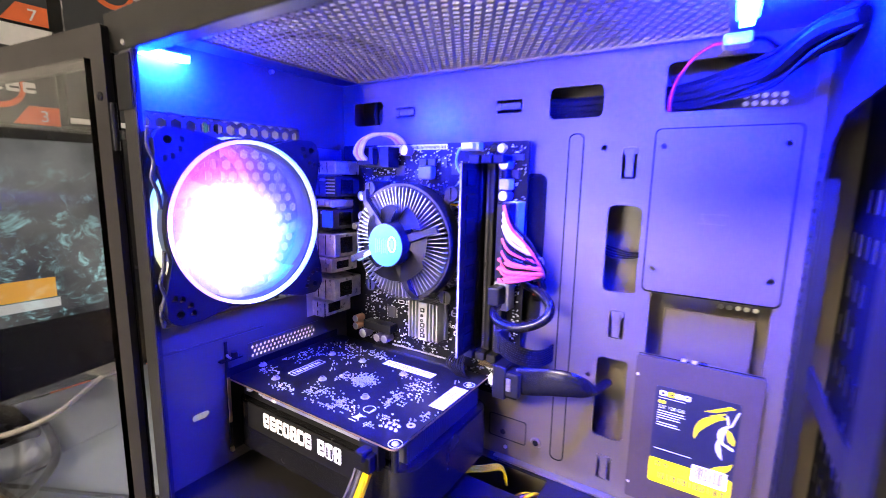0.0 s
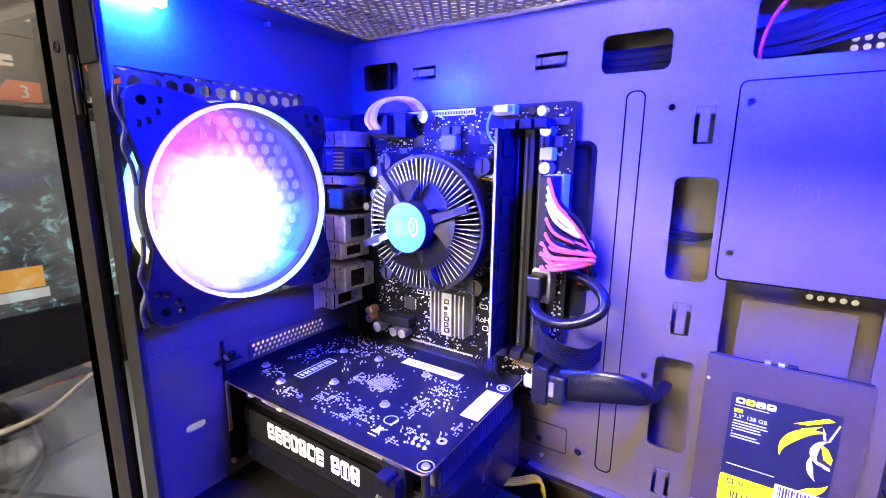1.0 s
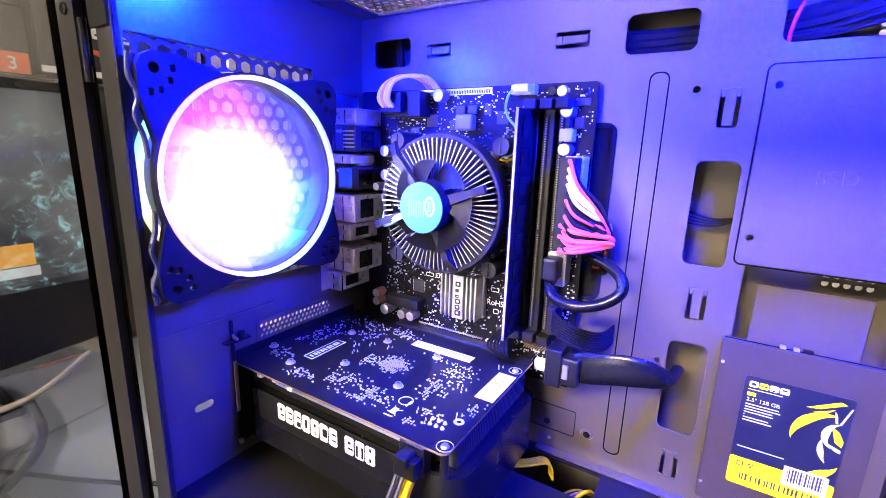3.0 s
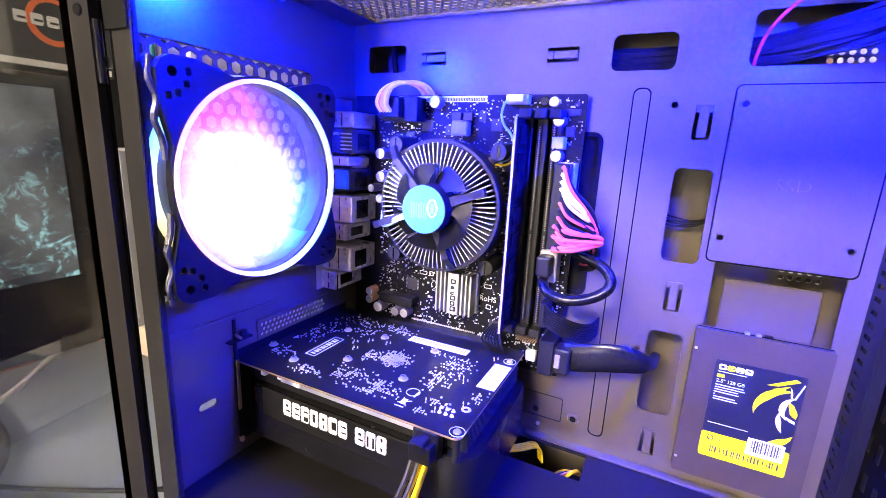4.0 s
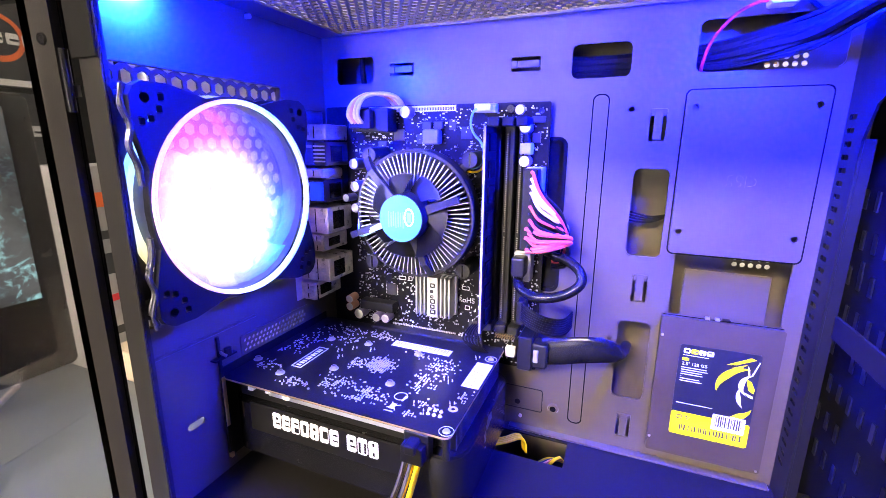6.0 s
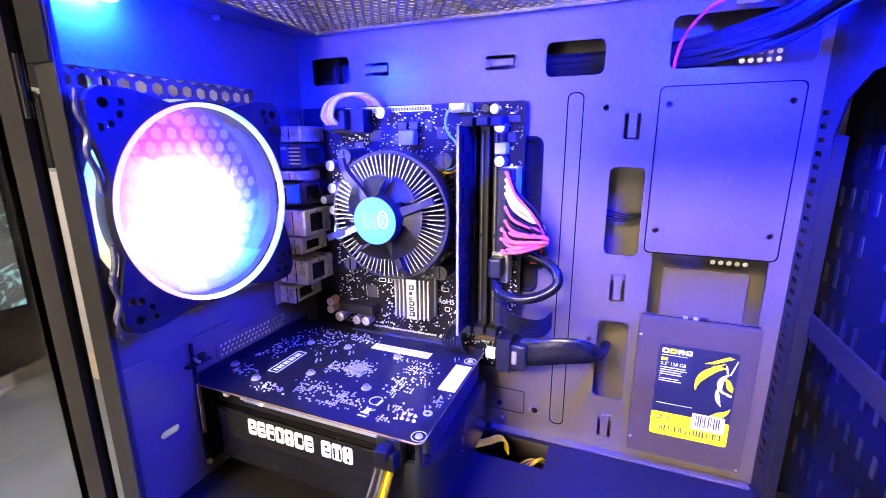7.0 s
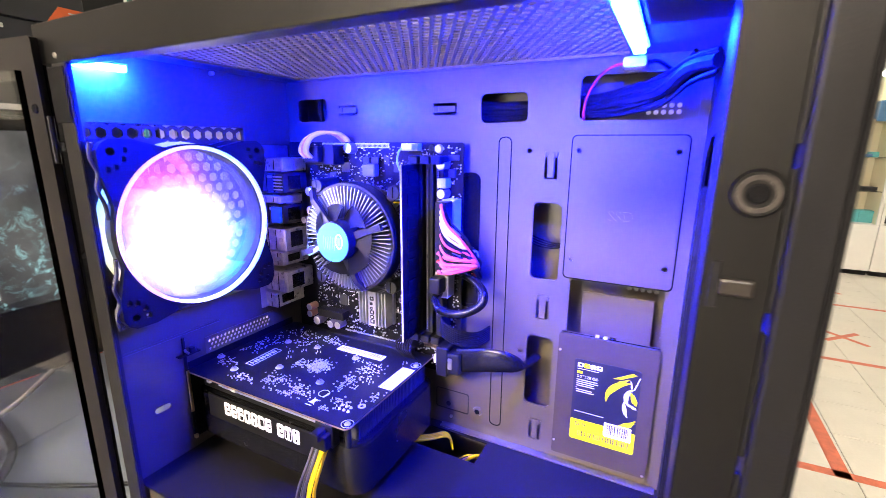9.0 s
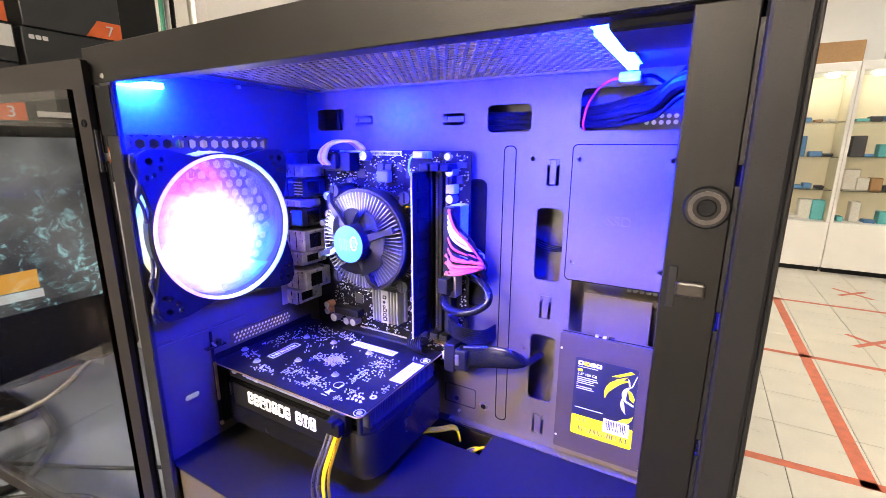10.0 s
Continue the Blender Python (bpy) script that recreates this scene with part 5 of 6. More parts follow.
CLUSTERS = ((0.101, -0.0705, 0.008, 0.0085, 420, 0.0011), (0.085, -0.074, 0.006, 0.008, 45, 0.001), (0.088, -0.1, 0.014, 0.007, 80, 0.0012), (0.112, -0.104, 0.012, 0.006, 90, 0.0013), (0.1, -0.112, 0.02, 0.004, 30, 0.0012),
            (0.137, -0.08, 0.011, 0.012, 85, 0.0013), (0.14, -0.058, 0.012, 0.008, 60, 0.0012), (0.03, -0.06, 0.012, 0.022, 90, 0.0011), (0.065, -0.11, 0.012, 0.004, 40, 0.0012), (0.03, -0.1, 0.01, 0.01, 30, 0.0012),
            (0.08, -0.03, 0.012, 0.008, 60, 0.0013), (0.06, -0.045, 0.01, 0.012, 35, 0.0012), (0.048, -0.03, 0.02, 0.008, 60, 0.001), (0.1655, -0.085, 0.004, 0.006, 30, 0.0011), (0.128, -0.048, 0.02, 0.005, 30, 0.001),
            (0.148, -0.1, 0.006, 0.006, 22, 0.0012), (0.145, -0.112, 0.006, 0.003, 14, 0.0012))
for cx, cy, sx, sy, count, size in CLUSTERS:
    for k in range(count):
        x, y = cx + rng.gauss(0, 0.5) * sx, cy + rng.gauss(0, 0.5) * sy
        if not (0.016 < x < 0.17 and -0.12 < y < -0.014) or (0.092 < x < 0.14 and -0.041 < y < -0.031):
            continue
        step = size * 1.5
        x, y = round(x / step) * step, round(y / step) * step
        w, h = rng.choice(((1.0, 0.45), (0.45, 1.0), (0.6, 0.6), (0.9, 0.8)))
        box(bm, x, y, GZ + 0.0001, x + size * w, y + size * h, GZ + rng.uniform(0.0003, 0.0009))
part("component_field", bm, SOLDER, card, "tiny silver components", "stuff")
bm = bmesh.new()
for cx, cy in ((0.062, -0.062), (0.068, -0.07), (0.0565, -0.112), (0.059, -0.108), (0.147, -0.068), (0.151, -0.071), (0.15, -0.106), (0.161, -0.0935), (0.157, -0.034), (0.07, -0.055), (0.1415, -0.1005), (0.083, -0.052)):
    for dx, dy in ((0, 0), (0.0026, 0.0006), (0.0012, -0.0028)):
        cyl(bm, (cx + dx, cy + dy, GZ), (cx + dx, cy + dy, GZ + 0.0016), 0.0005, 6, 0.0002)
part("solder_tips", bm, SOLDER, card, kind="stuff")

# power plug and its wires
plug = thing("power_cable", (0.153, -0.132, 0.14), "black power plug with black and yellow wires", "cable")
body = part("plug", boxed(0.1475, -0.1295, 0.1705, 0.1598, -0.1192, 0.1808, bevel=0.0006), DULL_BLACK, plug)
part("plug_clip", boxed(0.1505, -0.1318, 0.1775, 0.1568, -0.117, 0.1832, bevel=0.0008), DULL_BLACK, body)
part("card_socket", boxed(0.1465, -0.1235, 0.1695, 0.1608, -0.1165, 0.1852, bevel=0.0005), BLACK_PLASTIC, plug)
for k in range(6):
    x, y = 0.1492 + 0.0038 * (k % 3), -0.1275 + 0.0046 * (k // 3)
    dx = 0.0018 * (k % 3)
    line = [(x, y, 0.1722), (x - 0.0015, y - 0.005, 0.161), (x - 0.006 + dx * 0.5, y - 0.0105, 0.143), (x - 0.006 + dx, y - 0.013, 0.127), (x + 0.002, y - 0.013 - 0.0012 * (k % 3), 0.1205 + 0.0006 * (k % 2)), (x + 0.014, y - 0.008, 0.1212), (x + 0.03, y + 0.002, 0.121)]
    yellow = k in (2, 4, 5)
    part("wire", tube(bmesh.new(), line, 0.00105, 8, 7), WIRE_YELLOW if yellow else WIRE_DARK, plug, "yellow wire" if yellow else "black wire", smooth=True)

# ---- solid state drive ----
ssd = thing("solid_state_drive", (0.305, -0.004, 0.129), "dark metal solid state drive with a navy and yellow label", "drive")
part("shell", plate("y", rrect(0.2722, 0.1293, 0.3382, 0.2268, 0.0015, 3), [], -0.0063, -0.0007), DRIVE_SHELL, ssd)
part("seam", boxed(0.273, -0.0035, 0.2268, 0.3374, -0.0029, 0.2272), GLOSS_BLACK, ssd)
for x, w in ((0.2965, 0.0025), (0.302, 0.0025), (0.306, 0.004)):
    part("connector", boxed(x, -0.0042, 0.2268, x + w, -0.0012, 0.2282, bevel=0.0002), STEEL if w < 0.003 else GLOSS_BLACK, ssd)
for x, z in ((0.2737, 0.1395), (0.2737, 0.214), (0.3362, 0.1312)):
    part("screw", cyl(bmesh.new(), (x, -0.0062, z), (x, -0.0066, z), 0.0009, 10), STEEL, ssd, smooth=True)
LX0, LX1, LZ0, LZ1, LY = 0.2848, 0.3288, 0.1457, 0.2098, -0.0064
tag = part("label", plate("y", rrect(LX0, LZ0 + 0.0165, LX1, LZ1, 0.0015, 4), [], LY - 0.0002, LY), LABEL_NAVY, ssd, "navy label with plain marks")
part("yellow_band", plate("y", rrect(LX0, LZ0, LX1, LZ0 + 0.0165, 0.0015, 4), [], LY - 0.0002, LY), LABEL_YELLOW, ssd, "yellow band of the label")
base_y = LY - 0.0002


def mark(name, outline, colour, holes=(), parent=tag, up=0.0):
    part(name, plate("y", outline, holes, base_y - 0.0001 - up, base_y - up), colour, parent)


for k, colour in enumerate((WHITE_PRINT, LABEL_YELLOW, WHITE_PRINT, WHITE_PRINT)):
    x, z = LX0 + 0.0022 + 0.0043 * k, 0.2038
    hole = ([rrect(x + 0.001, z + 0.001, x + 0.0029, z + 0.0024, 0.0003, 2)], [rrect(x + 0.001, z + 0.0013, x + 0.0037, z + 0.0019, 0.0002, 2)],
            [rrect(x + 0.0014, z + 0.0001, x + 0.0024, z + 0.0011, 0.0002, 2)], [rrect(x + 0.001, z + 0.0017, x + 0.0029, z + 0.0026, 0.0003, 2)])[k]
    mark("logo_block", rrect(x, z, x + 0.0039, z + 0.0034, 0.0008, 3), colour, hole)
mark("model_block", rrect(LX0 + 0.002, 0.1988, LX0 + 0.0058, 0.2008, 0.0003, 2), LABEL_YELLOW)
part("printed_letters", writing("2.5\" 128 GB", 0.0029, "y", LX0 + 0.0021, 0.1957, base_y, 0.0001), WHITE_PRINT, tag, "white printed letters")
bm = bmesh.new()
for k, w in enumerate((0.0142, 0.015, 0.012, 0.0125, 0.0005, 0.011, 0.0125)):
    box(bm, LX0 + 0.0021, base_y - 0.0001, 0.1937 - 0.00155 * k, LX0 + 0.0021 + w, base_y, 0.1943 - 0.00155 * k)
box(bm, LX0 + 0.0021, base_y - 0.0001, 0.2023, LX0 + 0.0165, base_y, 0.2027)
box(bm, LX0 + 0.0021, base_y - 0.0001, 0.1685, LX0 + 0.0225, base_y, 0.169)
part("print_bars", bm, mat("print_grey", (0.55, 0.55, 0.6), 0.6), tag, kind="stuff")


def swoosh(cx, cz, r, a0, a1, thick, shift=0.0):
    """A crescent between two arcs."""
    n = 14
    outer = [(cx + r * math.cos(radians(a0 + (a1 - a0) * k / n)), cz + r * math.sin(radians(a0 + (a1 - a0) * k / n))) for k in range(n + 1)]
    inner = [(cx + shift + (r - thick * math.sin(math.pi * k / n)) * math.cos(radians(a0 + (a1 - a0) * k / n)), cz + (r - thick * math.sin(math.pi * k / n)) * math.sin(radians(a0 + (a1 - a0) * k / n))) for k in range(1, n)]
    return outer + inner[::-1]


mark("yellow_curve", swoosh(0.3205, 0.1862, 0.0135, 75, 200, 0.0045), LABEL_YELLOW)
mark("yellow_stroke", [(0.3112, 0.2005), (0.3235, 0.2072), (0.3262, 0.2062), (0.3165, 0.2012), (0.313, 0.2007)], LABEL_YELLOW)
mark("yellow_stroke", [(0.3142, 0.1988), (0.3222, 0.2026), (0.3182, 0.1986)], LABEL_YELLOW)
mark("yellow_curve", swoosh(0.3175, 0.1738, 0.0105, -110, -5, 0.0042), LABEL_YELLOW)
mark("yellow_shape", [(0.3225, 0.1935), (0.3255, 0.1915), (0.3278, 0.187), (0.3275, 0.1838), (0.3245, 0.1858)], LABEL_YELLOW)
mark("white_curve", swoosh(0.3262, 0.1885, 0.0072, 95, 250, 0.0032), WHITE_PRINT)
mark("white_curve", swoosh(0.3285, 0.1812, 0.0098, 150, 235, 0.0026), WHITE_PRINT)
mark("white_shape", [(0.322, 0.1842), (0.325, 0.1812), (0.3275, 0.1805), (0.3275, 0.182), (0.3248, 0.1832)], WHITE_PRINT)
mark("white_stroke", [(0.3248, 0.1955), (0.3278, 0.205), (0.3284, 0.2048), (0.3256, 0.1952)], WHITE_PRINT)
mark("white_stroke", [(0.3232, 0.1958), (0.3222, 0.2018), (0.3232, 0.2005), (0.3242, 0.1958)], WHITE_PRINT)
mark("bar_code_field", rrect(0.3082, 0.1545, 0.3262, 0.1655, 0.0004, 2), WHITE_PRINT, (), tag, 0.0001)
bm, r2 = bmesh.new(), random.Random(3)
x = 0.3098
while x < 0.3245:
    w = r2.choice((0.0003, 0.0005, 0.0008))
    box(bm, x, base_y - 0.0003, 0.1568, x + w, base_y - 0.0002, 0.1645)
    x += w + r2.choice((0.0004, 0.0006))
part("bar_code", bm, CHIP, tag, kind="stuff")
bm = bmesh.new()
x = 0.2905
while x < 0.3262:
    w = r2.choice((0.0003, 0.0006, 0.0009))
    box(bm, x, base_y - 0.0001, 0.1492, x + w, base_y, 0.1532)
    x += w + r2.choice((0.0005, 0.0008, 0.0016))
part("bar_code", bm, CHIP, tag, kind="stuff")
mark("recycle_mark", ring2d(0.2945, 0.1588, 0.0017, 3, 0.5), CHIP, [ring2d(0.2945, 0.1588, 0.0009, 3, 0.5)])
mark("round_mark", rrect(0.2882, 0.1572, 0.2912, 0.1602, 0.0004, 2), CHIP, [rrect(0.2887, 0.1577, 0.2907, 0.1597, 0.0003, 2)])

# ---- cables in the case ----
atx = thing("main_power_cable", (0.2, -0.02, 0.26), "bundle of pink, pale and black wires on a black plug", "cable")
part("plug", boxed(0.1835, -0.0315, 0.266, 0.1925, -0.0202, 0.3178, bevel=0.0006), BLACK_PLASTIC, atx)
WIRES = [WIRE_PINK, WIRE_PALE, WIRE_PALE, WIRE_PALE, CABLE_BLACK, WIRE_PINK, CABLE_BLACK, WIRE_PINK, CABLE_BLACK, WIRE_PINK, WIRE_PINK, CABLE_BLACK]
for row in range(2):
    for k in range(12):
        z = 0.3155 - 0.0042 * k
        y = -0.0318 if row == 0 else -0.0285
        paint = WIRES[k] if row == 0 else CABLE_BLACK
        swing = 0.016 - 0.0006 * k + 0.003 * row
        drop = 0.283 - 0.0013 * k + rng.uniform(-0.002, 0.002)
        line = [(0.1885, y + 0.002, z), (0.1905, y - 0.003, z - 0.0005), (0.1955, y - 0.004 + 0.002 * row, z * 0.7 + drop * 0.3 - 0.002), (0.204 + 0.002 * row, y + 0.001, z * 0.3 + drop * 0.7), (0.2085 + rng.uniform(0, 0.004), -0.02 + rng.uniform(-0.006, 0.004), drop),
                (0.2095 + rng.uniform(-0.002, 0.003), -0.012 + rng.uniform(-0.004, 0.002), drop - 0.012), (0.2065, -0.006, drop - 0.017), (0.2005, -0.0005, drop - 0.019)]
        part("wire", tube(bmesh.new(), line, 0.0011, 7, 6), paint, atx, smooth=True)
for n in range(2):
    part("crossing_wire", tube(bmesh.new(), [(0.187, -0.033, 0.281 - 0.006 * n), (0.197, -0.036, 0.2785 - 0.005 * n), (0.213, -0.028, 0.2765 - 0.003 * n), (0.2125, -0.0255, 0.2735 - 0.002 * n), (0.2, -0.0365, 0.2705 - 0.002 * n), (0.188, -0.034, 0.2675 - 0.001 * n)], 0.0013, 8, 6), WIRE_PINK, atx, "pink wire", smooth=True)
usb = thing("looped_cable", (0.2, -0.03, 0.24), "thick glossy black cable bent in a loop", "cable")
part("sheath", tube(bmesh.new(), [(0.196, -0.006, 0.262), (0.2, -0.016, 0.2625), (0.2125, -0.024, 0.261), (0.2215, -0.029, 0.2555), (0.2225, -0.033, 0.2485), (0.2145, -0.036, 0.242), (0.202, -0.038, 0.2385), (0.19, -0.036, 0.2395), (0.1835, -0.03, 0.2435), (0.1815, -0.02, 0.246)], 0.0032, 14, 8), GLOSS_BLACK, usb, smooth=True)
part("plug", boxed(0.178, -0.0305, 0.2475, 0.187, -0.016, 0.2605, bevel=0.0015, steps=2), BLACK_PLASTIC, usb)
part("plug_base", boxed(0.1775, -0.02, 0.242, 0.189, MBY - 0.0002, 0.2625, bevel=0.0008), mat("plug_grey", (0.3, 0.29, 0.3), 0.5), usb, "grey plug base")
panel = thing("front_panel_cable", (0.2, -0.026, 0.21), "bundle of thin black wires", "cable")
for k in range(8):
    z = 0.2275 - 0.0016 * k
    part("wire", tube(bmesh.new(), [(0.1855, -0.0245, z), (0.192, -0.031, z - 0.001), (0.203, -0.028, z - 0.006), (0.2125, -0.016, z - 0.01), (0.2165, 0.002, z - 0.01)], 0.0009, 7, 5), CABLE_BLACK, panel, smooth=True)
part("plug", boxed(0.182, -0.025, 0.2125, 0.187, -0.01, 0.2295, bevel=0.0005), BLACK_PLASTIC, panel)
sata = thing("drive_cable", (0.2, -0.03, 0.19), "flat black drive cable with a steel clip on its plug", "cable")
part("plug", boxed(0.1858, -0.0335, 0.1838, 0.1955, MBY, 0.2075, bevel=0.0008), BLACK_PLASTIC, sata)
head = part("plug_head", boxed(0.1955, -0.0335, 0.187, 0.2055, -0.0215, 0.2045, bevel=0.0014, steps=2), BLACK_PLASTIC, sata)
part("clip", boxed(0.1965, -0.0346, 0.1915, 0.2, -0.0333, 0.2005, bevel=0.0004), STEEL, head, "steel spring clip")
bm, rings = bmesh.new(), []
spine = smooth_line([(0.203, -0.0275, 0.1975), (0.213, -0.0285, 0.2), (0.225, -0.029, 0.2035), (0.237, -0.028, 0.205), (0.246, -0.025, 0.2035), (0.2505, -0.019, 0.201), (0.252, -0.008, 0.199), (0.2535, 0.008, 0.197)], 5)
for k, p in enumerate(spine):
    ahead = (spine[min(k + 1, len(spine) - 1)] - spine[max(k - 1, 0)]).normalized()
    narrow = max(0.0, min(1.0, (k / len(spine) - 0.3) / 0.4))
    tall, deep = 0.0092 - 0.0068 * narrow * narrow, 0.0022 + 0.001 * narrow
    level = Vector((0, 0, 1)).cross(ahead).normalized()
    upright = ahead.cross(level)
    rings.append([bm.verts.new(p + tall * math.cos(a) * upright + deep * math.sin(a) * level) for a in [2 * math.pi * n / 16 for n in range(16)]])
for a, b in zip(rings, rings[1:]):
    for n in range(16):
        bm.faces.new((a[n], a[(n + 1) % 16], b[(n + 1) % 16], b[n]))
bm.faces.new(rings[0][::-1])
bm.faces.new(rings[-1])
bmesh.ops.recalc_face_normals(bm, faces=bm.faces)
part("sheath", bm, GLOSS_BLACK, sata, "flat glossy sheath", smooth=True)
short = thing("card_side_cable", (0.152, -0.03, 0.19), "short bundle of thin black wires by the graphics card", "cable")
for k in range(7):
    x = 0.1465 + 0.0017 * k
    part("wire", tube(bmesh.new(), [(x, -0.011, 0.2015), (x - 0.001, -0.02, 0.2), (x - 0.002 + 0.0006 * k, -0.026, 0.1955), (x + 0.004, -0.026, 0.19), (x + 0.01, -0.018, 0.1805)], 0.0008, 6, 5), CABLE_BLACK, short, smooth=True)
eps = thing("processor_power_cable", (0.065, -0.02, 0.35), "four arched pale wires on a black plug", "cable")
part("plug", boxed(0.0545, -0.0265, 0.3425, 0.072, -0.0208, 0.3558, bevel=0.0006), BLACK_PLASTIC, eps)
for k in range(4):
    x = 0.0575 + 0.0027 * k
    part("wire", tube(bmesh.new(), [(x, -0.0265, 0.3465), (x - 0.0005, -0.031, 0.352), (x + 0.002, -0.028, 0.3605 + 0.0006 * k), (x + 0.009, -0.02, 0.3665), (x + 0.0175, -0.012, 0.366), (x + 0.0215, -0.006, 0.361), (x + 0.022, -0.003, 0.3545)], 0.0013, 8, 6), (WIRE_PALE, WIRE_ORANGE, WIRE_PALE, WIRE_PALE)[k], eps, smooth=True)
lead = thing("cooler_cable", (0.15, -0.02, 0.33), "thin teal and yellow fan wires with a white plug", "cable")
part("plug", boxed(0.149, -0.0205, 0.3535, 0.158, -0.0148, 0.358, bevel=0.0005), WHITE_PLASTIC, lead)
part("wire", tube(bmesh.new(), [(0.1505, -0.0178, 0.3555), (0.1462, -0.019, 0.353), (0.1448, -0.02, 0.3455), (0.1475, -0.021, 0.339), (0.1525, -0.022, 0.334), (0.155, -0.022, 0.327), (0.1525, -0.024, 0.3185), (0.144, -0.028, 0.316)], 0.0008, 7, 6), WIRE_TEAL, lead, smooth=True)
part("wire", tube(bmesh.new(), [(0.1555, -0.022, 0.323), (0.154, -0.023, 0.3165), (0.149, -0.026, 0.3145), (0.142, -0.03, 0.3165)], 0.0007, 7, 6), WIRE_YELLOW, lead, smooth=True)
for k in range(3):
    part("wire", tube(bmesh.new(), [(0.104, -0.0555, 0.2845 - 0.0015 * k), (0.09, -0.0525, 0.2785 - 0.0014 * k), (0.0755, -0.0475, 0.2715 - 0.001 * k), (0.0685, -0.04, 0.2745), (0.0675, -0.033, 0.289), (0.071, -0.03, 0.302 + 0.001 * k)], 0.0007, 7, 6), (WIRE_TEAL, WIRE_PALE, WIRE_TEAL)[k], lead, smooth=True)
floor_lead = thing("yellow_cable", (0.185, -0.025, SHROUD), "yellow wires running into the floor opening", "cable")
for k in range(4):
    d = Vector((0.0011, -0.0014, 0)) * k
    line = [Vector(p) + d for p in ((0.135, -0.056, SHROUD + 0.0014), (0.1493, -0.0447, SHROUD + 0.0016), (0.163, -0.034, SHROUD + 0.0022), (0.1765, -0.0245, SHROUD + 0.0026), (0.1845, -0.0152, SHROUD + 0.0018), (0.188, -0.0115, SHROUD - 0.003), (0.189, -0.0105, SHROUD - 0.012))]
    part("wire", tube(bmesh.new(), line, 0.0009, 8, 6), WIRE_YELLOW, floor_lead, smooth=True)
inner_lead = thing("power_supply_wires", (0.2, -0.02, 0.09), "coloured wires under the floor opening", "cable")
for k in range(6):
    part("wire", tube(bmesh.new(), [(0.19, -0.05 + 0.004 * k, 0.095), (0.206, -0.036 + 0.003 * k, 0.109), (0.2155, -0.02 + 0.001 * k, 0.113 - 0.001 * k), (0.219, -0.005, 0.1)], 0.0012, 7, 5), (WIRE_YELLOW, CABLE_BLACK, WIRE_RED, WIRE_ORANGE, CABLE_BLACK, WIRE_YELLOW)[k], inner_lead, smooth=True)
light_lead = thing("light_strip_cable", (0.3065, -0.018, 0.4), "red and black wires with a white plug", "cable")
part("plug", boxed(0.3, -0.0245, 0.4005, 0.3125, -0.0125, 0.4065, bevel=0.0014, steps=2), WHITE_PLASTIC, light_lead, "white plug")
part("wire", tube(bmesh.new(), [(0.301, -0.0185, 0.4035), (0.295, -0.0165, 0.403), (0.287, -0.012, 0.399), (0.2795, -0.006, 0.3895), (0.2765, -0.002, 0.379), (0.2765, 0.004, 0.371)], 0.0009, 8, 7), WIRE_RED, light_lead, "red wire", smooth=True)
part("wire", tube(bmesh.new(), [(0.312, -0.0185, 0.4035), (0.318, -0.012, 0.4045), (0.328, -0.006, 0.4), (0.336, -0.02, 0.4075)], 0.0012, 8, 6), CABLE_BLACK, light_lead, smooth=True)
trunk = thing("front_cable_bundle", (0.32, -0.03, 0.39), "bundle of black cables passing through the tray", "cable")
for k in range(13):
    r = 0.0034 if k in (2, 6) else rng.uniform(0.0009, 0.0017)
    y, z = -0.06 + 0.006 * (k % 6), 0.4025 - 0.0022 * (k // 3)
    part("wire", tube(bmesh.new(), [(0.3445, y - 0.01, z - 0.004), (0.336 - rng.uniform(0, 0.004), y + 0.006, z - 0.004 - rng.uniform(0, 0.003)), (0.322, -0.016 - rng.uniform(0, 0.008), 0.3945 - 0.0012 * k + rng.uniform(-0.002, 0.002)), (0.304, -0.004 + rng.uniform(-0.004, 0.002), 0.3925 - 0.0013 * k), (0.288, 0.0085, 0.3905 - 0.0012 * k), (0.266, 0.016, 0.389 - 0.001 * k), (0.225, 0.017, 0.387 - 0.0009 * k), (0.196, 0.017, 0.3885 - 0.0012 * k)], r, 8, 6), CABLE_BLACK, trunk, smooth=True)
hidden = thing("rear_side_wires", (0.257, 0.02, 0.28), "thin black wires behind the tray", "cable")
for k in range(4):
    part("wire", tube(bmesh.new(), [(0.24, 0.02, 0.2905 - 0.002 * k), (0.25, 0.0175, 0.288 - 0.0018 * k), (0.262, 0.016, 0.2865 - 0.001 * k), (0.276, 0.02, 0.29)], 0.0007, 6, 5), CABLE_BLACK, hidden, smooth=True)
hidden_two = thing("rear_side_cable", (0.045, 0.012, 0.385), "black cable behind the tray's corner opening", "cable")
part("sheath", tube(bmesh.new(), [(0.044, 0.012, 0.40), (0.0445, 0.01, 0.386), (0.046, 0.012, 0.37)], 0.0022, 8, 5), CABLE_BLACK, hidden_two, smooth=True)


# ---- the desk behind the case ----
MON_X = -0.45
monitor = thing("monitor", (-0.5, -0.22, 0.0), "black monitor showing a dark teal picture", "monitor")
shell = boxed(MON_X - 0.02, -0.5, 0.028, MON_X, 0.032, 0.388, bevel=0.009, steps=3)
part("housing", shell, GLOSS_BLACK, monitor, "glossy black housing", smooth=True)


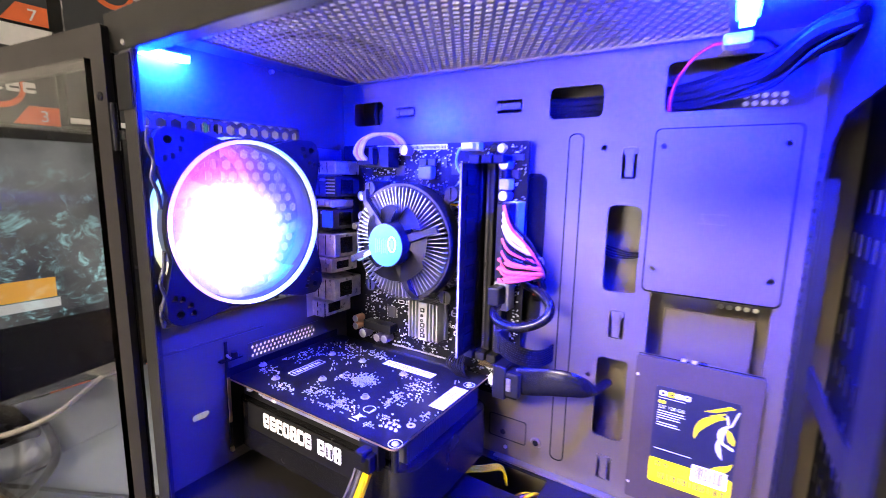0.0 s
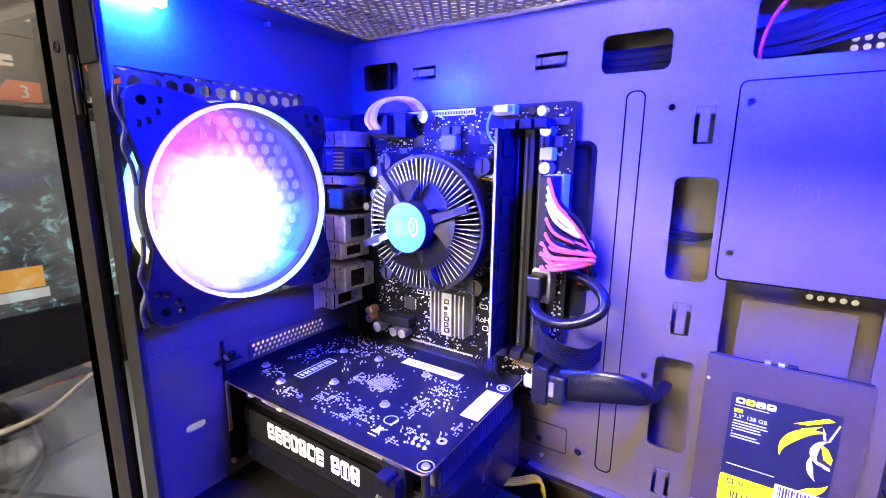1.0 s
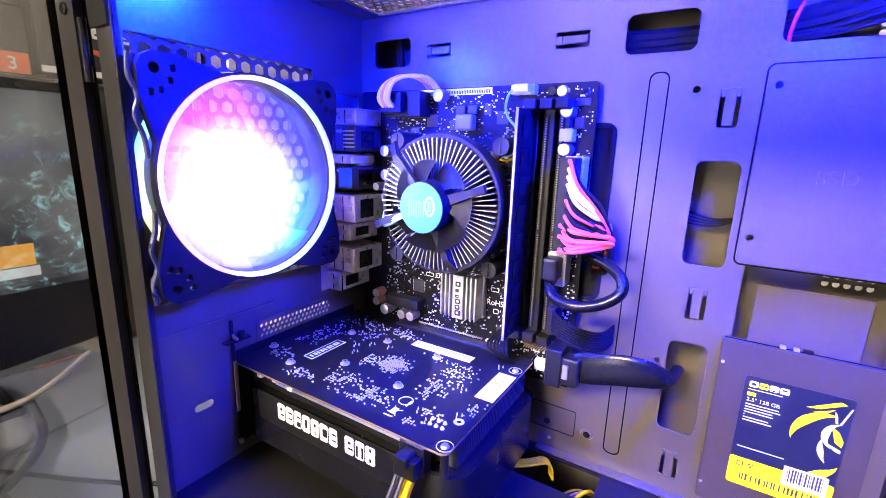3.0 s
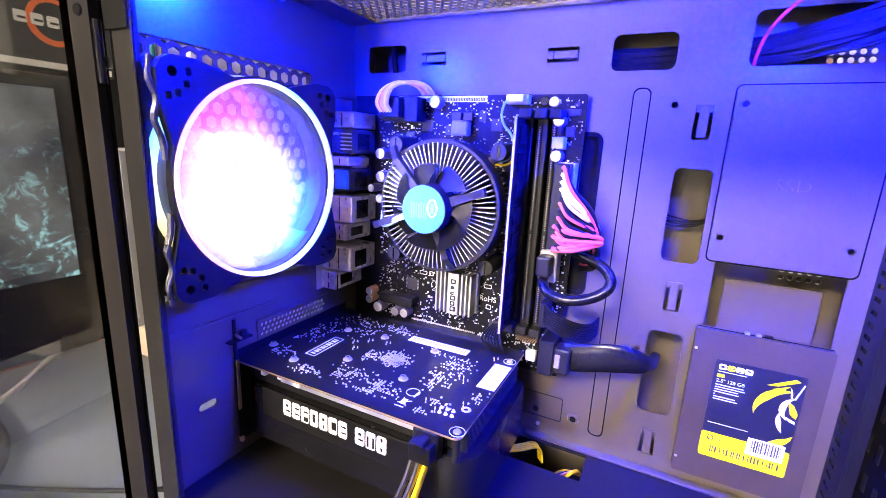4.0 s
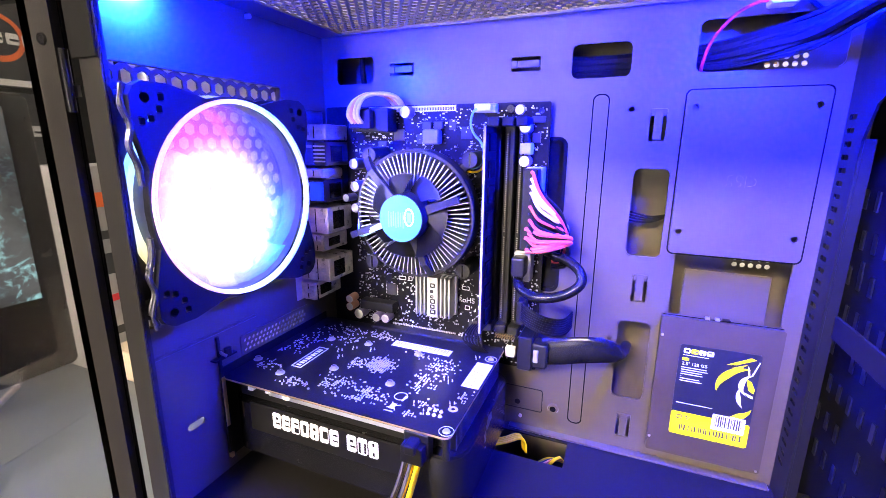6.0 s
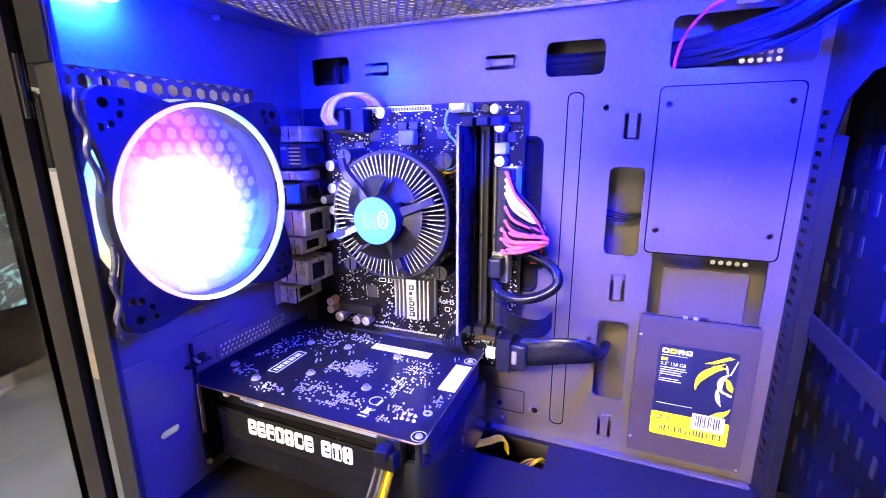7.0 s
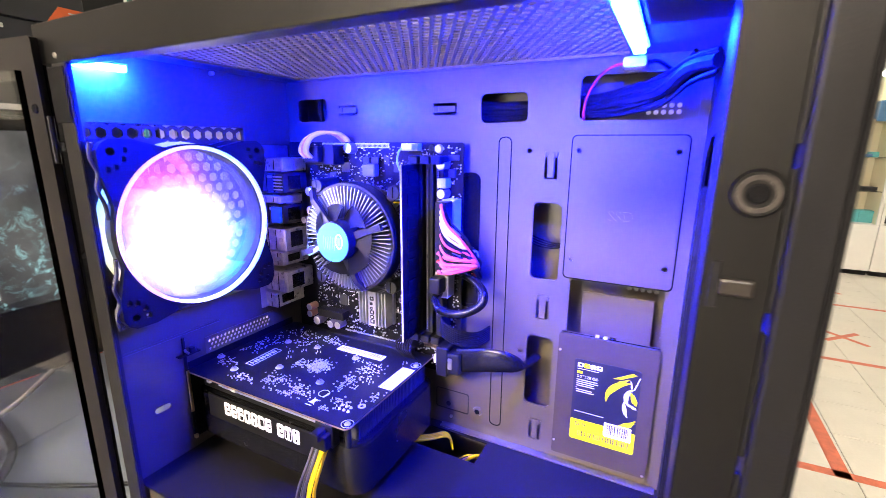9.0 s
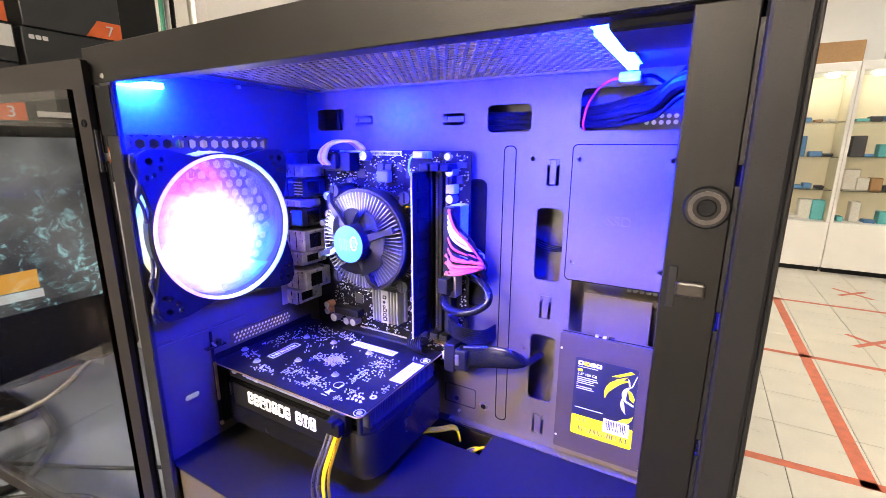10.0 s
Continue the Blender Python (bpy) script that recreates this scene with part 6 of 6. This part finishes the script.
def screen_picture():
    """A dark grey scene with teal and white glints, as the screen shows it."""
    m, nodes, links, bsdf = nodes_of("screen_picture")
    coords, noise_a, noise_b, cells = nodes.new("ShaderNodeTexCoord"), nodes.new("ShaderNodeTexNoise"), nodes.new("ShaderNodeTexNoise"), nodes.new("ShaderNodeTexVoronoi")
    noise_a.inputs["Scale"].default_value, noise_a.inputs["Detail"].default_value = 9, 5
    noise_b.inputs["Scale"].default_value, noise_b.inputs["Detail"].default_value = 38, 9
    noise_b.inputs["Roughness"].default_value = 0.72
    noise_b.inputs["Distortion"].default_value = 0.7
    cells.inputs["Scale"].default_value = 90
    cells.feature = "DISTANCE_TO_EDGE"
    for n in (noise_a, noise_b, cells):
        links.new(coords.outputs["Object"], n.inputs["Vector"])
    base, glint = nodes.new("ShaderNodeValToRGB"), nodes.new("ShaderNodeValToRGB")
    base.color_ramp.elements[0].color, base.color_ramp.elements[1].color = (0.025, 0.026, 0.028, 1), (0.2, 0.2, 0.19, 1)
    base.color_ramp.elements[0].position, base.color_ramp.elements[1].position = 0.35, 0.75
    glint.color_ramp.elements[0].color, glint.color_ramp.elements[1].color = (0, 0, 0, 1), (0.42, 0.9, 0.92, 1)
    glint.color_ramp.elements[0].position, glint.color_ramp.elements[1].position = 0.53, 0.66
    links.new(noise_a.outputs["Fac"], base.inputs["Fac"])
    links.new(noise_b.outputs["Fac"], glint.inputs["Fac"])
    split, low = nodes.new("ShaderNodeSeparateXYZ"), nodes.new("ShaderNodeMapRange")
    links.new(coords.outputs["Object"], split.inputs[0])
    low.inputs["From Min"].default_value, low.inputs["From Max"].default_value = 0.1, -0.09
    links.new(split.outputs["Z"], low.inputs["Value"])
    gate = nodes.new("ShaderNodeVectorMath")
    gate.operation = "SCALE"
    links.new(glint.outputs["Color"], gate.inputs[0])
    links.new(low.outputs["Result"], gate.inputs["Scale"])
    total = nodes.new("ShaderNodeVectorMath")
    links.new(base.outputs["Color"], total.inputs[0])
    links.new(gate.outputs[0], total.inputs[1])
    links.new(total.outputs[0], bsdf.inputs["Emission Color"])
    bsdf.inputs["Emission Strength"].default_value = 1.0
    bsdf.inputs["Base Color"].default_value = (0.01, 0.01, 0.01, 1)
    bsdf.inputs["Roughness"].default_value = 0.25
    return m


part("screen", boxed(MON_X, -0.485, 0.133, MON_X + 0.0008, 0.002, 0.372), screen_picture(), monitor, "lit screen with a dark teal picture")
part("screen_picture_box", boxed(MON_X + 0.0008, -0.3, 0.164, MON_X + 0.0011, -0.083, 0.191), glow("screen_yellow", (0.85, 0.4, 0.02), 0.95, 0.02), monitor, "yellow card on the screen")
part("screen_picture_strip", boxed(MON_X + 0.0008, -0.3, 0.150, MON_X + 0.0011, -0.080, 0.1625), glow("screen_white", (0.75, 0.74, 0.7), 0.75, 0.02), monitor, "white strip on the screen")
part("stand", boxed(MON_X - 0.06, -0.33, 0.0, MON_X + 0.06, -0.13, 0.012, bevel=0.005, steps=2), GLOSS_BLACK, monitor)
part("stand_neck", boxed(MON_X - 0.04, -0.26, 0.012, MON_X - 0.022, -0.2, 0.2, bevel=0.003), GLOSS_BLACK, monitor)

CARD_GREY = mat("box_card", (0.019, 0.021, 0.026), 0.45, 0, 0.25, 30)
CARD_ORANGE = mat("box_orange", (0.75, 0.14, 0.03), 0.5, 0, 0.1, 30)


def processor_box(x, y, z, number, wide=0.126, tall=0.118):
    """A dark card box with an orange corner, its digit, and plain marks in place of its logo."""
    carton = thing("processor_box", (x - 0.06, y + wide / 2, z), "dark grey cardboard processor box with an orange corner", "box", "processor boxes")
    part("carton", boxed(x - 0.12, y, z, x, y + wide, z + tall, bevel=0.0012), CARD_GREY, carton)
    c = (y + wide * 0.5, z + tall * 0.62)
    part("orange_ring", plate("x", ring2d(c[0], c[1], 0.03, 40), [ring2d(c[0] + 0.001, c[1] + 0.001, 0.0235, 40)], x + 0.0001, x + 0.0005), CARD_ORANGE, carton, "orange ring")
    for k in range(5):
        u = y + wide * 0.5 - 0.042 + 0.0172 * k
        part("logo_block", plate("x", rrect(u, c[1] - 0.007, u + 0.0135, c[1] + 0.007, 0.002, 2), [rrect(u + 0.0035, c[1] - 0.0028, u + 0.0132, c[1] + 0.0002, 0.0006, 2)], x + 0.0006, x + 0.0009), WHITE_PRINT, carton)
    part("orange_corner", plate("x", [(y + wide - 0.0525, z + 0.001), (y + wide - 0.001, z + 0.001), (y + wide - 0.001, z + 0.0265), (y + wide - 0.034, z + 0.0265)], [], x + 0.0001, x + 0.0005), CARD_ORANGE, carton, "orange corner")
    part("digit", writing(number, 0.022, "x", y + wide - 0.0235, z + 0.0058, x + 0.0007, 0.0002), WHITE_PRINT, carton, "white digit")
    return carton


BX = -0.52
for row, z in enumerate((0.0, 0.132, 0.264)):
    for k, y in enumerate((-0.16, -0.03)):
        processor_box(BX, y + 0.004 * (row % 2), z, "3" if (row + k) % 2 == 0 else "5", 0.126, 0.131)
processor_box(BX, -0.165, 0.3955, "3", 0.13, 0.081)
for y, z, number in ((-0.168, 0.53, "7"), (-0.022, 0.53, "7")):
    processor_box(BX, y, z, number, 0.13, 0.13)
flat = thing("flat_processor_box", (BX - 0.06, 0.04, 0.44), "dark cardboard processor box with a plain white mark", "box")
part("carton", boxed(BX - 0.13, -0.026, 0.40, BX, 0.11, 0.5285, bevel=0.0015), CARD_GREY, flat)
for k in range(3):
    part("logo_block", plate("x", rrect(-0.018 + 0.008 * k, 0.513, -0.0115 + 0.008 * k, 0.519, 0.001, 2), [], BX + 0.0001, BX + 0.0004), WHITE_PRINT, flat)
part("orange_ring", plate("x", ring2d(0.043, 0.462, 0.03, 40), [ring2d(0.044, 0.463, 0.0235, 40)], BX + 0.0001, BX + 0.0005), CARD_ORANGE, flat, "orange ring")
for k in range(5):
    u = 0.001 + 0.0172 * k
    part("logo_block", plate("x", rrect(u, 0.455, u + 0.0135, 0.469, 0.002, 2), [rrect(u + 0.0035, 0.4592, u + 0.0132, 0.4622, 0.0006, 2)], BX + 0.0006, BX + 0.0009), WHITE_PRINT, flat)
part("white_line", boxed(BX, -0.024, 0.403, BX + 0.0004, 0.106, 0.411), WHITE_PRINT, flat)
low = thing("flat_processor_box", (BX - 0.06, -0.1, 0.44), "dark cardboard box with a white information strip", "box")
part("carton", boxed(BX - 0.13, -0.166, 0.477, BX, -0.034, 0.5285, bevel=0.0015), CARD_GREY, low)
part("information_strip", boxed(BX, -0.166, 0.498, BX + 0.0004, -0.036, 0.527), WHITE_PRINT, low, "white information strip")
pale = thing("component_box", (BX + 0.02, 0.11, 0.0), "white cardboard component box with red and grey print", "box")
part("carton", boxed(BX, 0.05, 0.0, BX + 0.1, 0.19, 0.3, bevel=0.0015), mat("white_card", (0.3, 0.3, 0.31), 0.6, 0, 0.08, 30), pale)
for k, (z, h, paint) in enumerate(((0.245, 0.02, CARD_ORANGE), (0.2, 0.012, CHIP), (0.15, 0.03, CARD_GREY), (0.11, 0.01, WIRE_RED), (0.06, 0.012, CHIP))):
    part("print_block", boxed(BX + 0.1, 0.06, z, BX + 0.1004, 0.06 + 0.05 + 0.02 * (k % 2), z + h), paint, pale)
beige = thing("storage_box", (-0.25, 0.2, 0.0), "low beige cardboard box on the desk", "box")
part("carton", boxed(-0.44, 0.05, 0.0, -0.3, 0.26, 0.045, bevel=0.002), mat("beige_card", (0.5, 0.42, 0.32), 0.6, 0, 0.1, 25), beige)
pad = thing("mouse_pad", (-0.42, -0.25, 0.0), "dark grey mouse pad on the desk", "mouse pad")
part("pad", plate("z", rrect(-0.52, -0.42, -0.31, -0.14, 0.012, 4), [], 0.0002, 0.003), mat("pad_grey", (0.07, 0.08, 0.1), 0.7, 0, 0.1, 40, 0.2, 800), pad)
for points, r, paint, label in (([(-0.62, -0.2, 0.005), (-0.4, -0.22, 0.006), (-0.25, -0.16, 0.005), (-0.12, -0.09, 0.005), (-0.02, -0.02, 0.005)], 0.0022, CABLE_BLACK, "thin black cable lying on the desk"),
                                ([(-0.5, -0.3, 0.008), (-0.36, -0.28, 0.01), (-0.27, -0.23, 0.008), (-0.25, -0.19, 0.006), (-0.31, -0.14, 0.008), (-0.42, -0.12, 0.006)], 0.0045, CABLE_BLACK, "thick black cable curled on the desk"),
                                ([(-0.52, -0.26, 0.005), (-0.42, -0.19, 0.012), (-0.37, -0.13, 0.03), (-0.4, -0.06, 0.05)], 0.0035, mat("cable_white", (0.2, 0.19, 0.17), 0.5), "pale cable hanging behind the monitor"),
                                ([(-0.33, -0.3, 0.004), (-0.22, -0.2, 0.006), (-0.14, -0.16, 0.004), (-0.05, -0.21, 0.004), (0.0, -0.3, 0.004)], 0.0025, CABLE_BLACK, "black cable lying on the desk")):
    cord = thing("desk_cable", points[0], label, "cable")
    part("sheath", tube(bmesh.new(), points, r, 10, 8), paint, cord, smooth=True)
# wall shelf board and cables above the case
column = thing("wall_post", (WALL_X + 0.04, 0.5, 0.0), "narrow black post on the wall", "post")
part("post", boxed(-0.75, 0.19, 0.0, -0.72, 0.283, 1.2, bevel=0.002), BLACK_PLASTIC, column)
shelf = thing("wall_shelf", (-0.6, 0.9, 0.5), "white shelf with slotted uprights", "shelf")
part("upright", boxed(-0.73, 0.36, 0.3, -0.7, 0.39, 1.3, bevel=0.001), WHITE_PLASTIC, shelf)
part("board", boxed(-0.99, 0.3, 0.552, -0.5, 1.6, 0.57, bevel=0.001), WHITE_PLASTIC, shelf)
wires = thing("shelf_cables", (-0.6, 0.7, 0.5), "tangle of black cables along the shelf", "cable")
for k in range(7):
    lift = 0.0045 * k
    part("sheath", tube(bmesh.new(), [(-0.6, 0.24 + 0.012 * k, 0.574), (-0.56, 0.285 + 0.008 * k, 0.588 + lift), (-0.55, 0.33 + 0.012 * k, 0.613 + lift), (-0.55, 0.40 + 0.014 * k, 0.645 + 0.6 * lift), (-0.55, 0.52 + 0.02 * k, 0.672 + 0.5 * lift), (-0.57, 0.8, 0.66 + lift), (-0.6, 1.2, 0.576)], 0.0052, 8, 6), CABLE_BLACK, wires, smooth=True)
hanging = thing("hanging_cables", (-0.68, 0.24, 0.5), "green and grey cables hanging by the boxes", "cable")
for k, paint in enumerate((mat("cable_green", (0.02, 0.2, 0.12), 0.5), mat("cable_grey", (0.4, 0.4, 0.4), 0.5), CABLE_BLACK)):
    part("sheath", tube(bmesh.new(), [(-0.7155, 0.288 + 0.012 * k, 1.1), (-0.7155, 0.292 + 0.012 * k, 0.75), (-0.7155, 0.288 + 0.012 * k, 0.4), (-0.7155, 0.288 + 0.012 * k, 0.003)], 0.005, 8, 6), paint, hanging, smooth=True)

# ---- display cabinets ----
CAB_Y = 5.34
CAB_WHITE = mat("cabinet_white", (0.78, 0.77, 0.74), 0.4, 0, 0.03, 6)
CAB_BACK = mat("cabinet_back", (0.72, 0.66, 0.48), 0.6, 0, 0.05, 4)
CAB_GLASS = clear_glass("cabinet_glass", (0.97, 0.99, 0.98))
GOODS = [mat("goods_teal", (0.1, 0.4, 0.42), 0.5), mat("goods_brown", (0.3, 0.17, 0.07), 0.5), mat("goods_dark", (0.04, 0.04, 0.045), 0.5), mat("goods_pale", (0.6, 0.58, 0.52), 0.5), mat("goods_blue", (0.08, 0.2, 0.4), 0.5)]
CAB_LAMP = glow("cabinet_lamp", (1.0, 0.95, 0.82), 30.0)


def cabinet(x0, x1):
    z0, zb, zt = FLOOR, -0.36, 1.06
    unit = thing("display_cabinet", ((x0 + x1) / 2, CAB_Y + 0.2, z0), "white display cabinet with lit glass shelves", "cabinet", "display cabinets")
    part("plinth", boxed(x0 + 0.01, CAB_Y + 0.03, z0 - 0.006, x1 - 0.01, CAB_Y + 0.4, z0 + 0.05), GLOSS_BLACK, unit)
    part("base", boxed(x0, CAB_Y, z0 + 0.05, x1, CAB_Y + 0.42, zb, bevel=0.004), CAB_WHITE, unit)
    part("back_board", boxed(x0 + 0.02, CAB_Y + 0.4, zb, x1 - 0.02, CAB_Y + 0.42, zt), CAB_BACK, unit)
    part("top_board", boxed(x0, CAB_Y, zt, x1, CAB_Y + 0.42, zt + 0.08, bevel=0.004), CAB_WHITE, unit)
    for x in (x0, x1 - 0.025):
        part("frame_post", boxed(x, CAB_Y, zb, x + 0.025, CAB_Y + 0.025, zt), CAB_WHITE, unit)
        part("side_board", boxed(x + 0.005, CAB_Y + 0.025, zb, x + 0.02, CAB_Y + 0.4, zt), CAB_BACK, unit)
    for z in (-0.05, 0.27, 0.6):
        part("glass_shelf", boxed(x0 + 0.025, CAB_Y + 0.03, z, x1 - 0.025, CAB_Y + 0.4, z + 0.008), CAB_GLASS, unit, "glass shelf").visible_shadow = False
    for x in (x0 + (x1 - x0) * 0.3, x0 + (x1 - x0) * 0.75):
        part("spot", cyl(bmesh.new(), (x, CAB_Y + 0.18, zt), (x, CAB_Y + 0.18, zt - 0.03), 0.045, 16), CAB_LAMP, unit, "lit spot lamp", smooth=True)
    for z in (zb, -0.042, 0.278, 0.608):
        for k in range(5):
            w, h = rng.uniform(0.05, 0.13), rng.choice((0.03, 0.05, 0.12, 0.2))
            x = x0 + 0.07 + (x1 - x0 - 0.2) * k / 4
            good = single("goods_package", boxed(x, CAB_Y + 0.12, z, x + w, CAB_Y + 0.25, z + h, bevel=0.006), rng.choice(GOODS), "small packaged goods on a cabinet shelf", "goods", "cabinet goods")
            good.location.y += rng.uniform(0, 0.08)


for k in range(5):
    cabinet(0.91 + 0.62 * k, 1.525 + 0.62 * k)
for x, w, h, paint in ((1.2, 0.35, 0.2, GOODS[1]), (1.75, 0.28, 0.16, GOODS[3]), (2.1, 0.5, 0.22, GOODS[4])):
    single("cardboard_box", boxed(x, CAB_Y + 0.1, 1.14, x + w, CAB_Y + 0.35, 1.14 + h, bevel=0.004), paint, "printed cardboard box on top of a cabinet", "box", "boxes on the cabinets")

# ---- floor tiles and tape ----
tile_mesh = mesh_of("tile", boxed(-0.1485, -0.153, -0.006, 0.1485, 0.153, 0.0, bevel=0.0015), TILE)
for i in range(-1, 13):
    for j in range(-1, 19):
        tile = new("tile", tile_mesh)
        tile.parent = floor_ob
        tile.location = Vector((0.78 + 0.3 * i + 0.15, 0.6215 + 0.309 * j, FLOOR)) - ORIGIN["floor"]
T = FLOOR + 0.0004


def tape(points, width):
    bm = bmesh.new()
    for (ax, ay), (bx, by) in zip(points, points[1:]):
        d = Vector((bx - ax, by - ay, 0)).normalized()
        n = Vector((-d.y, d.x, 0)) * width / 2
        a, b = Vector((ax, ay, T)), Vector((bx, by, T))
        low = [bm.verts.new(p) for p in (a - n, b - n, b + n, a + n)]
        high = [bm.verts.new(v.co + Vector((0, 0, 0.0006))) for v in low]
        bm.faces.new(high)
        for k in range(4):
            bm.faces.new((low[k], low[(k + 1) % 4], high[(k + 1) % 4], high[k]))
    bmesh.ops.recalc_face_normals(bm, faces=bm.faces)
    single("floor_tape", bm, TAPE, "worn red marking tape on the floor tiles", "tape", "floor tapes")


tape([(1.04, 1.68), (1.03, 4.15)], 0.055)
tape([(0.6, 1.68), (1.04, 1.7), (1.9, 1.72)], 0.045)
tape([(0.6, 2.9), (1.05, 2.91), (2.4, 2.93)], 0.04)
tape([(1.0, 4.12), (2.4, 4.14)], 0.04)
for cx, cy in ((1.62, 4.6), (1.45, 3.35), (2.3, 4.6)):
    tape([(cx - 0.11, cy - 0.11), (cx + 0.11, cy + 0.11)], 0.035)
    T += 0.0007
    tape([(cx - 0.11, cy + 0.11), (cx + 0.11, cy - 0.11)], 0.035)
    T -= 0.0007
